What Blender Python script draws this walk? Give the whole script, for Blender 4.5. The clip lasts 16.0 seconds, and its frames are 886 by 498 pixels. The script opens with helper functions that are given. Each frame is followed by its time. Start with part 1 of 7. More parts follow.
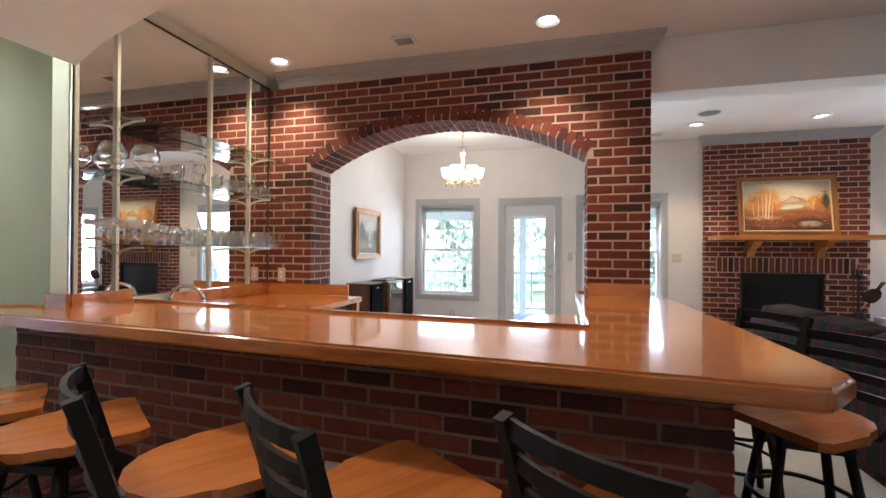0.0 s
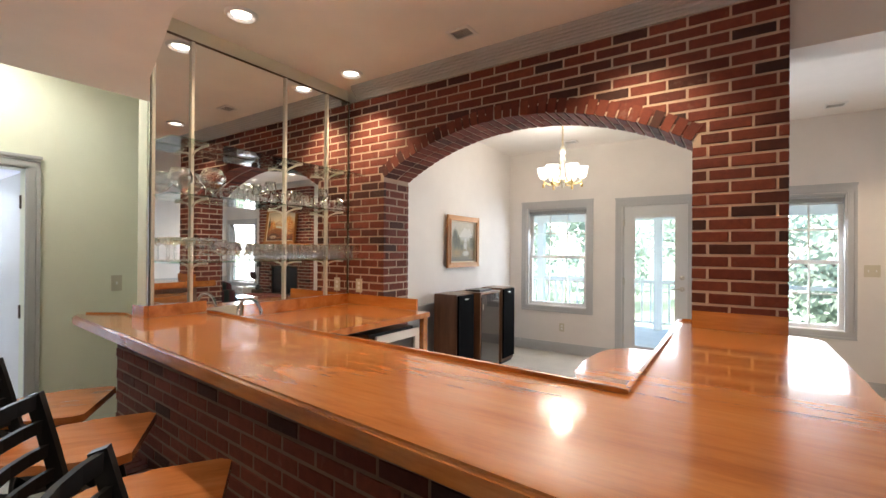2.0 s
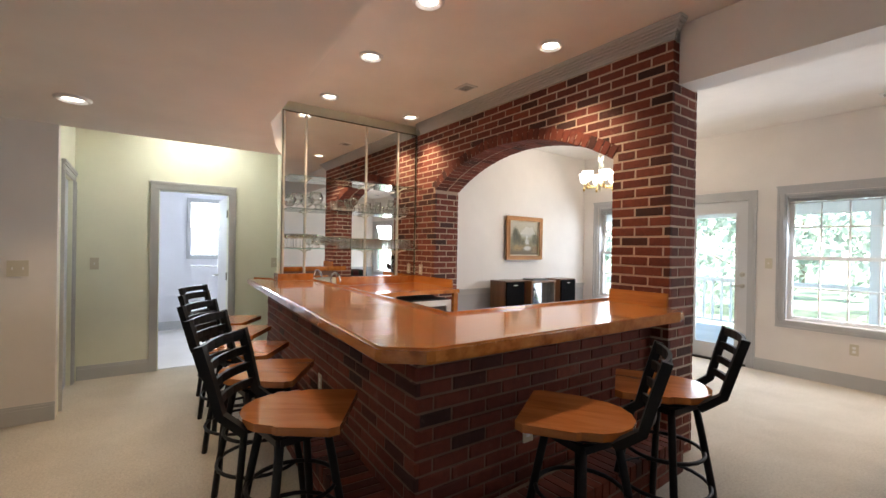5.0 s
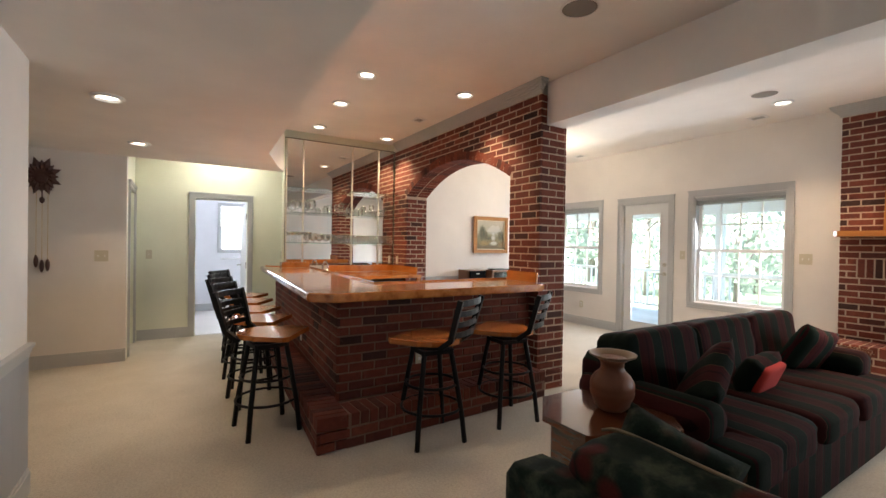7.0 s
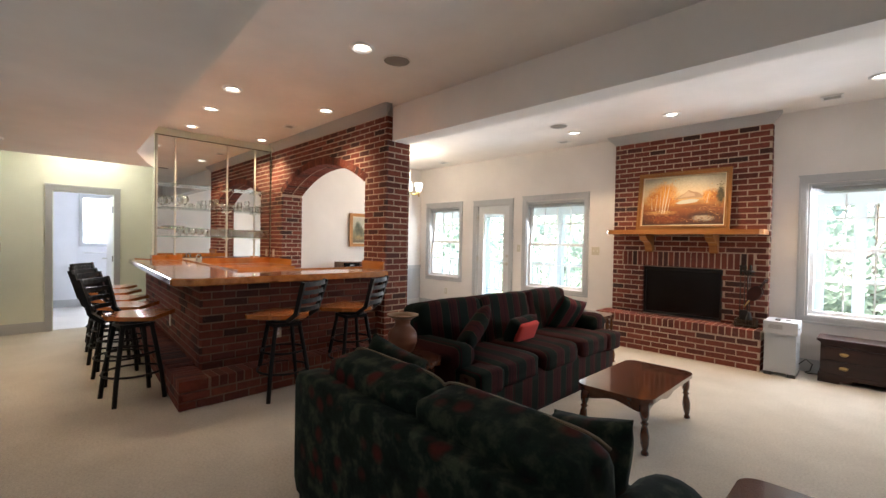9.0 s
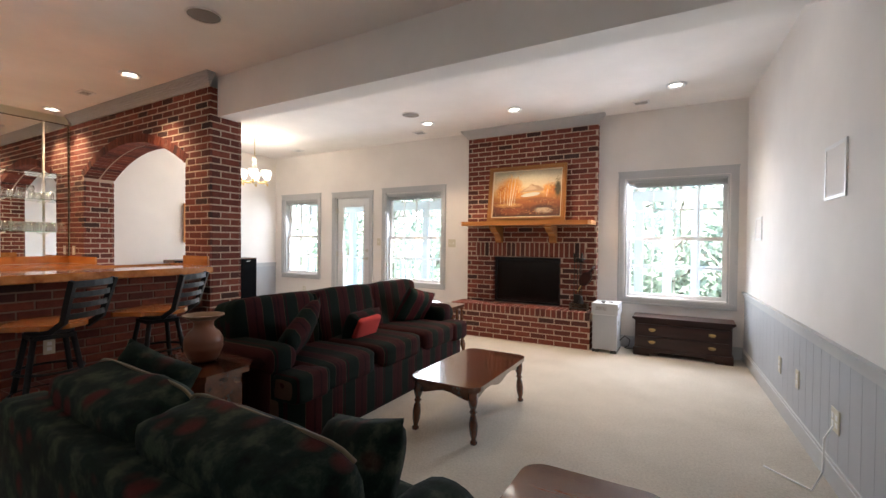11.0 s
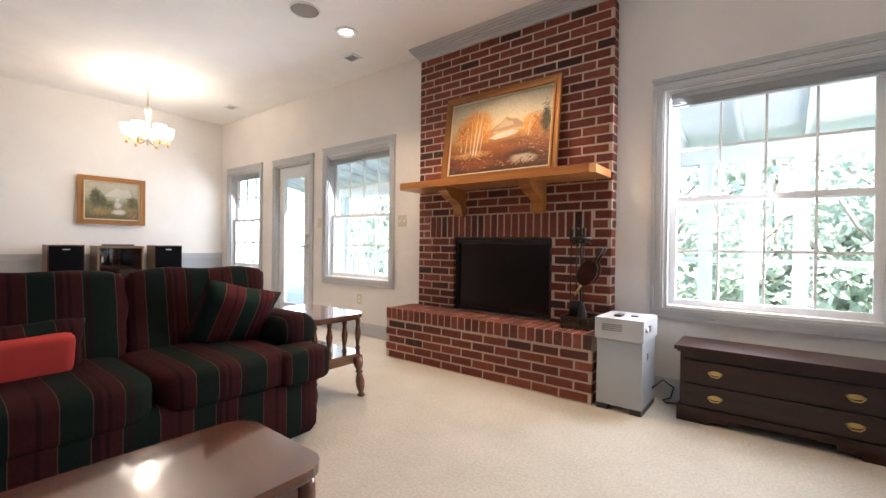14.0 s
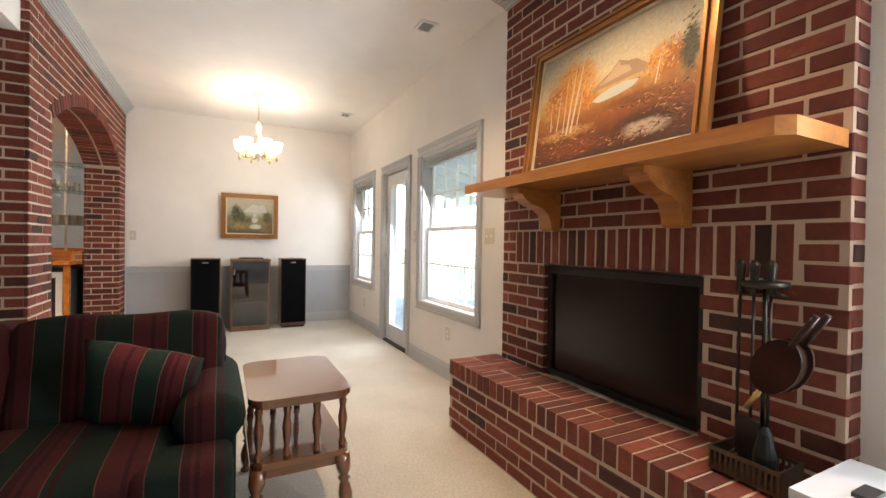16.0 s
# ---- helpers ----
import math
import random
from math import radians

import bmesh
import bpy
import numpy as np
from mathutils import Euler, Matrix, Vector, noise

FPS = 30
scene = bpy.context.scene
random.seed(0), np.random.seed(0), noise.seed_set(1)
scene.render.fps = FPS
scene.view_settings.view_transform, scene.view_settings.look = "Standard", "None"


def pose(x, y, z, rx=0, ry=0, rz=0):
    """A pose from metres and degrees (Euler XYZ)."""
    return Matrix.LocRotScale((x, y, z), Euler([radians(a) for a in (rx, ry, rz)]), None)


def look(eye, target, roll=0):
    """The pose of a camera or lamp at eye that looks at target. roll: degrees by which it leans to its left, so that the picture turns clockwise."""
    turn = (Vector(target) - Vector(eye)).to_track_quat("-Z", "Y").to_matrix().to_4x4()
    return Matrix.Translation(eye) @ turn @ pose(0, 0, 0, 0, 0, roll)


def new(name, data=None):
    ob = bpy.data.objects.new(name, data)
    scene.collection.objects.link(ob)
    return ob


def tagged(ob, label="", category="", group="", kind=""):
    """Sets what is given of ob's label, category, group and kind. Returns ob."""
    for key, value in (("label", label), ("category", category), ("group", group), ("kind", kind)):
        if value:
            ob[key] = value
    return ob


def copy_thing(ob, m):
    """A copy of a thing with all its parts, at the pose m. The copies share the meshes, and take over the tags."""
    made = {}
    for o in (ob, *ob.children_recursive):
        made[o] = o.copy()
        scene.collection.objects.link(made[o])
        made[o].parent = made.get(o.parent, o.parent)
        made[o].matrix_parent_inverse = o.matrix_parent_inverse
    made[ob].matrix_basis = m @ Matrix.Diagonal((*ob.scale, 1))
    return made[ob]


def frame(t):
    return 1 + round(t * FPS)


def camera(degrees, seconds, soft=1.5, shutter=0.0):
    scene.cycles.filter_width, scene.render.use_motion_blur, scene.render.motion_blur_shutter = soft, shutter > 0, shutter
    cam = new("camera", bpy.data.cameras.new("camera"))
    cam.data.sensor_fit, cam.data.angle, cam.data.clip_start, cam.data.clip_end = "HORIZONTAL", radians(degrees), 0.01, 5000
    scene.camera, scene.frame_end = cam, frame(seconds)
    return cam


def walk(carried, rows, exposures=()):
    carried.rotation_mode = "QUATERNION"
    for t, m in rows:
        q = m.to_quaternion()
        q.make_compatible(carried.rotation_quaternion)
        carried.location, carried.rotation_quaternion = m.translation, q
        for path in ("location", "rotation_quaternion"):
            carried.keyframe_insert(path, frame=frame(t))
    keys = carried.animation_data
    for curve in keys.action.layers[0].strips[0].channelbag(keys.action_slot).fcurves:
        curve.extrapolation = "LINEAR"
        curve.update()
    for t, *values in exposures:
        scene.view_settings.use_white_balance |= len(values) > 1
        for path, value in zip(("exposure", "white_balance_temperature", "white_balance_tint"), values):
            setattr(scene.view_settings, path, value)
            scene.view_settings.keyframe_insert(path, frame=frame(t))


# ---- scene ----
cam = camera(91.7, 16.0)
PATH = [
    (0, (-0.142, -0.017, 1.339), (-0.662, 1.914, 1.348), 0.4),
    (0.5, (-0.106, 0.203, 1.353), (-0.692, 2.115, 1.361), 0.4),
    (1, (-0.01, 0.36, 1.366), (-0.737, 2.223, 1.379), 0.4),
    (1.5, (0.097, 0.453, 1.427), (-0.824, 2.228, 1.433), 0.7),
    (2, (0.242, 0.525, 1.438), (-0.872, 2.187, 1.445), 0.4),
    (2.5, (0.409, 0.569, 1.429), (-0.852, 2.121, 1.438), 0.6),
    (3, (0.625, 0.521, 1.41), (-0.745, 1.978, 1.424), 0.8),
    (3.5, (0.917, 0.495, 1.409), (-0.529, 1.877, 1.414), 0.8),
    (4, (1.243, 0.501, 1.395), (-0.273, 1.806, 1.4), 0.8),
    (6.5, (3.006, 0.404, 1.383), (1.307, 1.459, 1.363), 1.0),
    (7, (3.406, 0.446, 1.352), (1.707, 1.5, 1.336), 0.9),
    (7.5, (3.74, 0.393, 1.36), (2.049, 1.46, 1.338), 1.1),
    (8, (4.016, 0.343, 1.347), (2.368, 1.475, 1.326), 1.1),
    (8.5, (4.267, 0.337, 1.339), (2.702, 1.582, 1.313), 1.0),
    (9, (4.43, 0.339, 1.351), (3.006, 1.743, 1.319), 1.1),
    (9.5, (4.505, 0.345, 1.353), (3.26, 1.91, 1.322), 1.1),
    (10, (4.496, 0.388, 1.347), (3.444, 2.088, 1.32), 1.1),
    (12.5, (4.671, 1.934, 1.083), (3.695, 3.68, 1.051), 0.4),
    (13, (4.662, 2.393, 1.03), (3.595, 4.085, 1.008), 0.6),
    (13.5, (4.612, 2.875, 1.011), (3.447, 4.501, 0.991), 0.7),
    (14, (4.496, 3.318, 1.019), (3.258, 4.889, 1.0), 0.7),
    (14.5, (4.39, 3.741, 0.997), (3.071, 5.244, 0.982), 0.8),
    (15, (4.287, 4.128, 1.029), (2.861, 5.53, 1.015), 0.9),
    (15.5, (4.186, 4.462, 1.1), (2.614, 5.699, 1.082), 0.9),
    (16, (4.144, 4.748, 1.191), (2.365, 5.661, 1.171), 0.9),
]
walk(cam, [(t, look(eye, target, roll)) for t, eye, target, roll in PATH], [(0.0, 3.13, 5750, 10), (1.5, 3.12, 6250, 10), (4.0, 3.12, 6200, 10), (7.5, 3.26, 6550, 10), (9.5, 3.30, 6350, 11), (13.5, 3.30, 6200, 12), (15.0, 3.27, 6400, 11), (16.0, 3.16, 6650, 10)])

# ---- world, sun ----
world = bpy.data.worlds.new("world")
scene.world = world
world.use_nodes = True
wn = world.node_tree.nodes
sky = wn.new("ShaderNodeTexSky")
sky.sky_type, sky.sun_disc = "NISHITA", False
sky.sun_elevation, sky.sun_rotation = radians(50), radians(200)
wn["Background"].inputs["Strength"].default_value = 0.15
world.node_tree.links.new(sky.outputs[0], wn["Background"].inputs["Color"])
sun = new("sun", bpy.data.lights.new("sun", "SUN"))
sun.data.energy, sun.data.angle, sun.data.color = 5.0, radians(6), (1.0, 0.95, 0.88)
sun.matrix_world = look((0, 0, 10), (-2, 5, 0))


def window_light(x0, x1, z0, z1, y, power, turn=0.0):
    """Daylight entering by one opening."""
    ob = new("window_light", bpy.data.lights.new("window_light", "AREA"))
    ob.data.shape, ob.data.size, ob.data.size_y = "RECTANGLE", x1 - x0, z1 - z0
    ob.data.energy, ob.data.color = power, (0.89, 0.94, 1.0)
    ob.matrix_world = look(((x0 + x1) / 2, y, (z0 + z1) / 2), ((x0 + x1) / 2 + turn, y - 1, (z0 + z1) / 2 - 0.45))
    ob.data.spread = radians(175)
    return ob


def spot(x, y, z, power, target=None, size=110, blend=0.6, color=(1.0, 0.80, 0.60)):
    ob = new("downlight_lamp", bpy.data.lights.new("downlight_lamp", "SPOT"))
    ob.data.energy, ob.data.spot_size, ob.data.spot_blend, ob.data.color = power, radians(size), blend, color
    ob.data.shadow_soft_size = 0.05
    ob.matrix_world = look((x, y, z), target or (x, y, 0))
    return ob

# ---- materials ----
def material(name):
    m = bpy.data.materials.new(name)
    m.use_nodes = True
    return m, m.node_tree.nodes, m.node_tree.links, m.node_tree.nodes["Principled BSDF"]


def mixed(nodes, links, kind, fac, a, b):
    n = nodes.new("ShaderNodeMix")
    n.data_type, n.blend_type = "RGBA", kind
    for key, v in (("Factor", fac), ("A", a), ("B", b)):
        sock = [s for s in n.inputs if s.name == key and (key == "Factor" or s.type == "RGBA")][0]
        if isinstance(v, (int, float)):
            sock.default_value = v
        elif isinstance(v, tuple):
            sock.default_value = (*v, 1) if len(v) == 3 else v
        else:
            links.new(v, sock)
    return [s for s in n.outputs if s.type == "RGBA"][0]


def coords(nodes, links, scale=(1, 1, 1), kind="Object"):
    tc, mp = nodes.new("ShaderNodeTexCoord"), nodes.new("ShaderNodeMapping")
    mp.inputs["Scale"].default_value = scale
    links.new(tc.outputs[kind], mp.inputs["Vector"])
    return mp.outputs[0]


def world_coords(nodes, links, scale=(1, 1, 1)):
    g, mp = nodes.new("ShaderNodeNewGeometry"), nodes.new("ShaderNodeMapping")
    mp.inputs["Scale"].default_value = scale
    links.new(g.outputs["Position"], mp.inputs["Vector"])
    return mp.outputs[0]


def noisy(nodes, links, vec, scale, detail=4.0, rough=0.55):
    n = nodes.new("ShaderNodeTexNoise")
    n.inputs["Scale"].default_value, n.inputs["Detail"].default_value, n.inputs["Roughness"].default_value = scale, detail, rough
    links.new(vec, n.inputs["Vector"])
    return n.outputs["Fac"]


def ramp(nodes, links, fac, stops):
    r = nodes.new("ShaderNodeValToRGB")
    while len(r.color_ramp.elements) < len(stops):
        r.color_ramp.elements.new(0.5)
    for e, (p, c) in zip(r.color_ramp.elements, stops):
        e.position, e.color = p, (*c, 1) if len(c) == 3 else c
    links.new(fac, r.inputs["Fac"])
    return r.outputs["Color"]


def bumped(nodes, links, bsdf, height, strength, distance):
    b = nodes.new("ShaderNodeBump")
    b.inputs["Strength"].default_value, b.inputs["Distance"].default_value = strength, distance
    links.new(height, b.inputs["Height"])
    links.new(b.outputs[0], bsdf.inputs["Normal"])


def painted(name, color, rough=0.6, grain=90.0, bump=0.08, spread=0.06):
    """Painted plaster, wood or metal: faint roller texture and uneven tone."""
    m, n, l, b = material(name)
    v = world_coords(n, l)
    dark = tuple(c * (1 - spread) for c in color)
    light = tuple(min(1, c * (1 + spread)) for c in color)
    l.new(ramp(n, l, noisy(n, l, v, 1.3, 5), [(0.3, dark), (0.7, light)]), b.inputs["Base Color"])
    b.inputs["Roughness"].default_value = rough
    bumped(n, l, b, noisy(n, l, v, grain, 3), bump, 0.004)
    return m


def wooden(name, dark, mid, light, rough=0.3, coat=0.0, scale=(3, 26, 26), kind="Object"):
    """Varnished wood with long grain along the first axis of scale."""
    m, n, l, b = material(name)
    v = coords(n, l, scale, kind) if kind != "World" else world_coords(n, l, scale)
    warp = noisy(n, l, v, 0.6, 6, 0.62)
    fine = noisy(n, l, v, 4.0, 8, 0.7)
    c = ramp(n, l, warp, [(0.28, dark), (0.48, mid), (0.72, light)])
    c = mixed(n, l, "MULTIPLY", 0.35, c, ramp(n, l, fine, [(0.3, (0.55, 0.5, 0.45)), (0.6, (1, 1, 1))]))
    l.new(c, b.inputs["Base Color"])
    b.inputs["Roughness"].default_value, b.inputs["Coat Weight"].default_value, b.inputs["Coat Roughness"].default_value = rough, coat, 0.07
    bumped(n, l, b, fine, 0.05, 0.002)
    return m


def metallic(name, color, rough):
    m, n, l, b = material(name)
    b.inputs["Base Color"].default_value, b.inputs["Metallic"].default_value = (*color, 1), 1.0
    v = coords(n, l)
    l.new(ramp(n, l, noisy(n, l, v, 30, 4), [(0.3, (rough * 0.8,) * 3), (0.7, (min(1, rough * 1.3),) * 3)]), b.inputs["Roughness"])
    return m


def brick_material(name, base, dark, light):
    m, n, l, b = material(name)
    info = n.new("ShaderNodeObjectInfo")
    geo = n.new("ShaderNodeNewGeometry")
    add = n.new("ShaderNodeMath")
    add.operation = "ADD"
    l.new(info.outputs["Random"], add.inputs[0])
    l.new(geo.outputs["Random Per Island"], add.inputs[1])
    fr = n.new("ShaderNodeMath")
    fr.operation = "FRACT"
    l.new(add.outputs[0], fr.inputs[0])
    tone = ramp(n, l, fr.outputs[0], [(0.0, dark), (0.12, tuple(0.5 * a + 0.5 * c for a, c in zip(dark, base))), (0.3, base), (0.75, tuple(0.6 * a + 0.4 * c for a, c in zip(base, light))), (1.0, light)])
    v = world_coords(n, l)
    c = mixed(n, l, "MULTIPLY", 0.7, tone, ramp(n, l, noisy(n, l, v, 28, 6, 0.65), [(0.3, (0.62, 0.58, 0.56)), (0.62, (1.08, 1.05, 1.03))]))
    c = mixed(n, l, "MIX", ramp(n, l, noisy(n, l, v, 9, 5, 0.7), [(0.62, (0, 0, 0)), (0.8, (0.28, 0.28, 0.28))]), c, (0.42, 0.34, 0.29))
    l.new(c, b.inputs["Base Color"])
    b.inputs["Roughness"].default_value = 0.82
    bumped(n, l, b, noisy(n, l, v, 120, 5, 0.7), 0.35, 0.004)
    return m


WALL = painted("wall_paint", (0.81, 0.775, 0.745), 0.75)
YELLOW = painted("pale_yellow_paint", (0.82, 0.84, 0.71), 0.7)
CEIL = painted("ceiling_paint", (0.87, 0.84, 0.81), 0.85, 60, 0.12)
TRIM = painted("grey_trim_paint", (0.50, 0.51, 0.52), 0.4, 60, 0.03)
WAIN = painted("grey_wainscot_paint", (0.43, 0.45, 0.485), 0.55)
WHITE = painted("white_paint", (0.82, 0.82, 0.82), 0.4, 60, 0.02)
DOORW = painted("door_white_paint", (0.66, 0.67, 0.68), 0.4, 60, 0.02)
MORTAR = painted("mortar", (0.50, 0.385, 0.30), 0.95, 140, 0.4, 0.16)
BRICK = brick_material("red_brick", (0.150, 0.031, 0.018), (0.042, 0.016, 0.013), (0.225, 0.056, 0.032))
# Mortar darkened for bar and foot step: shade below the counter put into colour.
BARMORTAR = painted("shaded_bar_mortar", (0.23, 0.145, 0.105), 0.95, 140, 0.4, 0.16)
OAK = wooden("honey_oak_varnish", (0.30, 0.090, 0.017), (0.52, 0.19, 0.040), (0.62, 0.26, 0.068), 0.25, 1.0, (2.2, 18, 18))
BLACK = painted("black_metal_paint", (0.008, 0.008, 0.009), 0.5, 40, 0.05, 0.2)
BLACK.node_tree.nodes["Principled BSDF"].inputs["Specular IOR Level"].default_value = 0.25


def carpet_material():
    m, n, l, b = material("beige_carpet")
    v = world_coords(n, l)
    c = ramp(n, l, noisy(n, l, v, 2.2, 5, 0.6), [(0.3, (0.50, 0.455, 0.385)), (0.7, (0.60, 0.55, 0.475))])
    c = mixed(n, l, "MULTIPLY", 0.38, c, ramp(n, l, noisy(n, l, v, 70, 5, 0.8), [(0.38, (0.50, 0.47, 0.43)), (0.60, (1.12, 1.12, 1.12))]))
    l.new(c, b.inputs["Base Color"])
    b.inputs["Roughness"].default_value = 1.0
    b.inputs["Sheen Weight"].default_value = 0.1
    bumped(n, l, b, noisy(n, l, v, 120, 4, 0.8), 0.6, 0.01)
    return m


CARPET = carpet_material()


def mirror_material():
    m, n, l, b = material("mirror_silver")
    b.inputs["Base Color"].default_value, b.inputs["Metallic"].default_value, b.inputs["Roughness"].default_value = (0.86, 0.88, 0.87, 1), 1.0, 0.0
    return m


def thin_glass(name, tint=(1, 1, 1), power=5.0, base=0.0):
    """Thin glass: clear, with a gloss that grows at a slant."""
    m, n, l, b = material(name)
    tr, gl, mx, lw, pw = n.new("ShaderNodeBsdfTransparent"), n.new("ShaderNodeBsdfGlossy"), n.new("ShaderNodeMixShader"), n.new("ShaderNodeLayerWeight"), n.new("ShaderNodeMath")
    lw.inputs["Blend"].default_value = 0.5
    pw.operation = "POWER"
    pw.inputs[1].default_value = power
    tr.inputs["Color"].default_value = (*tint, 1)
    gl.inputs["Roughness"].default_value = 0.02
    l.new(lw.outputs["Facing"], pw.inputs[0])
    ab = n.new("ShaderNodeMath")
    ab.operation, ab.use_clamp = "ADD", True
    ab.inputs[1].default_value = base
    l.new(pw.outputs[0], ab.inputs[0])
    l.new(ab.outputs[0], mx.inputs[0])
    l.new(tr.outputs[0], mx.inputs[1])
    l.new(gl.outputs[0], mx.inputs[2])
    l.new(mx.outputs[0], n["Material Output"].inputs["Surface"])
    return m


def glow_material(name, color, strength):
    m, n, l, b = material(name)
    b.inputs["Base Color"].default_value = (0.8, 0.8, 0.8, 1)
    b.inputs["Emission Color"].default_value, b.inputs["Emission Strength"].default_value = (*color, 1), strength
    return m


MIRROR, GLASS, PANE = mirror_material(), thin_glass("drinking_glass", (0.97, 0.98, 0.97), 1.7, 0.08), thin_glass("window_glass")

# ---- plan ----
YW, XR, XL2 = 6.54, 5.48, -2.56          # window wall, far side wall, dining side wall
ZC, ZL = 2.89, 2.30                      # ceilings
BX0, BX1, BY0, BY1 = -2.66, 0.485, 3.306, 3.645   # brick arch wall
XM, YM = -2.66, 1.68                     # mirror wall face and its free end
XB = -3.70                               # pale yellow wall with the bathroom door
YN = -0.225                              # wall behind the sofas
XC = -2.58                               # wall with the clock
CT = 1.02                                # bar top


def box(bm, x0, x1, y0, y1, z0, z1):
    vs = [bm.verts.new((x, y, z)) for x in (x0, x1) for y in (y0, y1) for z in (z0, z1)]
    for f in ((0, 1, 3, 2), (4, 6, 7, 5), (0, 4, 5, 1), (2, 3, 7, 6), (0, 2, 6, 4), (1, 5, 7, 3)):
        bm.faces.new([vs[i] for i in f])
    return vs


def finish(name, bm, mat, bevel=0.0, smooth=False):
    if bevel:
        bmesh.ops.bevel(bm, geom=[e for e in bm.edges if e.is_manifold and e.calc_face_angle(0) > 0.5], offset=bevel, segments=2, affect="EDGES", profile=0.6)
    bmesh.ops.recalc_face_normals(bm, faces=bm.faces)
    me = bpy.data.meshes.new(name)
    bm.to_mesh(me)
    bm.free()
    me.materials.append(mat)
    if smooth:
        for p in me.polygons:
            p.use_smooth = True
    return me


def part(name, bm, mat, parent=None, label="", bevel=0.0, smooth=False):
    ob = new(name, finish(name, bm, mat, bevel, smooth))
    if parent is not None:
        ob.parent = parent
    if label:
        ob["label"] = label
    return ob


def boxes(name, lst, mat, parent=None, label="", bevel=0.0):
    bm = bmesh.new()
    for b in lst:
        box(bm, *b)
    return part(name, bm, mat, parent, label, bevel)


def structure(ob, label, category):
    return tagged(ob, label, category, kind="structure")


def wall_y(name, x0, x1, y, z0, z1, thick, openings, mat, label):
    """A wall along x with its face at y, openings as (x0, x1, z0, z1)."""
    bl, x = [], x0
    ya, yb = min(y, y + thick), max(y, y + thick)
    for a, b, c, d in sorted(openings):
        if a > x:
            bl.append((x, a, ya, yb, z0, z1))
        if c > z0:
            bl.append((a, b, ya, yb, z0, c))
        if d < z1:
            bl.append((a, b, ya, yb, d, z1))
        x = b
    bl.append((x, x1, ya, yb, z0, z1))
    return structure(boxes(name, bl, mat), label, "wall")


def wall_x(name, y0, y1, x, z0, z1, thick, openings, mat, label):
    bl, y = [], y0
    xa, xb = min(x, x + thick), max(x, x + thick)
    for a, b, c, d in sorted(openings):
        if a > y:
            bl.append((xa, xb, y, a, z0, z1))
        if c > z0:
            bl.append((xa, xb, a, b, z0, c))
        if d < z1:
            bl.append((xa, xb, a, b, d, z1))
        y = b
    bl.append((xa, xb, y, y1, z0, z1))
    return structure(boxes(name, bl, mat), label, "wall")


# openings in the window wall: clear holes inside the trim
WIN_A = (-2.28, -1.40, 0.64, 2.07)
WIN_B = (0.17, 1.24, 0.61, 2.07)
WIN_C = (3.87, 4.95, 0.61, 2.07)
DOOR = (-0.955, -0.18, 0.0, 2.055)

structure(boxes("floor", [(-6.6, XR + 0.15, -3.2, YW + 0.02, -0.1, 0.0)], CARPET), "beige short-pile carpet with faint foot traffic", "carpet")
wall_y("wall_north", XL2 - 0.15, XR + 0.15, YW, 0, ZC + 0.1, 0.16, [WIN_A, WIN_B, WIN_C, DOOR], WALL, "cream painted wall with windows and patio door")
bm = bmesh.new()
corners = [(5.105, YW), (5.105 + 0.052 * (YW - YN + 0.12), YN - 0.12), (5.7, YN - 0.12), (5.7, YW)]
ring = [[bm.verts.new((x, y, z)) for x, y in corners] for z in (0.0, ZC + 0.1)]
bm.faces.new(ring[0])
bm.faces.new(ring[1])
for i in range(4):
    j = (i + 1) % 4
    bm.faces.new((ring[0][i], ring[0][j], ring[1][j], ring[1][i]))
structure(part("wall_east", bm, WALL), "cream painted wall above grey wainscot", "wall")
wall_x("wall_west_dining", BY1 + 0.002, YW, XL2, 0, ZC + 0.1, -0.12, [], WALL, "cream painted dining end wall")
wall_y("wall_south", 0.30, XR + 0.12, YN, 0, ZC + 0.1, -0.12, [], WALL, "cream painted wall with grey wainscot")
wall_x("wall_west_clock", -3.2, -0.03, XC, 0, ZC + 0.1, -0.1, [], WALL, "cream painted wall with carved clock")
wall_x("wall_bathroom", -0.2, BY1 + 0.3, XB, 0, ZC + 0.1, -0.12, [(0.68, 1.36, 0, 1.965)], YELLOW, "pale yellow painted wall with open doorway")
wall_y("wall_hall", XB - 0.1, XC - 0.1, -0.03, 0, ZC + 0.1, -0.12, [(-3.55, -2.83, 0, 1.98)], YELLOW, "pale yellow painted wall beside a doorway")
wall_x("wall_mirror", YM, BY0 - 0.003, XM - 0.02, 0, ZC + 0.1, -0.12, [], YELLOW, "pale yellow painted partition behind the mirror")
wall_y("wall_behind", XC - 0.1, XR, -3.2, 0, ZC, -0.12, [], WALL, "cream painted wall closing the hall")
wall_x("wall_hall_end", -3.2, YN - 0.12, 0.30, 0, ZC, 0.12, [], WALL, "cream painted hall wall")
wall_y("wall_bar_end", XB - 0.12, XL2 - 0.12, BY1 + 0.3, 0, ZC, 0.1, [], YELLOW, "pale yellow wall at the passage end")
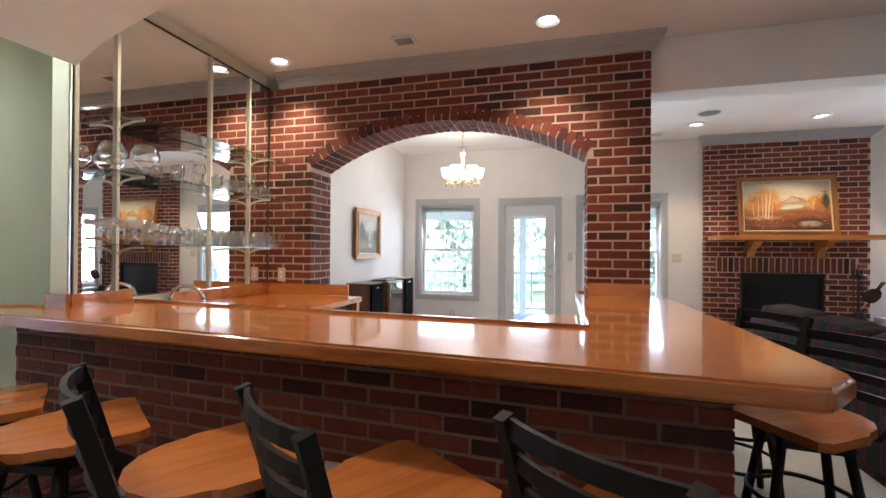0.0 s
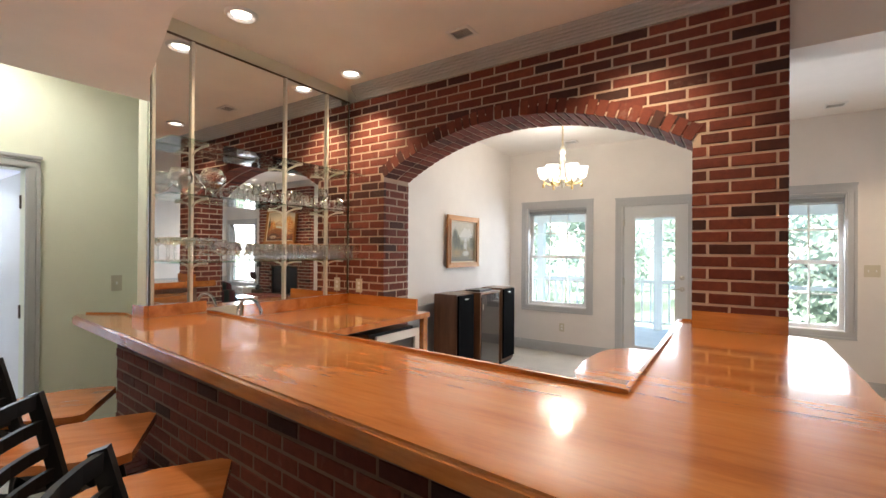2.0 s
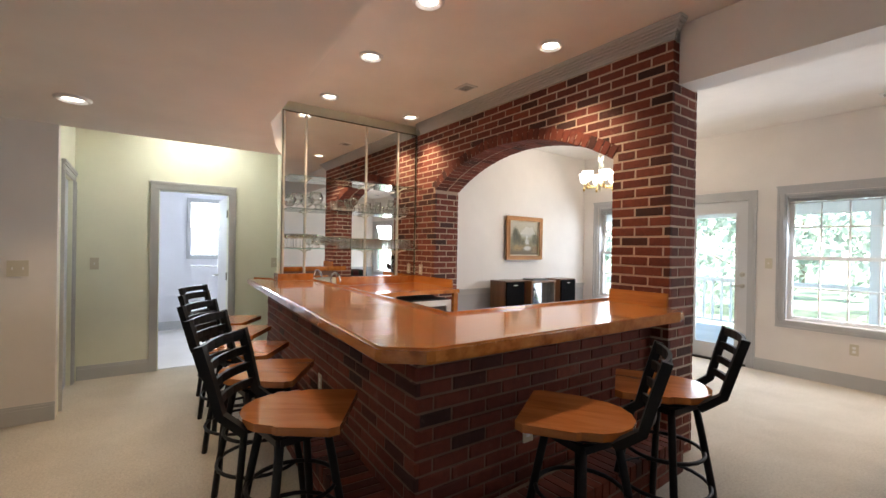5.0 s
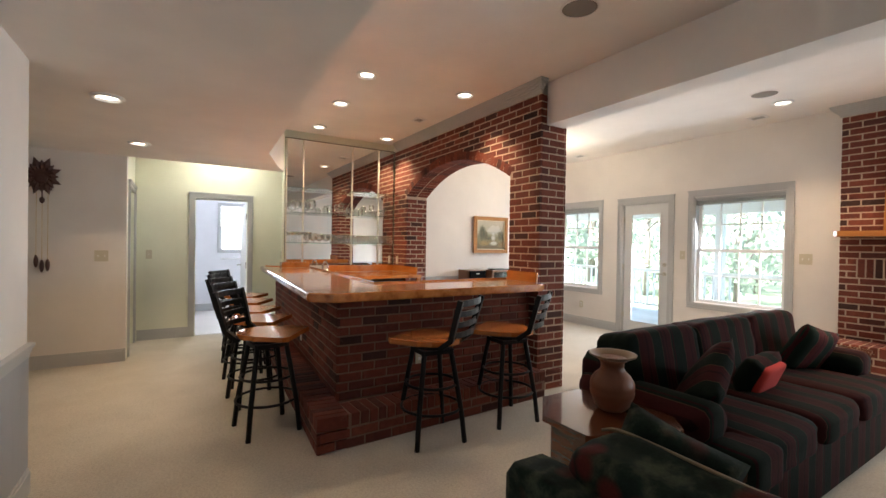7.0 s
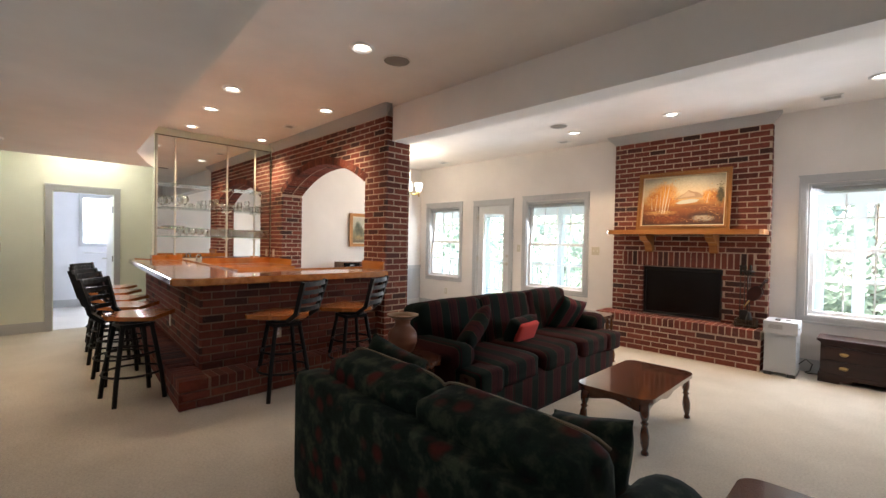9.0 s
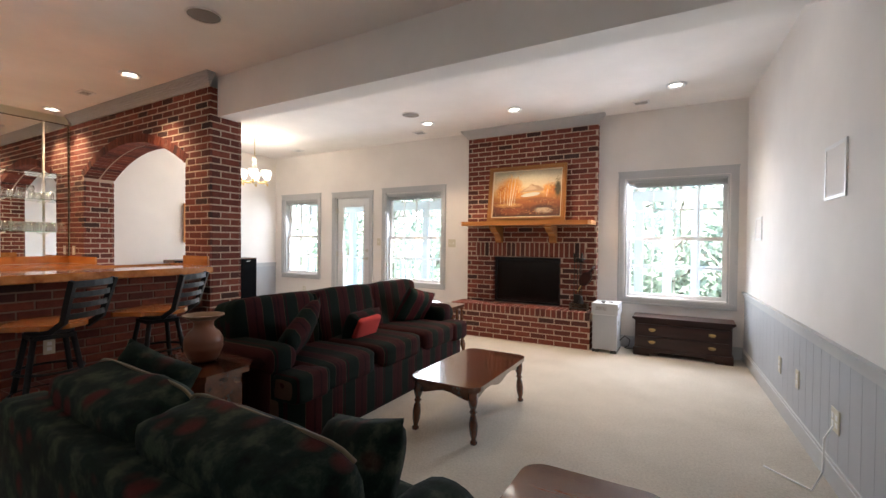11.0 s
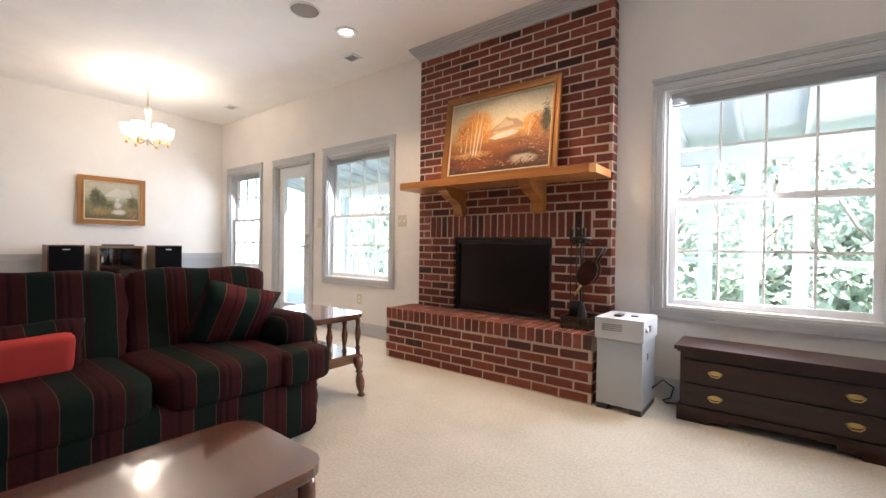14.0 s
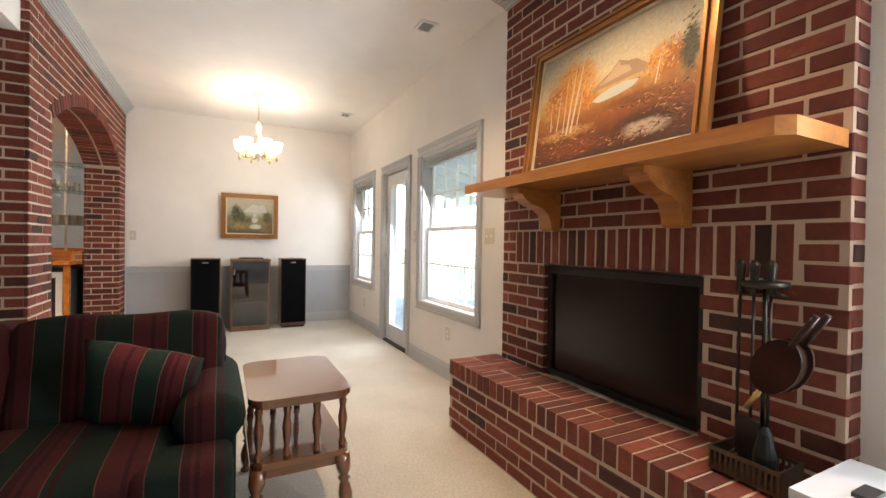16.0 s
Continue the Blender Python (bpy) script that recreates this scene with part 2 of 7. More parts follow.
# high ceiling, and the lower one over the walkway with its slanting edge
structure(boxes("ceiling", [(-6.6, XR + 0.2, -3.4, YW + 0.2, ZC, ZC + 0.1)], CEIL), "cream painted flat ceiling", "ceiling")
bm = bmesh.new()
low = [(XC - 0.02, -3.2), (XR, -3.2), (XR, 0.89), (-1.45, 1.275), (-2.2, 1.50), (XC - 0.02, 1.66)]
vs = [[bm.verts.new((x, y, z)) for x, y in low] for z in (ZL, ZC - 0.002)]
bm.faces.new(vs[0])
bm.faces.new(vs[1])
for i in range(len(low)):
    j = (i + 1) % len(low)
    bm.faces.new((vs[0][i], vs[0][j], vs[1][j], vs[1][i]))
structure(part("ceiling_low", bm, CEIL), "cream painted lowered ceiling over the walkway", "ceiling")
structure(boxes("beam", [(BX1 + 0.002, XR, BY0 + 0.075, 3.60, 2.495, ZC - 0.002)], CEIL), "cream painted ceiling beam", "beam")


# ---- shared shapes ----
def lathe(bm, profile, cx=0.0, cy=0.0, segs=20, cap=True):
    """Turns a list of (radius, z) round the upright axis at cx, cy."""
    rings = []
    for r, z in profile:
        rings.append([bm.verts.new((cx + r * math.cos(2 * math.pi * i / segs), cy + r * math.sin(2 * math.pi * i / segs), z)) for i in range(segs)])
    for a, b in zip(rings, rings[1:]):
        for i in range(segs):
            j = (i + 1) % segs
            bm.faces.new((a[i], a[j], b[j], b[i]))
    if cap:
        bm.faces.new(rings[0][::-1])
        bm.faces.new(rings[-1])


def tube(bm, pts, r, segs=8):
    """A round bar through the points."""
    pts = [Vector(p) for p in pts]
    rings = []
    for i, p in enumerate(pts):
        d = (pts[min(i + 1, len(pts) - 1)] - pts[max(i - 1, 0)]).normalized()
        a = d.orthogonal().normalized() if i == 0 else (rings_axis - d * rings_axis.dot(d)).normalized()
        rings_axis = a
        b = d.cross(a)
        rings.append([bm.verts.new(p + r * (math.cos(2 * math.pi * k / segs) * a + math.sin(2 * math.pi * k / segs) * b)) for k in range(segs)])
    for a, b in zip(rings, rings[1:]):
        for k in range(segs):
            j = (k + 1) % segs
            bm.faces.new((a[k], a[j], b[j], b[k]))
    bm.faces.new(rings[0][::-1])
    bm.faces.new(rings[-1])


def bar(bm, pts, w, h, up=(0, 0, 1)):
    """A flat bar of section w by h through the points."""
    pts = [Vector(p) for p in pts]
    rings = []
    for i, p in enumerate(pts):
        d = (pts[min(i + 1, len(pts) - 1)] - pts[max(i - 1, 0)]).normalized()
        s = d.cross(Vector(up)).normalized()
        u = s.cross(d)
        rings.append([bm.verts.new(p + s * a * w / 2 + u * b * h / 2) for a, b in ((-1, -1), (1, -1), (1, 1), (-1, 1))])
    for a, b in zip(rings, rings[1:]):
        for k in range(4):
            j = (k + 1) % 4
            bm.faces.new((a[k], a[j], b[j], b[k]))
    bm.faces.new(rings[0][::-1])
    bm.faces.new(rings[-1])


def soft(bm, c, size, n=5.0, cuts=7, sag=0.0, seed=0, wrinkle=0.0):
    """A stuffed box: rounded edges, domed faces, small creases."""
    n1 = cuts + 1
    made = {}

    def vert(i, j, k):
        if (i, j, k) not in made:
            made[i, j, k] = bm.verts.new((2 * i / n1 - 1, 2 * j / n1 - 1, 2 * k / n1 - 1))
        return made[i, j, k]
    for a in range(n1):
        for b in range(n1):
            for q in (0, n1):
                f = [(a, b), (a + 1, b), (a + 1, b + 1), (a, b + 1)]
                f = f if q else f[::-1]
                bm.faces.new([vert(i, j, q) for i, j in f])
                bm.faces.new([vert(q, i, j) for i, j in f])
                bm.faces.new([vert(j, q, i) for i, j in f])
    for v in made.values():
        x, y, z = v.co
        k = (abs(x) ** n + abs(y) ** n + abs(z) ** n) ** (1 / n)
        p = Vector((x, y, z)) / k
        w = wrinkle * noise.noise(Vector((x * 2.3 + seed, y * 2.3, z * 2.3 - seed)))
        p *= 1 + w
        v.co = (c[0] + p.x * size[0] / 2, c[1] + p.y * size[1] / 2, c[2] + p.z * size[2] / 2 - sag * (1 - p.x ** 2) * (p.z > 0))


def prism(bm, poly, z0, z1):
    a = [bm.verts.new((x, y, z0)) for x, y in poly]
    b = [bm.verts.new((x, y, z1)) for x, y in poly]
    bm.faces.new(a[::-1])
    bm.faces.new(b)
    for i in range(len(poly)):
        j = (i + 1) % len(poly)
        bm.faces.new((a[i], a[j], b[j], b[i]))


def rounded(x0, x1, y0, y1, r, segs=5):
    pts = []
    for cx, cy, a in ((x1 - r, y1 - r, 0), (x0 + r, y1 - r, 90), (x0 + r, y0 + r, 180), (x1 - r, y0 + r, 270)):
        for i in range(segs + 1):
            t = radians(a + 90 * i / segs)
            pts.append((cx + r * math.cos(t), cy + r * math.sin(t)))
    return pts


def thing(name, label, category, group="", m=None):
    ob = new(name)
    ob.empty_display_size = 0.1
    if m is not None:
        ob.matrix_basis = m
    return tagged(ob, label, category, group)


# ---- trim, skirting, wainscot ----
def skirting(name, segs, label="grey painted skirting board"):
    """Skirting runs as (x0, y0, x1, y1, side normal)."""
    bm = bmesh.new()
    for x0, y0, x1, y1, nx, ny in segs:
        d = Vector((x1 - x0, y1 - y0, 0)).normalized()
        for w, z0, z1 in ((0.018, 0, 0.11), (0.012, 0.11, 0.128), (0.006, 0.128, 0.14)):
            o = Vector((nx, ny, 0)) * w
            prism(bm, [(x0, y0), (x1, y1), (x1 + o.x, y1 + o.y), (x0 + o.x, y0 + o.y)], z0, z1)
    return structure(part(name, bm, TRIM), label, "skirting board")


def east_x(y):
    return 5.105 + 0.052 * (YW - y)


skirting("baseboard", [(XL2, YW, -1.03, YW, 0, -1), (-0.10, YW, 1.74, YW, 0, -1), (3.55, YW, 5.1, YW, 0, -1)])
skirting("baseboard_dining", [(XL2, BY1 + 0.02, XL2, YW, 1, 0)])
skirting("baseboard_east", [(east_x(YW), YW, east_x(YN), YN, -1, 0)])
skirting("baseboard_south", [(0.30, YN, 5.4, YN, 0, 1)])
skirting("baseboard_clock", [(XC, -3.1, XC, -0.03, 1, 0)])
skirting("baseboard_bath", [(XB, 0.0, XB, 0.594, 1, 0), (XB, 1.434, XB, 3.6, 1, 0)])


def casing(name, axis, at, a0, a1, z0, z1, out, sill, label, w=0.075):
    """Profiled casing round an opening; a0..a1 and z0..z1 bound its outside."""
    bm = bmesh.new()

    def b(p0, p1, q0, q1, d0, d1):
        lo, hi = sorted((at + out * d0, at + out * d1))
        if axis == "y":
            box(bm, p0, p1, lo, hi, q0, q1)
        else:
            box(bm, lo, hi, p0, p1, q0, q1)
    zb = z0 + (w if sill else 0)
    for d0, d1, i0, i1 in ((0.0, 0.014, 0.0, w), (0.014, 0.024, 0.0, 0.022), (0.014, 0.02, 0.03, w - 0.012)):
        b(a0 + i0, a0 + i1, zb, z1 - w, d0, d1)
        b(a1 - i1, a1 - i0, zb, z1 - w, d0, d1)
        b(a0 + (i0 if i0 else 0), a1 - i0, z1 - i1, z1 - i0, d0, d1)
        if sill:
            b(a0 + i0, a1 - i0, z0 + i0, z0 + i1, d0, d1)
    # corner blocks of the head
    b(a0 - 0.006, a1 + 0.006, z1 - 0.004, z1 + 0.014, 0.0, 0.03)
    return structure(part(name, bm, TRIM), label, "trim")


def sash_window(name, hole, outside, cols, y, label):
    """Double-hung window in the window wall, panes divided by thin bars."""
    x0, x1, z0, z1 = hole
    wnd = tagged(new(name), label, "window", kind="structure")
    boxes("jamb_lining", [(x0 - 0.001, x0 + 0.018, y + 0.002, y + 0.15, z0, z1), (x1 - 0.018, x1 + 0.001, y + 0.002, y + 0.15, z0, z1), (x0 + 0.018, x1 - 0.018, y + 0.002, y + 0.15, z1 - 0.018, z1 + 0.001)], TRIM, wnd)
    boxes("window_sill", [(x0 + 0.018, x1 - 0.018, y - 0.012, y + 0.15, z0 - 0.001, z0 + 0.022)], WHITE, wnd, "white painted sill", 0.003)
    zm = (z0 + z1) / 2
    a, b = x0 + 0.018, x1 - 0.018
    for nm, q0, q1, yy in (("lower_sash", z0 + 0.022, zm + 0.02, y + 0.055), ("upper_sash", zm - 0.02, z1 - 0.018, y + 0.092)):
        s = 0.042
        sash = boxes(nm, [(a, a + s, yy, yy + 0.034, q0, q1), (b - s, b, yy, yy + 0.034, q0, q1), (a + s, b - s, yy, yy + 0.034, q0, q0 + s), (a + s, b - s, yy, yy + 0.034, q1 - s * 0.8, q1)], WHITE, wnd)
        bars = []
        for i in range(1, cols):
            xc = a + s + (b - a - 2 * s) * i / cols
            bars.append((xc - 0.007, xc + 0.007, yy + 0.006, yy + 0.03, q0 + s, q1 - s * 0.8))
        zc = (q0 + s + q1 - s * 0.8) / 2
        for i in range(cols):
            xa = a + s + (b - a - 2 * s) * i / cols + (0.008 if i else 0)
            xb = a + s + (b - a - 2 * s) * (i + 1) / cols - (0.008 if i < cols - 1 else 0)
            bars.append((xa, xb, yy + 0.006, yy + 0.03, zc - 0.008, zc + 0.008))
        boxes("glazing_bar", bars, WHITE, sash)
        p = boxes("pane", [(a + s, b - s, yy + 0.016, yy + 0.02, q0 + s, q1 - s * 0.8)], PANE, sash)
        p.visible_shadow = False
    # raised blind
    blind = thing("raised_blind", "grey slatted blind drawn up under the window head", "blind", "blinds")
    boxes("headrail", [(a + 0.005, b - 0.005, y + 0.012, y + 0.05, z1 - 0.05, z1 - 0.019)], BLIND, blind, "", 0.003)
    bl = [(a + 0.01, b - 0.01, y + 0.014, y + 0.05, z1 - 0.056 - 0.006 * i, z1 - 0.0525 - 0.006 * i) for i in range(7)]
    for slat in bl:
        boxes("slat", [slat], BLIND, blind)
    boxes("bottom_rail", [(a + 0.008, b - 0.008, y + 0.014, y + 0.05, z1 - 0.112, z1 - 0.098)], BLIND, blind, "", 0.003)
    casing(name.replace("window", "window_casing"), "y", y, *outside, -1, True, "grey profiled window casing")
    return wnd


BLIND = painted("blind_grey", (0.36, 0.38, 0.40), 0.5)
sash_window("window_1", WIN_A, (-2.36, -1.323, 0.57, 2.145), 3, YW, "white double-hung window with grey casing")
sash_window("window_2", WIN_B, (0.096, 1.312, 0.545, 2.15), 4, YW, "white double-hung window with divided panes")
sash_window("window_3", WIN_C, (3.788, 5.03, 0.54, 2.15), 4, YW, "white double-hung window with divided panes")
casing("door_casing", "y", YW, -1.032, -0.105, 0.0, 2.13, -1, False, "grey profiled door casing")
BRASSK = metallic("brushed_nickel", (0.55, 0.53, 0.48), 0.3)
BRASS = metallic("aged_brass", (0.55, 0.40, 0.17), 0.35)
CHROME = metallic("polished_chrome", (0.72, 0.73, 0.74), 0.12)
BLIGHT = painted("white_door_blind", (0.85, 0.87, 0.88), 0.5)
DARKM = painted("dark_threshold", (0.03, 0.025, 0.02), 0.5)


def patio_door():
    x0, x1, z0, z1 = DOOR
    d = tagged(new("door_1"), "white full-glass patio door, closed, with lever handle", "door", kind="structure")
    a, b, q = x0 + 0.02, x1 - 0.02, 0.115
    y = YW + 0.03
    boxes("door_frame", [(x0, a, YW + 0.002, YW + 0.15, 0.0, z1), (b, x1, YW + 0.002, YW + 0.15, 0.0, z1), (a, b, YW + 0.002, YW + 0.15, z1 - 0.02, z1)], TRIM, d)
    boxes("threshold", [(a, b, YW - 0.01, YW + 0.15, 0.0, 0.022)], DARKM, d, "dark threshold strip")
    a, b, t, bo = a + 0.004, b - 0.004, z1 - 0.024, 0.026
    boxes("stile", [(a, a + q, y, y + 0.04, bo, t), (b - q, b, y, y + 0.04, bo, t), (a + q, b - q, y, y + 0.04, t - 0.13, t), (a + q, b - q, y, y + 0.04, bo, 0.20)], DOORW, d)
    g0, g1, h0, h1 = a + q, b - q, 0.20, t - 0.13
    boxes("glass_stop", [(g0, g0 + 0.02, y - 0.008, y + 0.0, h0, h1), (g1 - 0.02, g1, y - 0.008, y, h0, h1), (g0 + 0.02, g1 - 0.02, y - 0.008, y, h1 - 0.02, h1), (g0 + 0.02, g1 - 0.02, y - 0.008, y, h0, h0 + 0.02)], DOORW, d, "", 0.002)
    p = boxes("pane", [(g0 + 0.002, g1 - 0.002, y + 0.01, y + 0.014, h0, h1)], PANE, d)
    p.visible_shadow = False
    bm = bmesh.new()
    for z in (0.98, 1.12):
        prof = [(0.03, 0), (0.03, 0.008), (0.012, 0.014), (0.012, 0.04)]
        b2 = bmesh.new()
        lathe(b2, prof, segs=14)
        bmesh.ops.transform(b2, matrix=pose(b - 0.055, y, z, 90, 0, 0), verts=b2.verts)
        me = bpy.data.meshes.new("tmp")
        b2.to_mesh(me)
        bm.from_mesh(me)
        b2.free()
        bpy.data.meshes.remove(me)
    bar(bm, [(b - 0.055, y - 0.04, 0.98), (b - 0.11, y - 0.045, 0.98), (b - 0.165, y - 0.04, 0.975)], 0.012, 0.018)
    part("lever_handle", bm, BRASSK, d, "brushed metal lever and deadbolt")
    for z in (0.3, 1.05, 1.82):
        boxes("hinge", [(a - 0.012, a + 0.006, YW - 0.004, y + 0.002, z - 0.045, z + 0.045)], BRASSK, d)


patio_door()


def chair_rail(name, x0, y0, x1, y1, nx, ny, z, label):
    bm = bmesh.new()
    for w, z0, z1 in ((0.012, -0.075, -0.05), (0.02, -0.05, -0.02), (0.034, -0.02, 0.0)):
        prism(bm, [(x0, y0), (x1, y1), (x1 + nx * w, y1 + ny * w), (x0 + nx * w, y0 + ny * w)], z + z0, z + z1)
    return structure(part(name, bm, TRIM), label, "chair rail")


def wainscot(name, x0, y0, x1, y1, nx, ny, z, label, pitch=0.14):
    """Beaded panelling below the chair rail, one board beside another."""
    w = structure(new(name), label, "wainscot")
    n = max(1, round(math.hypot(x1 - x0, y1 - y0) / pitch))
    dx, dy = (x1 - x0) / n, (y1 - y0) / n
    L = math.hypot(dx, dy)
    g = 0.0012 / L
    bm = bmesh.new()
    prism(bm, [(0, 0), (L * (1 - 2 * g), 0), (L * (1 - 2 * g), 0.008), (0, 0.008)], 0.14, z - 0.075)
    me = finish("board", bm, WAIN, 0.0012)
    ang = math.degrees(math.atan2(dy, dx))
    flip = (math.cos(radians(ang + 90)) * nx + math.sin(radians(ang + 90)) * ny) > 0
    for i in range(n):
        ob = new("board", me)
        ob.parent = w
        off = 0.0 if flip else -0.008
        ob.matrix_basis = pose(x0 + dx * (i + g) + (0 if flip else nx * 0.008), y0 + dy * (i + g) + (0 if flip else ny * 0.008), 0, 0, 0, ang)
    return w


RZ = 0.76
chair_rail("rail_east", east_x(YW), YW, east_x(YN), YN, -1, 0, RZ, "grey moulded chair rail")
wainscot("wainscot_east", east_x(YW), YW, east_x(YN), YN, -1, 0, RZ, "grey painted board wainscot under a chair rail")
chair_rail("rail_dining", XL2, BY1 + 0.02, XL2, YW, 1, 0, 0.85, "grey moulded chair rail")
wainscot("wainscot_dining", XL2, BY1 + 0.02, XL2, YW, 1, 0, 0.85, "flat grey painted wainscot under a chair rail", 1.5)
chair_rail("rail_south", 0.30, YN, 5.45, YN, 0, 1, 0.80, "grey moulded chair rail")
wainscot("wainscot_south", 0.30, YN, 5.45, YN, 0, 1, 0.80, "grey painted board wainscot under a chair rail")


def crown(name, x0, y0, x1, y1, nx, ny, z0, z1, label, ends=(0, 0)):
    """Moulding that steps outwards towards the ceiling; ends return by that much."""
    bm = bmesh.new()
    d = Vector((x1 - x0, y1 - y0, 0)).normalized()
    steps = 7
    for i in range(steps):
        f0, f1 = i / steps, (i + 1) / steps
        w = 0.012 + 0.075 * (0.5 - 0.5 * math.cos(math.pi * (i + 0.5) / steps))
        ax, ay = x0 - d.x * w * ends[0], y0 - d.y * w * ends[0]
        bx, by = x1 + d.x * w * ends[1], y1 + d.y * w * ends[1]
        prism(bm, [(ax, ay), (bx, by), (bx + nx * w, by + ny * w), (ax + nx * w, ay + ny * w)], z0 + (z1 - z0) * f0, z0 + (z1 - z0) * f1 - 0.0005)
    return structure(part(name, bm, TRIM), label, "crown moulding")


crown("crown_arch", BX0 + 0.1, BY0, BX1, BY0, 0, -1, 2.775, ZC - 0.001, "grey crown moulding over the brick arch", (0, 1))
crown("crown_arch_back", XL2, BY1, BX1, BY1, 0, 1, 2.775, ZC - 0.001, "grey crown moulding over the brick arch", (0, 0))
crown("crown_chimney", 1.741, 6.44, 3.55, 6.44, 0, -1, 2.775, ZC - 0.001, "grey crown moulding over the chimney breast", (1, 1))

casing("bathroom_casing", "x", XB, 0.594, 1.434, 0.0, 2.045, 1, False, "grey profiled door casing")
casing("hall_casing", "y", -0.03, -3.63, -2.75, 0.0, 2.05, 1, False, "grey profiled door casing")


# ---- the bar ----
def bar_y(x, base=1.44):
    """Front face of the bar, which runs a little askew."""
    return base + 0.061 * (0.34 - x)


bar_top = thing("bar_counter", "glossy honey-coloured wooden bar top with bullnose edge", "bar counter")
outer = [(-3.22, 1.505), (-3.15, 1.462), (0.465, 1.197), (0.495, 1.206), (0.602, 1.335), (0.612, 1.37), (0.61, 3.20), (0.60, 3.265), (0.555, 3.295), (0.489, 3.303)]
inner = [(0.055, 3.303), (0.055, 3.52), (-0.02, 3.52), (-0.02, 1.873), (-2.64, 2.02), (-2.655, 1.675), (-2.80, 1.672), (-2.95, 1.70)]
bm = bmesh.new()
prism(bm, outer + inner, CT - 0.062, CT)
bmesh.ops.bevel(bm, geom=[e for e in bm.edges if abs(e.verts[0].co.z - e.verts[1].co.z) < 1e-5], offset=0.011, segments=3, affect="EDGES")
part("slab", bm, OAK, bar_top)
bm = bmesh.new()
lip = [(0.055, 3.515), (-0.012, 3.515), (-0.012, 1.885), (-2.635, 2.03)]
bar(bm, [(x, y, CT + 0.006) for x, y in lip], 0.022, 0.016)
part("inner_lip", bm, OAK, bar_top, "raised wooden lip", 0.003)
bm = bmesh.new()
bar(bm, [(-3.16, 1.54, CT + 0.004), (-2.96, 1.68, CT + 0.004), (-2.81, 1.66, CT + 0.004)], 0.02, 0.012)
part("end_lip", bm, OAK, bar_top, "", 0.003)
tagged(boxes("upstand", [(0.062, 0.482, BY0 - 0.022, BY0 - 0.002, CT + 0.001, CT + 0.095)], OAK, None, "", 0.003), "honey wooden upstand against the brick pier", "upstand")
tagged(boxes("upstand", [(XM - 0.145, XM + 0.012, YM - 0.024, YM - 0.002, CT + 0.001, CT + 0.075), (XM + 0.002, XM + 0.02, YM - 0.001, 2.02, CT + 0.001, CT + 0.075)], OAK, None, "", 0.003), "honey wooden upstand round the partition end", "upstand")

# working side: back counter under the mirror with sink, tap, dishwasher and cabinets
DARKB = painted("dark_grey_enamel", (0.03, 0.03, 0.032), 0.35)
STEEL = metallic("brushed_steel", (0.50, 0.51, 0.52), 0.32)
back_counter = thing("back_counter", "honey wooden low counter under the mirror", "counter")
boxes("worktop", [(XM + 0.004, -1.74, 2.28, BY0 - 0.004, 0.91, 0.95)], OAK, back_counter, "", 0.006)
boxes("backsplash", [(XM + 0.005, XM + 0.022, 2.28, BY0 - 0.005, 0.952, 1.045), (XM + 0.022, -1.86, BY0 - 0.022, BY0 - 0.005, 0.952, 1.045)], OAK, back_counter, "", 0.003)
base_cab = thing("base_cabinet", "honey wooden base cabinet under the back counter", "cabinet")
boxes("carcass", [(XM + 0.01, -2.04, 2.30, 2.70, 0.0, 0.905)], OAK, base_cab)
for y in (2.31, 2.51):
    dd = boxes("cabinet_door", [(-2.04, -2.02, y, y + 0.18, 0.12, 0.86)], OAK, base_cab, "", 0.004)
    boxes("handle", [(-2.02, -2.0, y + 0.15, y + 0.16, 0.7, 0.8)], BRASS, dd)
boxes("end_panel", [(-1.80, -1.76, BY0 - 0.06, BY0 - 0.008, 0.0, 0.905)], OAK, back_counter)
fridge = thing("under_counter_fridge", "white and black small fridge under the counter", "fridge")
boxes("body", [(XM + 0.05, -1.86, 2.74, BY0 - 0.07, 0.02, 0.84)], DARKB, fridge, "", 0.006)
boxes("door", [(-1.855, -1.81, 2.745, BY0 - 0.075, 0.05, 0.80)], DARKB, fridge, "black glass door", 0.006)
boxes("door_frame", [(-1.808, -1.79, 2.745, 2.80, 0.05, 0.835), (-1.808, -1.79, BY0 - 0.13, BY0 - 0.075, 0.05, 0.835), (-1.808, -1.79, 2.80, BY0 - 0.13, 0.775, 0.835), (-1.808, -1.79, 2.80, BY0 - 0.13, 0.05, 0.10)], WHITE, fridge, "white door frame", 0.004)
for fx_, fy_ in ((-1.95, 2.76), (-1.95, 3.18), (-2.55, 2.76), (-2.55, 3.18)):
    boxes("foot", [(fx_, fx_ + 0.05, fy_, fy_ + 0.04, 0.0, 0.02)], DARKB, fridge)
sink_unit = thing("sink_cabinet", "low wooden sink cabinet between bar and mirror", "cabinet")
boxes("carcass", [(XM + 0.01, -2.10, 2.045, 2.27, 0.0, 0.88)], OAK, sink_unit)
boxes("sink_rim", [(XM + 0.03, -2.12, 2.05, 2.26, 0.881, 0.895)], STEEL, sink_unit, "steel sink rim", 0.004)
tap = thing("bar_tap", "curved chrome gooseneck tap over the sink", "tap")
bm = bmesh.new()
tube(bm, [(-2.52 + 0.13 * (1 - math.cos(a)) / 1.0, 2.17, 1.02 + 0.09 * math.sin(a)) for a in [math.pi * i / 10 for i in range(11)]], 0.011)
tube(bm, [(-2.52, 2.17, 0.897), (-2.52, 2.17, 1.03)], 0.013)
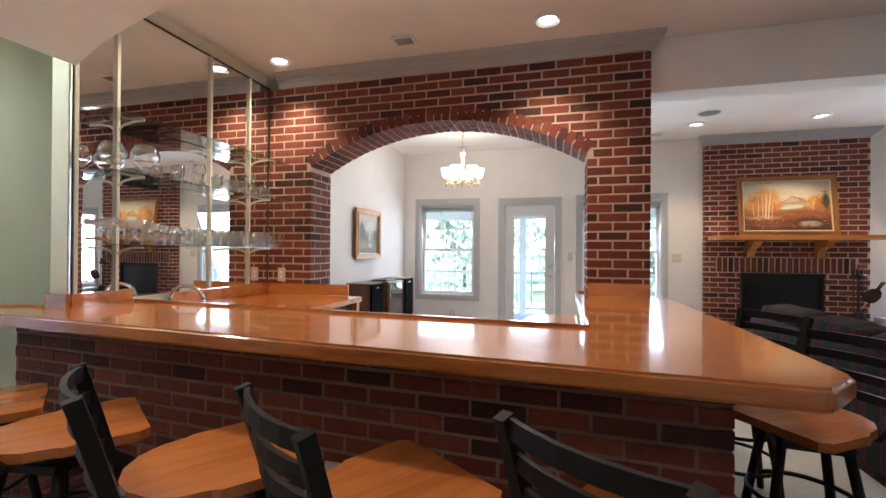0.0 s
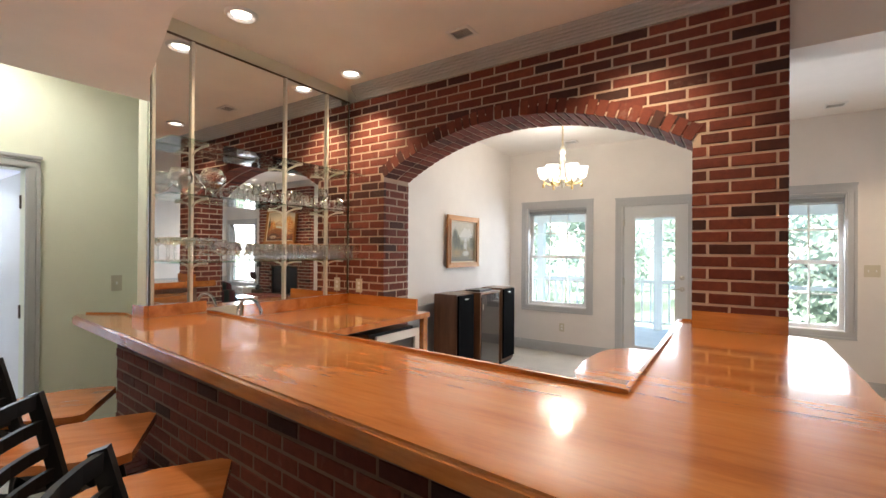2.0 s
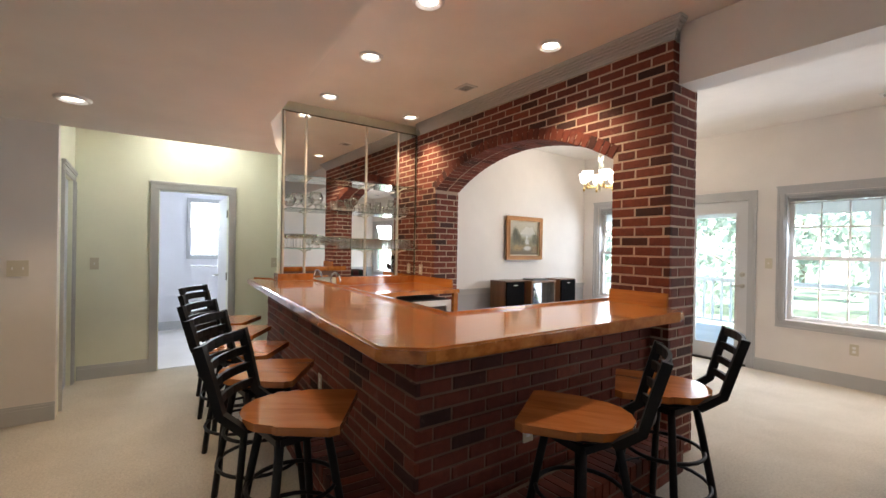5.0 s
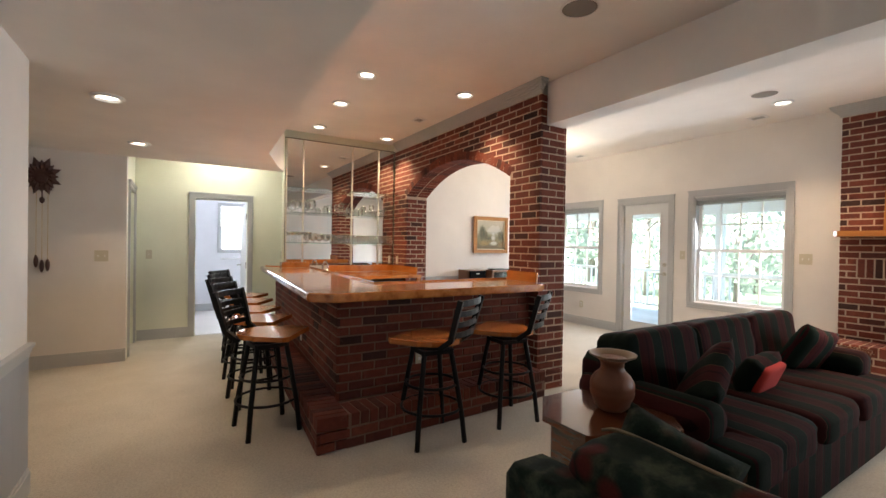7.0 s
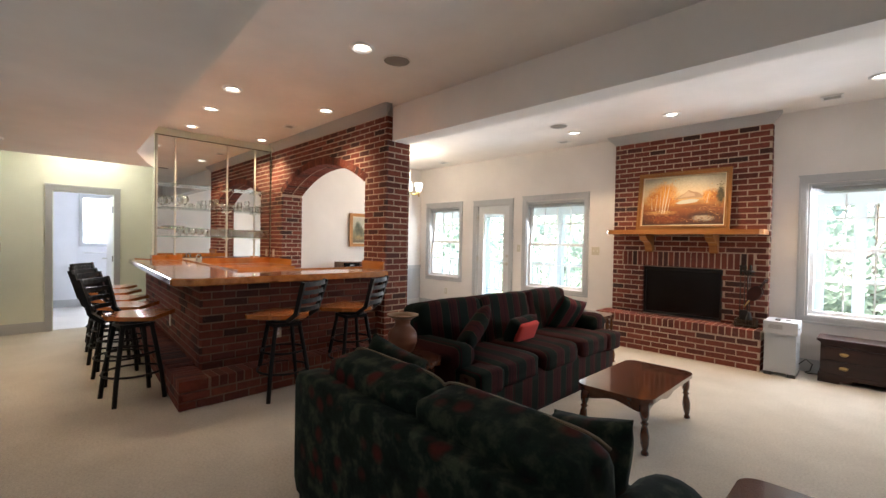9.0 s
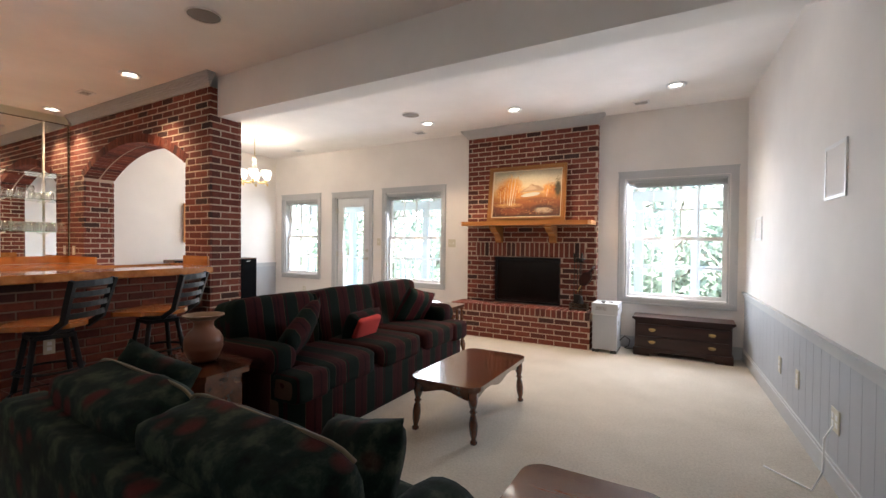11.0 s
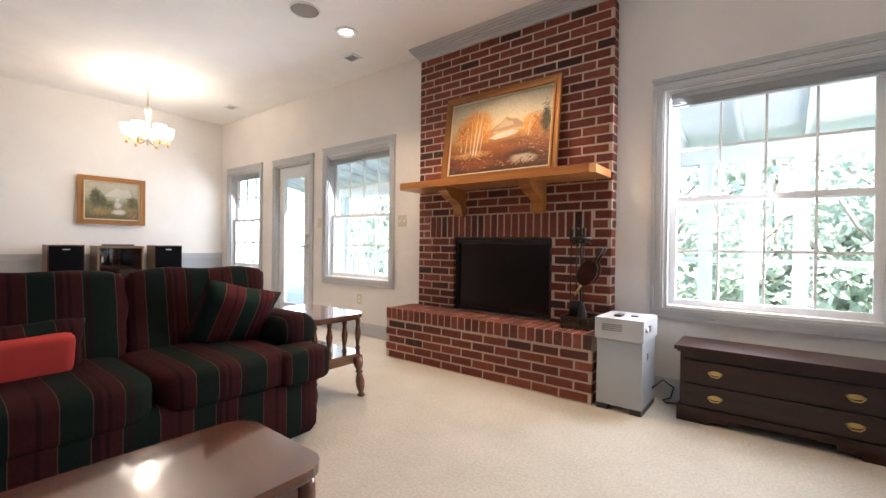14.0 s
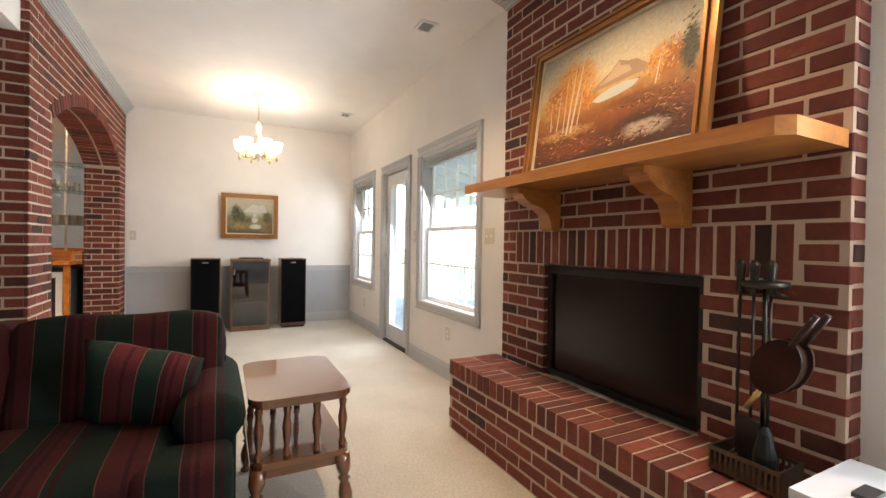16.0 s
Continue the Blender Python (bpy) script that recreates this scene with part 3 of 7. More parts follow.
part("spout", bm, CHROME, tap, "", 0, True)
bm = bmesh.new()
lathe(bm, [(0.028, 0.896), (0.028, 0.905), (0.016, 0.915), (0.014, 0.95)], -2.52, 2.09, 14)
part("knob", bm, CHROME, tap, "", 0, True)

# low ledge on the kitchen side of the side bar
bm = bmesh.new()
prism(bm, [(0.03, 2.22), (0.03, 3.12), (-0.24, 3.10), (-0.31, 3.02), (-0.35, 2.86), (-0.36, 2.66), (-0.34, 2.46), (-0.28, 2.30), (-0.20, 2.22)], 0.86, 0.90)
tagged(part("serving_ledge", bm, OAK, None, "", 0.008), "honey wooden low serving ledge behind the bar", "ledge")
tagged(boxes("ledge_cabinet", [(-0.20, 0.03, 2.27, 3.08, 0.0, 0.859)], OAK), "honey wooden cabinet under the serving ledge", "cabinet")

# ---- mirror and glass shelves ----
mir = thing("bar_mirror", "large frameless wall mirror behind the glass shelves", "mirror")
boxes("mirror_glass", [(XM - 0.019, XM - 0.001, YM + 0.004, BY0 - 0.006, 1.045, 2.775)], MIRROR, mir)
DARKT = metallic("dark_bronze", (0.13, 0.10, 0.07), 0.4)
boxes("top_channel", [(XM - 0.019, XM + 0.006, YM + 0.004, BY0 - 0.006, 2.776, 2.786)], DARKT, mir)
boxes("side_channel", [(XM - 0.0005, XM + 0.006, BY0 - 0.016, BY0 - 0.006, 1.045, 2.775)], DARKT, mir)
boxes("side_channel", [(XM - 0.0005, XM + 0.004, YM + 0.004, YM + 0.01, 1.045, 2.775)], DARKT, mir)
CREAM = painted("cream_shelf_metal", (0.62, 0.60, 0.52), 0.35)
POLES = (1.70, 1.925, 2.625, 3.04)
SHELVES = (1.352, 1.755, 2.085)
GREENG = thin_glass("green_edge_glass", (0.86, 0.95, 0.91), 2.6)
for yp in POLES:
    std = thing("shelf_standard", "cream metal shelf standard on the mirror", "shelf standard", "standards of the glass shelves")
    boxes("upright", [(XM + 0.001, XM + 0.016, yp - 0.009, yp + 0.009, 1.05, 2.774)], CREAM, std, "", 0.002)
    if yp < 1.8:
        continue
    for z in SHELVES:
        bm = bmesh.new()
        bar(bm, [(XM + 0.016, yp, z - 0.045), (XM + 0.05, yp, z - 0.022), (XM + 0.12, yp, z - 0.008), (XM + 0.21, yp, z - 0.006)], 0.006, 0.012)
        bar(bm, [(XM + 0.012, yp, z - 0.06), (XM + 0.012, yp, z)], 0.012, 0.012, (1, 0, 0))
        part("bracket", bm, CREAM, std)
for z in SHELVES:
    sh = tagged(boxes("glass_shelf", [(XM + 0.018, XM + 0.235, YM + 0.02, BY0 - 0.03, z, z + 0.009)], GREENG), "clear glass shelf with green edge on brackets", "shelf", "glass shelves")
    sh.visible_shadow = False


def glass_profile(kind):
    if kind == "coupe":
        o = [(0.032, 0), (0.032, 0.003), (0.005, 0.008), (0.004, 0.09), (0.012, 0.10), (0.045, 0.118), (0.05, 0.145)]
    elif kind == "wine":
        o = [(0.034, 0), (0.034, 0.003), (0.005, 0.009), (0.004, 0.07), (0.02, 0.08), (0.04, 0.105), (0.042, 0.13), (0.034, 0.165)]
    elif kind == "snifter":
        o = [(0.036, 0), (0.036, 0.004), (0.006, 0.01), (0.006, 0.03), (0.03, 0.04), (0.058, 0.075), (0.06, 0.10), (0.042, 0.14)]
    elif kind == "tall":
        o = [(0.029, 0), (0.031, 0.01), (0.034, 0.125)]
    else:
        o = [(0.033, 0), (0.035, 0.008), (0.038, 0.085)]
    lip_in = [(max(0.002, r - 0.0018), z) for r, z in o[::-1] if z > (0.012 if kind in ("tall", "tumbler") else 0.1 if kind == "coupe" else 0.078 if kind == "wine" else 0.042)]
    return o + lip_in


GLASS_MESH = {}
for kind in ("coupe", "wine", "snifter", "tall", "tumbler"):
    bm = bmesh.new()
    lathe(bm, glass_profile(kind), segs=14)
    GLASS_MESH[kind] = finish(kind, bm, GLASS, 0, True)


def glassware(kind, y, x, z, scale=1.0):
    words = {"coupe": "clear stemmed champagne coupe", "wine": "clear stemmed wine glass", "snifter": "large clear brandy snifter", "tall": "clear tall highball glass", "tumbler": "clear short tumbler"}[kind]
    ob = new("drinking_glass", GLASS_MESH[kind])
    ob.matrix_basis = pose(x, y, z) @ Matrix.Diagonal((scale, scale, scale, 1))
    ob.visible_shadow = False
    return tagged(ob, words + " standing on a glass shelf", "glass", "glasses on the " + kind + " row")


rng = random.Random(4)
z = SHELVES[0] + 0.0095
for y in (1.77, 1.86, 1.96):
    for x in (XM + 0.07, XM + 0.16):
        glassware("coupe", y + rng.uniform(-0.01, 0.01), x, z)
for y in (2.03, 2.11, 2.20, 2.29):
    glassware("snifter", y, XM + 0.13 + rng.uniform(-0.03, 0.03), z, rng.uniform(0.85, 0.98))
for i in range(11):
    for x in (XM + 0.06, XM + 0.14, XM + 0.205):
        glassware("tall", 2.40 + i * 0.078 + rng.uniform(-0.006, 0.006), x, z, 0.92)
z = SHELVES[1] + 0.0095
glassware("snifter", 1.80, XM + 0.13, z, 1.15)
glassware("snifter", 1.99, XM + 0.14, z, 1.3)
for i, kind in enumerate(("tumbler", "tumbler", "tall", "tumbler", "wine", "tumbler", "tall", "tumbler", "tumbler", "wine", "tumbler", "tumbler", "tall")):
    glassware(kind, 2.10 + i * 0.085, XM + 0.09 + 0.07 * (i % 2), z, rng.uniform(0.9, 1.1))
for i in range(6):
    glassware("tumbler", 2.6 + i * 0.09, XM + 0.18, z, 0.95)

# ---- stools ----
SEATW = wooden("stool_seat_wood", (0.27, 0.082, 0.020), (0.40, 0.135, 0.034), (0.50, 0.19, 0.055), 0.27, 0.5, (14, 2.0, 14))


def stool(m, label, group, turn):
    """Swivel bar stool: scooped wooden seat, ladder back, splayed legs and foot ring. Faces +y."""
    s = thing("bar_stool", label, "bar stool", group)
    zs = 0.71
    bm = bmesh.new()
    pts = [(0.225, 0.20), (0.20, 0.235)]
    pts += [(-0.20, 0.235), (-0.225, 0.20), (-0.215, 0.0)]
    for i in range(9):
        a = radians(180 + 180 * i / 8)
        pts.append((0.20 * math.cos(a), -0.02 + 0.19 * math.sin(a)))
    pts.append((0.215, 0.0))
    prism(bm, pts, zs - 0.032, zs)
    part("seat", bm, SEATW, s, "glossy honey wooden scooped seat", 0.009)
    bm = bmesh.new()
    lathe(bm, [(0.12, zs - 0.075), (0.13, zs - 0.07), (0.13, zs - 0.034)], segs=20)
    part("swivel", bm, BLACK, s)
    # square frame and legs
    bm = bmesh.new()
    for a in range(4):
        x0, y0 = 0.15 * math.cos(radians(45 + turn + 90 * a)), 0.15 * math.sin(radians(45 + turn + 90 * a))
        x1, y1 = 0.15 * math.cos(radians(135 + turn + 90 * a)), 0.15 * math.sin(radians(135 + turn + 90 * a))
        bar(bm, [(x0, y0, zs - 0.09), (x1, y1, zs - 0.09)], 0.028, 0.028)
    part("leg_frame", bm, BLACK, s)
    for a in (45 + turn, 135 + turn, 225 + turn, 315 + turn):
        c, q = math.cos(radians(a)), math.sin(radians(a))
        bm = bmesh.new()
        tube(bm, [(0.14 * c, 0.14 * q, zs - 0.08), (0.175 * c, 0.175 * q, 0.46), (0.225 * c, 0.225 * q, 0.20), (0.25 * c, 0.25 * q, 0.0)], 0.0175, 10)
        part("leg", bm, BLACK, s, "", 0, True)
    for z, r in ((0.225, 0.212), (0.39, 0.182)):
        bm = bmesh.new()
        tube(bm, [(r * math.cos(2 * math.pi * i / 24), r * math.sin(2 * math.pi * i / 24), z) for i in range(25)], 0.0095, 6)
        part("foot_ring", bm, BLACK, s, "", 0, True)
    for sx in (-1, 1):
        bm = bmesh.new()
        bar(bm, [(sx * 0.155, -0.13, zs - 0.05), (sx * 0.165, -0.225, zs + 0.02), (sx * 0.175, -0.26, zs + 0.15), (sx * 0.185, -0.30, zs + 0.29)], 0.03, 0.036, (0, 1, 0))
        part("back_post", bm, BLACK, s, "", 0.005)
    for k, zz in enumerate((0.055, 0.125, 0.197, 0.268)):
        f = zz / 0.29
        bm = bmesh.new()
        bar(bm, [((0.158 + 0.03 * f) * t, -0.228 - 0.066 * f - 0.035 * (1 - t * t), zs + zz) for t in (-1, -0.6, -0.2, 0.2, 0.6, 1)], 0.014, 0.042 if k == 3 else 0.036)
        part("slat", bm, BLACK, s, "", 0.003)
    s.matrix_basis = m
    return s


front = stool(pose(0.07, 1.02, 0, 0, 0, -34), "black ladder-back bar stool with honey wood seat at the bar front", "stools along the bar", 42)
for x, y, a in ((-0.58, 1.035, -34), (-1.165, 1.05, -36), (-1.83, 1.10, -33), (-2.415, 1.145, -35)):
    copy_thing(front, pose(x, y, 0, 0, 0, a))
side = stool(pose(0.79, 1.99, 0, 0, 0, 122), "black ladder-back bar stool turned beside the bar end", "stools along the bar", -38)
copy_thing(side, pose(0.785, 2.68, 0, 0, 0, 122))


# ---- outlets and switches ----
PLATE = painted("ivory_plate", (0.62, 0.58, 0.47), 0.4, 60, 0.02)


def plate(m, w, h, label, holes=2):
    """A cover plate in the local xz plane, facing -y."""
    p = thing("wall_plate", label, "outlet" if "outlet" in label else "switch", "", m)
    boxes("cover", [(-w / 2, w / 2, -0.006, 0, -h / 2, h / 2)], PLATE, p, "", 0.002)
    n = max(1, round(w / 0.07))
    for i in range(n):
        xc = -w / 2 + w * (i + 0.5) / n
        if "outlet" in label:
            for dz in (-0.02, 0.02):
                boxes("socket", [(xc - 0.014, xc + 0.014, -0.008, -0.006, dz - 0.013, dz + 0.013)], WHITE, p, "", 0.001)
        else:
            boxes("toggle", [(xc - 0.004, xc + 0.004, -0.014, -0.006, -0.01, 0.01)], WHITE, p)
    return p


plate(pose(1.424, YW - 0.001, 1.26), 0.12, 0.12, "ivory double light switch beside the window")
plate(pose(0.02, YW - 0.001, 1.27), 0.07, 0.12, "ivory light switch beside the patio door")
plate(pose(0.773, YW - 0.001, 0.40), 0.07, 0.115, "ivory outlet under the window")
plate(pose(-1.75, YW - 0.001, 0.36), 0.07, 0.115, "ivory outlet under the window")
plate(pose(XC + 0.001, -0.25, 1.18, 0, 0, 90), 0.12, 0.12, "ivory light switch on the clock wall")
plate(pose(XB + 0.001, 0.13, 1.17, 0, 0, 90), 0.07, 0.12, "ivory light switch beside the bathroom door")
plate(pose(XB + 0.001, 1.88, 1.17, 0, 0, 90), 0.07, 0.12, "ivory light switch on the yellow wall")
plate(pose(-2.52, BY0 - 0.001, 1.12), 0.075, 0.12, "ivory outlet on the brick by the mirror")
plate(pose(XL2 + 0.03, BY1 + 0.09, 1.25, 0, 0, 90), 0.07, 0.12, "ivory light switch beside the brick arch")
EA = 90 + math.degrees(math.atan(0.052)) + 180
for y, zz, w in ((4.92, 0.36, 0.07), (4.45, 0.38, 0.07), (3.75, 0.36, 0.11)):
    plate(pose(east_x(y) - 0.009, y, zz, 0, 0, EA), w, 0.12, "ivory outlet on the grey wainscot")
plate(pose(-1.0, bar_y(-1.0) - 0.001, 0.44, 0, 0, -3.5), 0.07, 0.12, "ivory outlet on the bar brickwork")
plate(pose(0.3705, 2.12, 0.46, 0, 0, 90), 0.07, 0.12, "ivory outlet on the bar end brickwork")


# ---- ceiling fittings ----
LENS = glow_material("downlight_lens", (1.0, 0.90, 0.76), 1.3)
WARM = (1.0, 0.73, 0.46)




def downlight(x, y, z, power, size=105, color=WARM):
    d = thing("recessed_light", "white recessed ceiling downlight, lit", "ceiling light", "recessed ceiling lights", pose(x, y, z))
    bm = bmesh.new()
    lathe(bm, [(0.098, -0.001), (0.098, -0.005), (0.090, -0.016), (0.080, -0.018), (0.076, -0.015), (0.074, -0.001)], segs=28, cap=False)
    part("trim_ring", bm, WHITE, d, "", 0, True)
    bm = bmesh.new()
    lathe(bm, [(0.0755, -0.0165), (0.066, -0.009), (0.0565, -0.002)], segs=24, cap=False)
    part("reflector", bm, WHITE, d, "white reflector cone", 0, True)
    bm = bmesh.new()
    lathe(bm, [(0.056, -0.002), (0.05, -0.004), (0.03, -0.006), (0.002, -0.007)], segs=24)
    part("lens", bm, LENS, d, "glowing lens", 0, True)
    spot(x, y, z - 0.03, power, None, size, 0.7, color)


for x, y, p in ((-0.29, 1.90, 6.0), (-1.20, 1.96, 6.0), (-2.28, 2.03, 6.0), (-0.22, 2.93, 8.0), (-2.36, 3.03, 8.0), (1.50, 2.28, 1.4), (2.70, 5.74, 14.0), (1.45, 5.77, 6.5), (1.50, 4.08, 1.4), (4.42, 5.74, 3.6)):
    downlight(x, y, ZC, p)
for x, y, p in ((-0.195, 0.05, 2.4), (-1.70, 0.133, 4.2)):
    downlight(x, y, ZL, p)
downlight(-3.22, 1.05, ZC, 6.0, 165, (1.0, 0.95, 0.80))

GRILLE = painted("grey_speaker_cloth", (0.26, 0.24, 0.22), 0.8)
for x, y in ((1.50, 2.63), (1.46, 5.34)):
    s = thing("ceiling_speaker", "round grey flush ceiling speaker", "speaker", "ceiling speakers", pose(x, y, ZC))
    bm = bmesh.new()
    lathe(bm, [(0.12, -0.001), (0.12, -0.006), (0.11, -0.008), (0.11, -0.001)], segs=28, cap=False)
    part("rim", bm, CEIL, s, "", 0, True)
    bm = bmesh.new()
    lathe(bm, [(0.109, -0.002), (0.10, -0.006), (0.003, -0.0075)], segs=28)
    part("grille", bm, GRILLE, s, "", 0, True)


def vent(x, y, ang):
    v = thing("ceiling_vent", "white slatted ceiling air vent", "vent", "ceiling vents", pose(x, y, ZC, 0, 0, ang))
    boxes("backing", [(-0.065, 0.065, -0.05, 0.05, -0.004, -0.001)], DARKB, v)
    boxes("frame", [(-0.085, 0.085, -0.07, -0.05, -0.012, -0.001), (-0.085, 0.085, 0.05, 0.07, -0.012, -0.001), (-0.085, -0.065, -0.05, 0.05, -0.012, -0.001), (0.065, 0.085, -0.05, 0.05, -0.012, -0.001)], WHITE, v, "", 0.002)
    for i in range(6):
        boxes("slat", [(-0.065, 0.065, -0.045 + i * 0.0165, -0.040 + i * 0.0165, -0.010, -0.005)], TRIM, v)


for x, y in ((4.06, 6.17), (1.08, 6.14), (-1.53, 6.18)):
    vent(x, y, 0)
vent(-1.25, 2.96, 0)


# ---- chandelier ----
FROST = glow_material("lit_frosted_shade", (1.0, 0.92, 0.80), 0.34)
ch = thing("chandelier", "brass chandelier with six lit frosted glass shades", "chandelier", "", pose(-1.28, 5.11, 0))
bm = bmesh.new()
lathe(bm, [(0.065, ZC - 0.001), (0.06, ZC - 0.015), (0.02, ZC - 0.03)], segs=20)
part("canopy", bm, CREAM, ch, "", 0, True)
for i in range(12):
    bm = bmesh.new()
    zc = ZC - 0.045 - i * 0.0245
    a = (i % 2) * math.pi / 2
    tube(bm, [(0.008 * math.cos(t) * math.cos(a), 0.008 * math.cos(t) * math.sin(a), zc + 0.016 * math.sin(t)) for t in [2 * math.pi * k / 10 for k in range(11)]], 0.0028, 5)
    part("chain_link", bm, BRASS, ch)
bm = bmesh.new()
lathe(bm, [(0.01, 2.58), (0.03, 2.565), (0.033, 2.50), (0.015, 2.485), (0.03, 2.44), (0.036, 2.41), (0.014, 2.385), (0.016, 2.25), (0.04, 2.225), (0.045, 2.19), (0.016, 2.165), (0.014, 2.14), (0.003, 2.115)], segs=18)
part("stem", bm, CREAM, ch, "cream turned stem", 0, True)
for i in range(6):
    a = 2 * math.pi * i / 6 + 0.3
    c, q = math.cos(a), math.sin(a)
    bm = bmesh.new()
    tube(bm, [(0.03 * c, 0.03 * q, 2.20), (0.08 * c, 0.08 * q, 2.165), (0.14 * c, 0.14 * q, 2.165), (0.19 * c, 0.19 * q, 2.185), (0.20 * c, 0.20 * q, 2.225)], 0.008, 8)
    lathe(bm, [(0.012, 2.13), (0.014, 2.155), (0.012, 2.175)], 0.20 * c, 0.20 * q, 10)
    part("arm", bm, BRASS, ch, "", 0, True)
    bm = bmesh.new()
    lathe(bm, [(0.022, 2.225), (0.045, 2.245), (0.056, 2.29), (0.068, 2.345), (0.066, 2.345), (0.05, 2.285), (0.038, 2.25)], 0.20 * c, 0.20 * q, 16, False)
    part("shade", bm, FROST, ch, "lit frosted bell shade", 0, True)
cl = new("chandelier_lamp", bpy.data.lights.new("chandelier_lamp", "POINT"))
cl.data.energy, cl.data.shadow_soft_size, cl.data.color = 3.2, 0.12, (1.0, 0.84, 0.62)
cl.location = (-1.28, 5.11, 2.40)


# ---- fabrics and woods ----
def striped(name, stops, period, axis, dim=1.0):
    """Woven striped upholstery; stripes cross the given local axis."""
    m, n, l, b = material(name)
    tc, sp, mt, fr = n.new("ShaderNodeTexCoord"), n.new("ShaderNodeSeparateXYZ"), n.new("ShaderNodeMath"), n.new("ShaderNodeMath")
    l.new(tc.outputs["Object"], sp.inputs[0])
    mt.operation, fr.operation = "MULTIPLY", "FRACT"
    mt.inputs[1].default_value = 1.0 / period
    l.new(sp.outputs[axis], mt.inputs[0])
    l.new(mt.outputs[0], fr.inputs[0])
    r = n.new("ShaderNodeValToRGB")
    r.color_ramp.interpolation = "CONSTANT"
    while len(r.color_ramp.elements) < len(stops):
        r.color_ramp.elements.new(0.99)
    for e, (p, c) in zip(r.color_ramp.elements, stops):
        e.position, e.color = p, (*[v * dim for v in c], 1)
    l.new(fr.outputs[0], r.inputs["Fac"])
    v = tc.outputs["Object"]
    c = mixed(n, l, "MULTIPLY", 0.6, r.outputs["Color"], ramp(n, l, noisy(n, l, v, 160, 3, 0.7), [(0.3, (0.5, 0.5, 0.5)), (0.65, (1.15, 1.15, 1.15))]))
    c = mixed(n, l, "MULTIPLY", 0.4, c, ramp(n, l, noisy(n, l, v, 5, 4), [(0.3, (0.65, 0.65, 0.65)), (0.7, (1.1, 1.1, 1.1))]))
    l.new(c, b.inputs["Base Color"])
    b.inputs["Roughness"].default_value, b.inputs["Specular IOR Level"].default_value = 0.9, 0.15
    bumped(n, l, b, noisy(n, l, v, 220, 3, 0.8), 0.3, 0.003)
    return m


MAROON, GREEN, TAN, WINE = (0.085, 0.016, 0.018), (0.014, 0.027, 0.020), (0.17, 0.095, 0.06), (0.048, 0.010, 0.013)
BANDS = [(0.0, MAROON), (0.10, WINE), (0.13, MAROON), (0.27, TAN), (0.279, GREEN), (0.50, WINE), (0.53, GREEN), (0.56, TAN), (0.569, MAROON), (0.66, WINE), (0.69, MAROON), (0.72, WINE), (0.78, TAN), (0.789, GREEN), (0.991, TAN)]
STRIPE = striped("dark_striped_upholstery", BANDS, 0.44, "X", 0.48)
PILLOW = striped("striped_pillow_cloth", [(p, tuple(v * 1.1 for v in c)) for p, c in BANDS], 0.36, "X", 1.0)


def floral():
    m, n, l, b = material("dark_floral_upholstery")
    v = coords(n, l)
    c = ramp(n, l, noisy(n, l, v, 13, 5, 0.6), [(0.32, (0.006, 0.009, 0.008)), (0.5, (0.012, 0.022, 0.016)), (0.66, (0.050, 0.062, 0.040))])
    vo = n.new("ShaderNodeTexVoronoi")
    vo.inputs["Scale"].default_value = 9.0
    l.new(v, vo.inputs["Vector"])
    blot = ramp(n, l, vo.outputs["Distance"], [(0.22, (1, 1, 1)), (0.42, (0, 0, 0))])
    blot = mixed(n, l, "MULTIPLY", 1.0, blot, ramp(n, l, noisy(n, l, v, 3.5, 3), [(0.42, (0, 0, 0)), (0.54, (1, 1, 1))]))
    c = mixed(n, l, "MIX", blot, c, (0.085, 0.016, 0.014))
    c = mixed(n, l, "MULTIPLY", 0.5, c, ramp(n, l, noisy(n, l, v, 130, 3, 0.7), [(0.3, (0.5, 0.5, 0.5)), (0.65, (1.15, 1.15, 1.15))]))
    l.new(c, b.inputs["Base Color"])
    b.inputs["Roughness"].default_value, b.inputs["Specular IOR Level"].default_value = 0.9, 0.15
    bumped(n, l, b, noisy(n, l, v, 200, 3, 0.8), 0.3, 0.003)
    return m


FLORAL = floral()
PIPING = painted("tan_piping", (0.16, 0.12, 0.07), 0.8)
RED = painted("red_cloth", (0.55, 0.045, 0.035), 0.9, 180, 0.3, 0.15)
CHERRY = wooden("dark_cherry_wood", (0.055, 0.014, 0.007), (0.10, 0.027, 0.011), (0.15, 0.045, 0.019), 0.2, 0.7, (2.5, 22, 22))
MAPLE = wooden("brown_maple_wood", (0.075, 0.024, 0.010), (0.13, 0.044, 0.017), (0.19, 0.07, 0.028), 0.22, 0.6, (20, 2.5, 20))
MAHOG = wooden("dark_mahogany", (0.014, 0.005, 0.0045), (0.027, 0.009, 0.007), (0.045, 0.015, 0.011), 0.30, 0.2, (2.5, 22, 22))
MAHOG.node_tree.nodes["Principled BSDF"].inputs["Specular IOR Level"].default_value = 0.25
for w_ in (CHERRY, MAPLE):
    w_.node_tree.nodes["Principled BSDF"].inputs["Coat Weight"].default_value = 1.0
    w_.node_tree.nodes["Principled BSDF"].inputs["Coat IOR"].default_value = 1.6
WALNUT = wooden("walnut_veneer", (0.10, 0.045, 0.022), (0.17, 0.08, 0.038), (0.24, 0.12, 0.06), 0.35, 0.2, (22, 22, 2.2))
SPRUCE = wooden("golden_oak_mantel", (0.29, 0.10, 0.020), (0.43, 0.165, 0.036), (0.52, 0.23, 0.06), 0.35, 0.3, (2.2, 20, 20))


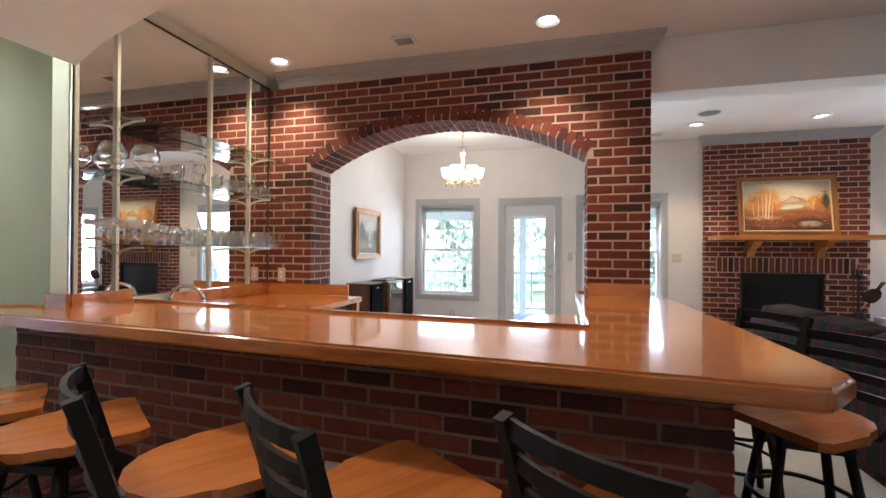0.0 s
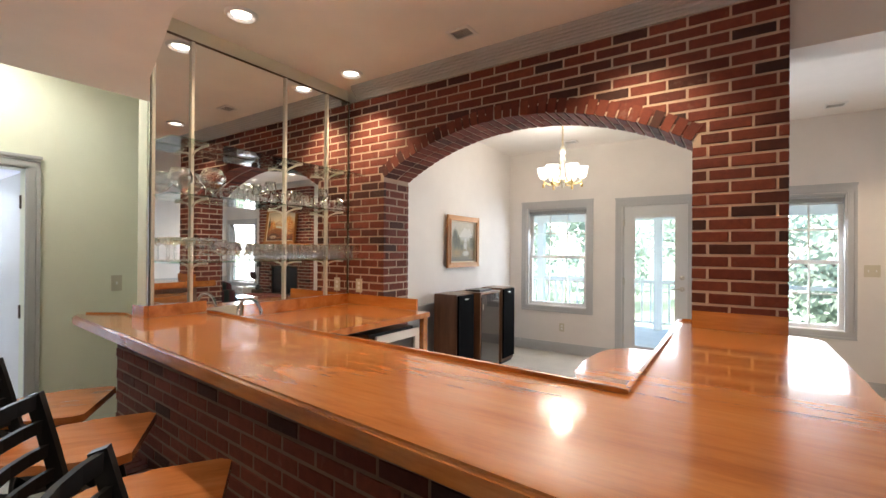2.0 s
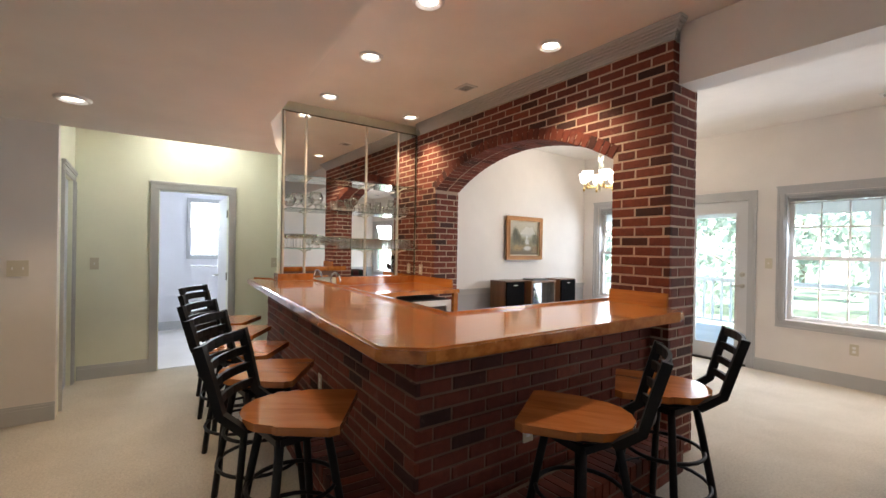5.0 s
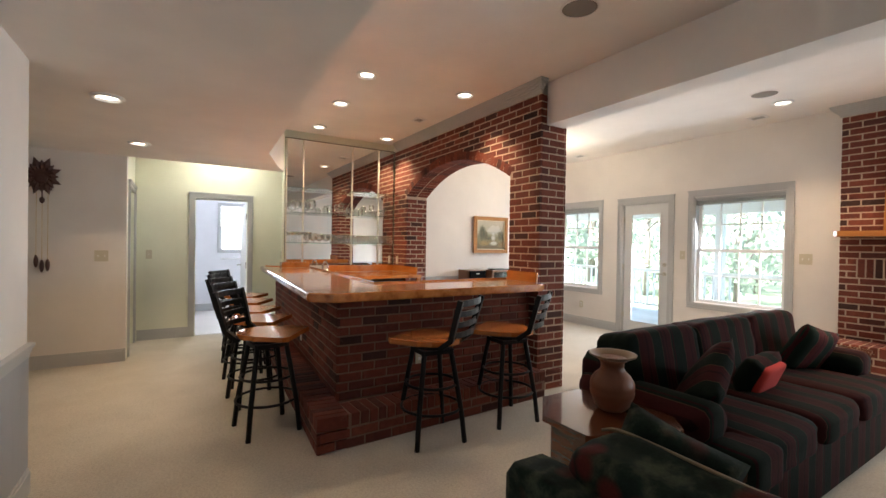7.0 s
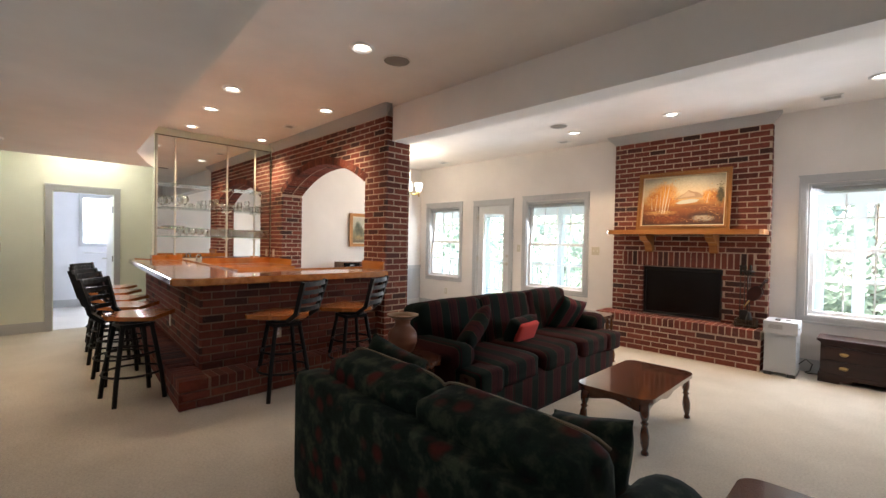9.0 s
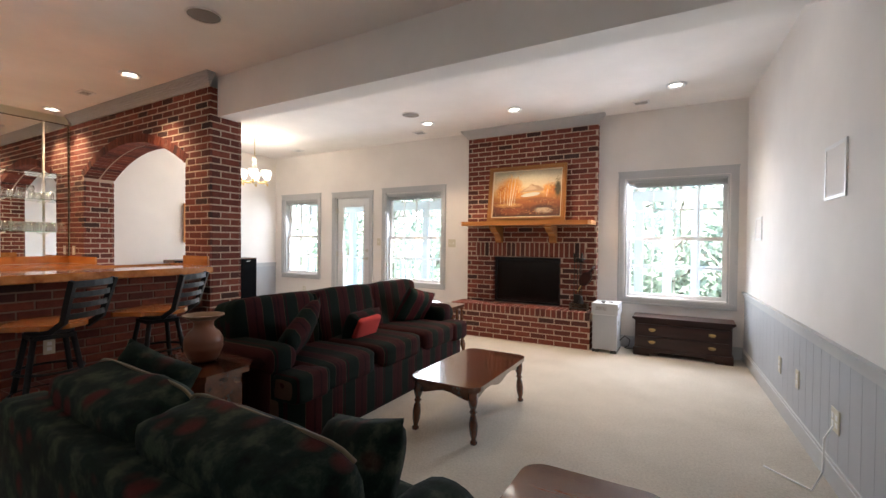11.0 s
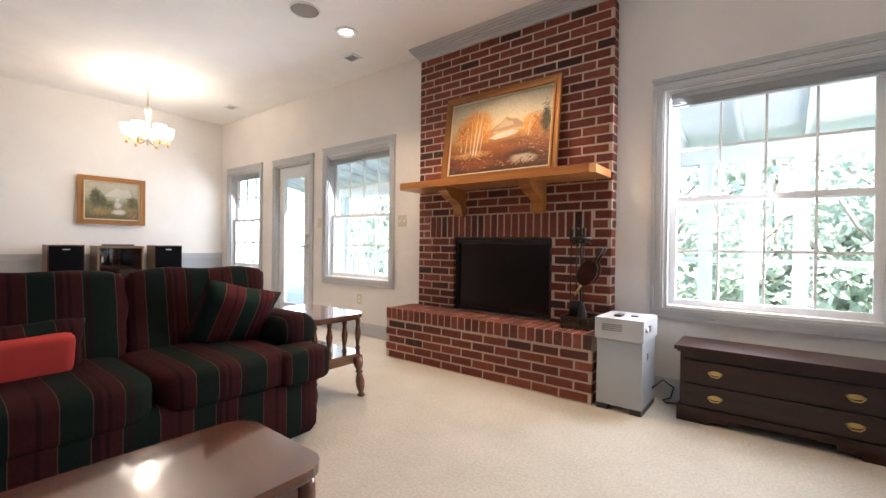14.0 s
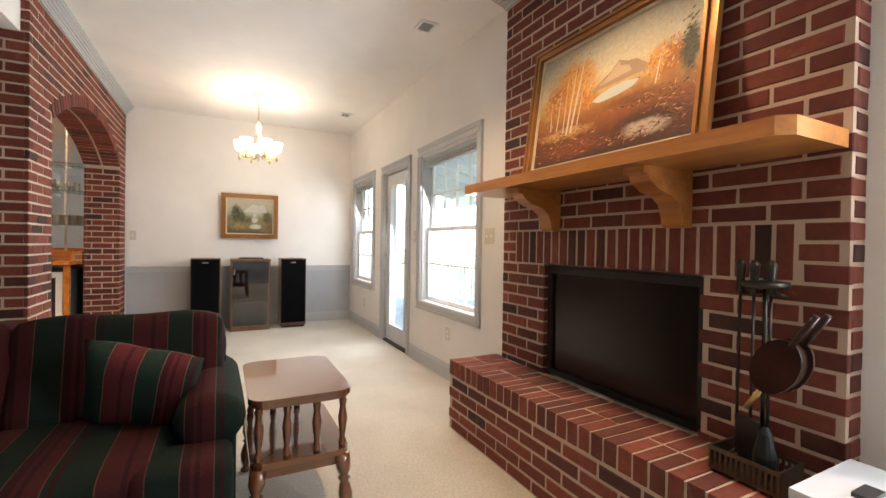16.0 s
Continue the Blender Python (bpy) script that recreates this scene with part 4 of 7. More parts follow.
def sofa(name, m, L, seats, mat, label, D=0.98, back_h=0.86, seat_h=0.46, frame_h=0.80, frame_y=0.13, cushion_y=0.29, wide=0.0, square=5.0, frame_t=0.24, piping=None, arm_back=0.06):
    """Rolled-arm sofa along local x, facing +y; its middle at the origin."""
    s = thing(name, label, "sofa", "", m)
    y0, y1 = -D / 2, D / 2
    inner = L - 0.44
    bm = bmesh.new()
    soft(bm, (0, 0.02, 0.17), (L - 0.06, D - 0.10, 0.36), 14, 7)
    for v in bm.verts:
        v.co.z = max(v.co.z, 0.0)
    part("base", bm, mat, s, "", 0, True)
    bm = bmesh.new()
    soft(bm, (0, y0 + frame_y, 0.04 + frame_h / 2), (L - (0.02 if arm_back > 0.1 else 0.10), frame_t, frame_h - 0.08), 16, 9)
    part("back_frame", bm, mat, s, "", 0, True)
    for i in range(seats):
        w = inner / seats
        xc = -inner / 2 + w * (i + 0.5)
        bm = bmesh.new()
        soft(bm, (xc, 0.13, seat_h - 0.075), (w + 0.006, D - 0.26, 0.19), 6, 9, 0.0, i, 0.02)
        if i in (0, seats - 1):
            # the outer cushions wrap round the arm fronts
            sg = -1 if i == 0 else 1
            soft(bm, (sg * (inner / 2 + 0.04), y1 - 0.10, seat_h - 0.08), (0.30, 0.235, 0.18), 6, 9, 0.0, i, 0.02)
        part("seat_cushion", bm, mat, s, "", 0, True)
        bm = bmesh.new()
        soft(bm, (0, 0, 0), (w + 0.02 + wide, 0.24, 0.46), square, 9, 0.0, i + 5, 0.05)
        bmesh.ops.transform(bm, matrix=pose(xc * (1 + wide / w), y0 + cushion_y, back_h - 0.215, 10, 0, 0), verts=bm.verts)
        cushion = part("back_cushion", bm, mat, s, "", 0, True)
        if piping:
            bm = bmesh.new()
            hw = (w + 0.02 + wide) / 2
            tube(bm, [(hw * t * 0.985, 0.075, 0.226 - 0.03 * abs(t) ** 9) for t in [-1 + 0.1 * k for k in range(21)]], 0.0055, 6)
            bmesh.ops.transform(bm, matrix=pose(xc * (1 + wide / w), y0 + cushion_y, back_h - 0.215, 10, 0, 0), verts=bm.verts)
            part("piping", bm, piping, cushion, "tan corded seam", 0, True)
    for sx in (-1, 1):
        bm = bmesh.new()
        soft(bm, (sx * (L / 2 - 0.10), (y0 + arm_back + y1 - 0.20) / 2, 0.27), (0.17, D - 0.20 - arm_back, 0.54), 10, 6)
        for v in bm.verts:
            v.co.z = max(v.co.z, 0.0)
        prof = []
        for k in range(18):
            t = 2 * math.pi * k / 18
            prof.append((0.115 * math.cos(t), 0.095 * math.sin(t)))
        rings = []
        for yy, f in ((y0 + arm_back, 0.55), (y0 + arm_back + 0.015, 0.9), (y0 + arm_back + 0.06, 1.0), (-0.02, 1.04), (y1 - 0.24, 1.06), (y1 - 0.20, 1.0), (y1 - 0.178, 0.78), (y1 - 0.172, 0.4)):
            rings.append([bm.verts.new((sx * (L / 2 - 0.105) + a * f, yy, 0.53 + b * f)) for a, b in prof])
        for a, b in zip(rings, rings[1:]):
            for k in range(18):
                j = (k + 1) % 18
                bm.faces.new((a[k], a[j], b[j], b[k]))
        bm.faces.new(rings[0])
        bm.faces.new(rings[-1])
        part("arm", bm, mat, s, "", 0, True)
    return s


def throw_pillow(m, w, h, mat, label, patch=None):
    p = thing("throw_pillow", label, "pillow", "", m)
    bm = bmesh.new()
    n = 14
    grid = {}
    for side in (1, -1):
        for i in range(n + 1):
            for j in range(n + 1):
                u, v = 2 * i / n - 1, 2 * j / n - 1
                edge = abs(u) == 1 or abs(v) == 1
                if edge and side == -1:
                    grid[side, i, j] = grid[1, i, j]
                    continue
                t = 0.075 * ((1 - u ** 4) * (1 - v ** 4)) ** 0.5
                pin = 1 - 0.06 * (1 - abs(u * v))
                grid[side, i, j] = bm.verts.new((u * w / 2 * pin, side * t + 0.008 * noise.noise(Vector((u * 2, v * 2, w))), v * h / 2 * pin))
    for side in (1, -1):
        for i in range(n):
            for j in range(n):
                f = [grid[side, i, j], grid[side, i + 1, j], grid[side, i + 1, j + 1], grid[side, i, j + 1]]
                bm.faces.new(f if side == -1 else f[::-1])
    part("cover", bm, mat, p, "", 0, True)
    if patch:
        bm = bmesh.new()
        soft(bm, (0, 0.036, 0), (w * 0.76, 0.110, h * 0.80), 7, 9)
        part("centre_panel", bm, patch, p, "plain red centre panel", 0, True)
    return p


sofa("striped_sofa", pose(2.075, 3.66, 0, 0, 0, -90), 2.32, 3, STRIPE, "dark maroon and green striped three-seat sofa", 0.98, 0.85, 0.46, 0.74, 0.15, 0.27, 0.10, 8.0)
throw_pillow(pose(2.12, 4.47, 0.615, -24, -14, -100), 0.40, 0.38, PILLOW, "maroon and green striped cushion leaning on the sofa")
throw_pillow(pose(2.16, 2.90, 0.60, -34, 30, -75), 0.46, 0.44, STRIPE, "dark striped cushion slumped against the sofa arm")
throw_pillow(pose(2.14, 3.62, 0.575, -22, 2, -88), 0.40, 0.24, STRIPE, "small dark lumbar cushion with red centre", RED)
sofa("floral_loveseat", pose(3.23, 1.63, 0, 0, 0, -3), 1.72, 2, FLORAL, "dark green and red floral two-seat sofa", 0.84, 0.79, 0.44, 0.70, 0.145, 0.30, 0.05, 6.0, 0.15, PIPING, 0.20)
throw_pillow(pose(2.68, 1.68, 0.66, -15, 20, 25), 0.33, 0.33, FLORAL, "floral cushion propped in the loveseat corner")
throw_pillow(pose(3.74, 1.71, 0.60, -25, -14, -15), 0.36, 0.34, FLORAL, "dark cushion propped by the loveseat arm")


def turned_leg(bm, x, y, z0, z1, r):
    h = z1 - z0
    prof = [(0.55, 0), (0.8, 0.02), (0.75, 0.06), (0.45, 0.09), (0.62, 0.13), (0.85, 0.22), (0.95, 0.36), (0.72, 0.50), (0.5, 0.56), (0.85, 0.60), (0.5, 0.64), (0.8, 0.70), (1.0, 0.78), (1.0, 1.0)]
    lathe(bm, [(r * a, z0 + h * f) for a, f in prof], x, y, 12)


def coffee_table(m, w, d, h, label):
    t = thing("coffee_table", label, "coffee table", "", m)
    bm = bmesh.new()
    prism(bm, rounded(-w / 2, w / 2, -d / 2, d / 2, 0.09), h - 0.028, h)
    part("tabletop", bm, CHERRY, t, "glossy dark cherry top", 0.008)
    bm = bmesh.new()
    prism(bm, rounded(-w / 2 + 0.014, w / 2 - 0.014, -d / 2 + 0.014, d / 2 - 0.014, 0.08), h - 0.042, h - 0.0285)
    part("moulding", bm, CHERRY, t, "", 0.005)
    def apron(a0, a1, across, lobes):
        """A board with a scalloped lower edge, along x or y."""
        bm = bmesh.new()
        low = [(a0 + (a1 - a0) * k / 24, h - 0.043 - 0.040 - 0.018 * math.cos(lobes * 2 * math.pi * k / 24)) for k in range(25)]
        prof = [(a0, h - 0.043)] + low + [(a1, h - 0.043)]
        at = (lambda p, q: (p[0], across + q, p[1])) if lobes == 2 else (lambda p, q: (across + q, p[0], p[1]))
        f, g = [[bm.verts.new(at(p, q)) for p in prof] for q in (-0.008, 0.008)]
        bm.faces.new(f)
        bm.faces.new(g[::-1])
        for i in range(len(prof)):
            j = (i + 1) % len(prof)
            bm.faces.new((f[i], f[j], g[j], g[i]))
        part("apron", bm, CHERRY, t, "scalloped apron")

    for sd_ in (-1, 1):
        apron(-w / 2 + 0.075, w / 2 - 0.075, sd_ * (d / 2 - 0.055), 2)
        apron(-d / 2 + 0.075, d / 2 - 0.075, sd_ * (w / 2 - 0.055), 1)
    for sx in (-1, 1):
        for sy in (-1, 1):
            bm = bmesh.new()
            turned_leg(bm, 0, 0, 0, h - 0.03, 0.031)
            bmesh.ops.transform(bm, matrix=pose(sx * (w / 2 - 0.06), sy * (d / 2 - 0.06), 0), verts=bm.verts)
            for v in bm.verts:
                k = 1 - v.co.z / h
                v.co.x += sx * 0.02 * k
                v.co.y += sy * 0.02 * k
            part("leg", bm, CHERRY, t, "", 0, True)
    return t


coffee_table(pose(3.18, 3.655, 0, 0, 0, 90), 0.95, 0.52, 0.365, "dark cherry coffee table with turned legs and gloss top")


def end_table(m, label):
    """Two-tier table with spindles, local long side along x."""
    t = thing("end_table", label, "end table", "end tables", m)
    w, d, h = 0.63, 0.42, 0.56
    bm = bmesh.new()
    prism(bm, rounded(-w / 2, w / 2, -d / 2, d / 2, 0.07), h - 0.026, h)
    part("tabletop", bm, MAPLE, t, "", 0.007)
    bm = bmesh.new()
    prism(bm, rounded(-w / 2 + 0.012, w / 2 - 0.012, -d / 2 + 0.012, d / 2 - 0.012, 0.06), h - 0.040, h - 0.0265)
    part("moulding", bm, MAPLE, t, "", 0.005)
    bm = bmesh.new()
    prism(bm, rounded(-w / 2 + 0.01, w / 2 - 0.01, -d / 2 + 0.01, d / 2 - 0.01, 0.06), 0.275, 0.30)
    part("lower_shelf", bm, MAPLE, t, "", 0.006)
    bm = bmesh.new()
    for s in (-1, 1):
        box(bm, -w / 2 + 0.06, w / 2 - 0.06, s * (d / 2 - 0.05) - 0.008, s * (d / 2 - 0.05) + 0.008, 0.225, 0.274)
        box(bm, s * (w / 2 - 0.05) - 0.008, s * (w / 2 - 0.05) + 0.008, -d / 2 + 0.06, d / 2 - 0.06, 0.225, 0.274)
    part("apron", bm, MAPLE, t)
    spots = [(sx * (w / 2 - 0.04), sy * (d / 2 - 0.04)) for sx in (-1, 1) for sy in (-1, 1)]
    mids = [(sx * (w / 2 - 0.04), yy) for sx in (-1, 1) for yy in (-0.06, 0.06)]
    for x, y in spots + mids:
        bm = bmesh.new()
        lathe(bm, [(0.014, 0.30), (0.018, 0.325), (0.010, 0.345), (0.017, 0.39), (0.021, 0.43), (0.012, 0.48), (0.018, 0.505), (0.011, 0.52), (0.015, h - 0.026)], x, y, 12)
        part("spindle", bm, MAPLE, t, "", 0, True)
    for x, y in spots:
        bm = bmesh.new()
        turned_leg(bm, x, y, 0, 0.275, 0.033)
        for v in bm.verts:
            k = 1 - v.co.z / 0.275
            v.co.x += math.copysign(0.02, x) * k
            v.co.y += math.copysign(0.02, y) * k
        part("leg", bm, MAPLE, t, "", 0, True)
    return t


et1 = end_table(pose(2.0, 5.055, 0, 0, 0, 0), "brown maple two-tier end table with turned spindles beside the sofa")
et2 = copy_thing(et1, pose(4.32, 1.83, 0, 0, 0, 90))
et2["label"] = "brown maple two-tier end table beside the floral loveseat"

# octagonal lamp table with urn
ot = thing("octagonal_table", "dark cherry octagonal side table between the sofas", "side table", "", pose(2.04, 2.26, 0))
bm = bmesh.new()
prism(bm, [(0.335 * math.cos(radians(22.5 + 45 * i)), 0.335 * math.sin(radians(22.5 + 45 * i))) for i in range(8)], 0.515, 0.545)
part("tabletop", bm, CHERRY, ot, "", 0.008)
bm = bmesh.new()
prism(bm, [(0.29 * math.cos(radians(22.5 + 45 * i)), 0.29 * math.sin(radians(22.5 + 45 * i))) for i in range(8)], 0.06, 0.514)
part("body", bm, CHERRY, ot, "", 0.005)
bm = bmesh.new()
prism(bm, [(0.32 * math.cos(radians(22.5 + 45 * i)), 0.32 * math.sin(radians(22.5 + 45 * i))) for i in range(8)], 0.0, 0.06)
part("plinth", bm, CHERRY, ot, "", 0.008)
CLAY = painted("brown_terracotta", (0.17, 0.058, 0.026), 0.42, 25, 0.25, 0.3)
urn = thing("urn", "brown terracotta urn with flared rim on the table", "urn", "", pose(2.03, 2.31, 0.5452) @ Matrix.Diagonal((0.88, 0.88, 0.86, 1)))
bm = bmesh.new()
lathe(bm, [(0.055, 0), (0.07, 0.004), (0.095, 0.03), (0.118, 0.09), (0.122, 0.105), (0.118, 0.12), (0.122, 0.135), (0.118, 0.165), (0.10, 0.20), (0.072, 0.225), (0.062, 0.245), (0.064, 0.275), (0.09, 0.30)], segs=28)
part("body", bm, CLAY, urn, "", 0, True)
bm = bmesh.new()
lathe(bm, [(0.088, 0.298), (0.128, 0.318), (0.13, 0.326), (0.122, 0.326), (0.085, 0.306), (0.06, 0.27)], segs=28, cap=False)
part("rim", bm, painted("worn_rim_glaze", (0.18, 0.10, 0.05), 0.45, 25, 0.2, 0.3), urn, "lighter flared rim", 0, True)


# ---- by the window wall ----
chest = thing("low_chest", "dark mahogany low chest with two rows of drawers", "chest of drawers", "", pose(4.50, 6.36, 0))
boxes("carcass", [(-0.47, 0.47, -0.15, 0.15, 0.09, 0.405)], MAHOG, chest, "", 0.004)
bm = bmesh.new()
box(bm, -0.50, 0.50, -0.175, 0.16, 0.418, 0.442)
box(bm, -0.485, 0.485, -0.163, 0.155, 0.405, 0.4175)
part("top", bm, MAHOG, chest, "", 0.005)
bm = bmesh.new()
box(bm, -0.485, 0.485, -0.162, 0.155, 0.05, 0.09)
for s in (-1, 1):
    box(bm, s * 0.40 - 0.085, s * 0.40 + 0.085, -0.162, 0.155, 0.0, 0.0495)
    box(bm, s * 0.27 - 0.045, s * 0.27 + 0.045, -0.162, -0.14, 0.022, 0.0495)
part("plinth", bm, MAHOG, chest, "", 0.004)
for z in (0.165, 0.305):
    dr = boxes("drawer", [(-0.44, 0.44, -0.163, -0.15, z - 0.058, z + 0.058)], MAHOG, chest, "", 0.005)
    for x in (-0.29, 0.29):
        bm = bmesh.new()
        prism(bm, [(0.034 * math.cos(t) * (1 + 0.15 * math.cos(4 * t)), 0.013 * math.sin(t)) for t in [2 * math.pi * k / 16 for k in range(16)]], 0, 0.003)
        tube(bm, [(-0.03, 0, 0.003), (-0.03, -0.004, 0.018), (-0.015, -0.016, 0.024), (0.015, -0.016, 0.024), (0.03, -0.004, 0.018), (0.03, 0, 0.003)], 0.004, 6)
        bmesh.ops.transform(bm, matrix=pose(x, -0.163, z, 90, 0, 0), verts=bm.verts)
        part("bail_handle", bm, BRASS, dr, "aged brass bail handle")

SILVER = painted("silver_grey_plastic", (0.40, 0.42, 0.45), 0.35, 80, 0.05)
air = thing("air_cleaner", "silver and white floor-standing air purifier beside the hearth", "air purifier", "", pose(3.715, 6.24, 0))
bm = bmesh.new()
box(bm, -0.135, 0.135, -0.165, 0.165, 0.035, 0.44)
part("cabinet", bm, SILVER, air, "silver cabinet", 0.006)
bm = bmesh.new()
for s in (-1, 1):
    box(bm, s * 0.10 - 0.035, s * 0.10 + 0.035, -0.165, 0.165, 0.0, 0.0345)
part("foot", bm, DARKB, air)
bm = bmesh.new()
box(bm, -0.145, 0.145, -0.178, 0.172, 0.445, 0.575)
part("head", bm, painted("appliance_white", (0.48, 0.49, 0.51), 0.5, 60, 0.02), air, "white upper unit", 0.010)
boxes("louvre", [(-0.10, 0.02, -0.1805, -0.179, 0.50 + 0.012 * i, 0.505 + 0.012 * i) for i in range(4)], GRILLE, air)
boxes("display", [(0.1455, 0.147, -0.09, 0.0, 0.495, 0.535)], DARKB, air)
bm = bmesh.new()
lathe(bm, [(0.018, 0.147), (0.018, 0.158), (0.003, 0.16)], segs=14)
bmesh.ops.transform(bm, matrix=pose(0, -0.13, 0.52, 0, 90, 0), verts=bm.verts)
part("dial", bm, WHITE, air, "", 0, True)
boxes("badge", [(0.1355, 0.137, -0.05, -0.02, 0.32, 0.36)], DARKB, air, "dark oval badge")
boxes("top_control", [(0.03, 0.07, -0.02, 0.01, 0.5755, 0.582)], DARKB, air, "", 0.002)
cord = thing("power_cord", "dark power cord lying on the carpet", "cord")
bm = bmesh.new()
tube(bm, [(3.84, 6.33, 0.10), (3.90, 6.40, 0.16), (3.95, 6.48, 0.10), (3.93, 6.50, 0.02), (3.89, 6.46, 0.008), (3.92, 6.42, 0.008), (4.0, 6.46, 0.008)], 0.006, 6)
part("cable", bm, DARKB, cord, "", 0, True)
remote = tagged(boxes("remote_control", [(3.66, 3.70, 6.16, 6.24, 0.5755, 0.587)], DARKB, None, "", 0.003), "small dark remote lying on the air purifier", "remote control")

# fireplace dressing
mantel = thing("mantel_shelf", "golden oak mantel shelf on two carved brackets", "mantel")
bm = bmesh.new()
prism(bm, [(1.775, 6.436), (1.775, 6.14), (1.815, 6.09), (3.505, 6.09), (3.54, 6.13), (3.54, 6.436)], 1.505, 1.56)
part("shelf", bm, SPRUCE, mantel, "", 0.012)
for x in (2.25, 3.01):
    bm = bmesh.new()
    prof = [(6.436, 1.5035), (6.14, 1.5035), (6.14, 1.475), (6.17, 1.468), (6.185, 1.445), (6.235, 1.415), (6.30, 1.40), (6.345, 1.37), (6.365, 1.325), (6.37, 1.29), (6.385, 1.275), (6.436, 1.275)]
    a = [bm.verts.new((x - 0.045, y, z)) for y, z in prof]
    b = [bm.verts.new((x + 0.045, y, z)) for y, z in prof]
    bm.faces.new(a)
    bm.faces.new(b[::-1])
    for i in range(len(prof)):
        j = (i + 1) % len(prof)
        bm.faces.new((a[i], b[i], b[j], a[j]))
    part("bracket", bm, SPRUCE, mantel, "carved scroll bracket", 0.004)

SOOT = painted("soot_black_metal", (0.006, 0.006, 0.006), 0.45, 60, 0.1, 0.3)
fbox = thing("fireplace_insert", "black-framed open firebox in the brick chimney", "fireplace")
for q in ((2.165, 2.195, 6.468, 6.50, 0.447, 1.075), (3.07, 3.09, 6.468, 6.50, 0.447, 1.075), (2.195, 3.07, 6.468, 6.50, 1.035, 1.075), (2.195, 3.07, 6.468, 6.50, 0.447, 0.475)):
    boxes("surround_rail", [q], SOOT, fbox, "", 0.003)
# A flat near-black sheet stands in for the shade inside the open firebox.
dark_sheet = material("firebox_shade")
dark_sheet[3].inputs["Base Color"].default_value, dark_sheet[3].inputs["Roughness"].default_value = (0.010, 0.008, 0.007, 1), 0.22
boxes("dark_opening_sheet", [(2.196, 3.069, 6.486, 6.492, 0.476, 1.034)], dark_sheet[0], fbox, "flat dark sheet standing for the shaded opening")

IRON = metallic("blackened_iron", (0.055, 0.048, 0.042), 0.45)
tools = thing("fire_tool_set", "blackened iron fire tool stand with shovel, brush and bellows", "fire tools", "", pose(3.375, 6.29, 0.4425) @ Matrix.Diagonal((0.84, 0.84, 1.0, 1)))
bm = bmesh.new()
for a in ((-0.125, 0.125, -0.085, -0.077), (-0.125, 0.125, 0.077, 0.085)):
    for k in range(13):
        x = -0.12 + 0.02 * k
        box(bm, x - 0.004, x + 0.004, a[2], a[3], 0.022, 0.075)
    box(bm, a[0], a[1], a[2], a[3], 0.075, 0.088)
for s in (-1, 1):
    box(bm, s * 0.121 - 0.004, s * 0.121 + 0.004, -0.077, 0.077, 0.0221, 0.088)
box(bm, -0.125, 0.125, -0.085, 0.085, 0.012, 0.022)
part("tray", bm, DARKT, tools, "aged brass fretted tray")
for sx in (-1, 1):
    for sy in (-1, 1):
        bm = bmesh.new()
        lathe(bm, [(0.010, 0), (0.013, 0.012)], sx * 0.11, sy * 0.07, 8)
        part("foot", bm, IRON, tools)
bm = bmesh.new()
tube(bm, [(0, 0.05, 0.022), (0, 0.05, 0.66)], 0.009, 10)
tube(bm, [(-0.08, 0.03, 0.60), (0, 0.05, 0.61), (0.08, 0.03, 0.60)], 0.007, 8)
part("stand", bm, IRON, tools, "", 0, True)
bm = bmesh.new()
lathe(bm, [(0.012, 0.62), (0.075, 0.625), (0.08, 0.635), (0.075, 0.645), (0.012, 0.65)], 0, 0.05, 20)
part("hanger_ring", bm, IRON, tools, "", 0, True)
for i, (x, kind) in enumerate(((-0.08, "poker"), (-0.03, "shovel"), (0.03, "brush"))):
    bm = bmesh.new()
    tube(bm, [(x, 0.02, 0.06), (x, 0.03, 0.60)], 0.006, 8)
    lathe(bm, [(0.006, 0.60), (0.016, 0.61), (0.014, 0.66), (0.019, 0.70), (0.006, 0.715)], x, 0.03, 12)
    part(kind + "_rod", bm, IRON, tools, "", 0, True)
    bm = bmesh.new()
    if kind == "shovel":
        prism(bm, rounded(x - 0.045, x + 0.045, -0.02, 0.0, 0.008), 0.04, 0.19)
        bmesh.ops.transform(bm, matrix=pose(0, 0.05, 0.01, 12, 0, 0), verts=bm.verts)
        part("shovel_blade", bm, SOOT, tools, "black shovel blade")
    elif kind == "brush":
        lathe(bm, [(0.035, 0.03), (0.04, 0.09), (0.022, 0.16), (0.01, 0.18)], x, 0.01, 12)
        part("brush_head", bm, SOOT, tools, "black bristle head")
    else:
        tube(bm, [(x, 0.02, 0.07), (x - 0.02, 0.0, 0.05), (x - 0.035, 0.0, 0.07)], 0.006, 6)
        part("poker_hook", bm, IRON, tools)
LEATHER = painted("brown_leather", (0.06, 0.03, 0.018), 0.35, 50, 0.2, 0.25)
bel = thing("bellows", "dark leather fireplace bellows hanging on the tool stand", "bellows", "", pose(3.46, 6.25, 0.84, 0, 32, -8) @ Matrix.Diagonal((0.85, 0.85, 0.95, 1)))
bm = bmesh.new()
pts = [(0.075 * math.cos(t), 0.10 * math.sin(t)) for t in [2 * math.pi * k / 20 for k in range(20)]]
for yy in (-0.035, 0.027):
    a = [bm.verts.new((x, yy, z)) for x, z in pts]
    b = [bm.verts.new((x, yy + 0.008, z)) for x, z in pts]
    bm.faces.new(a)
    bm.faces.new(b[::-1])
    for i in range(20):
        j = (i + 1) % 20
        bm.faces.new((a[i], b[i], b[j], a[j]))
part("board", bm, MAHOG, bel, "", 0.003)
bm = bmesh.new()
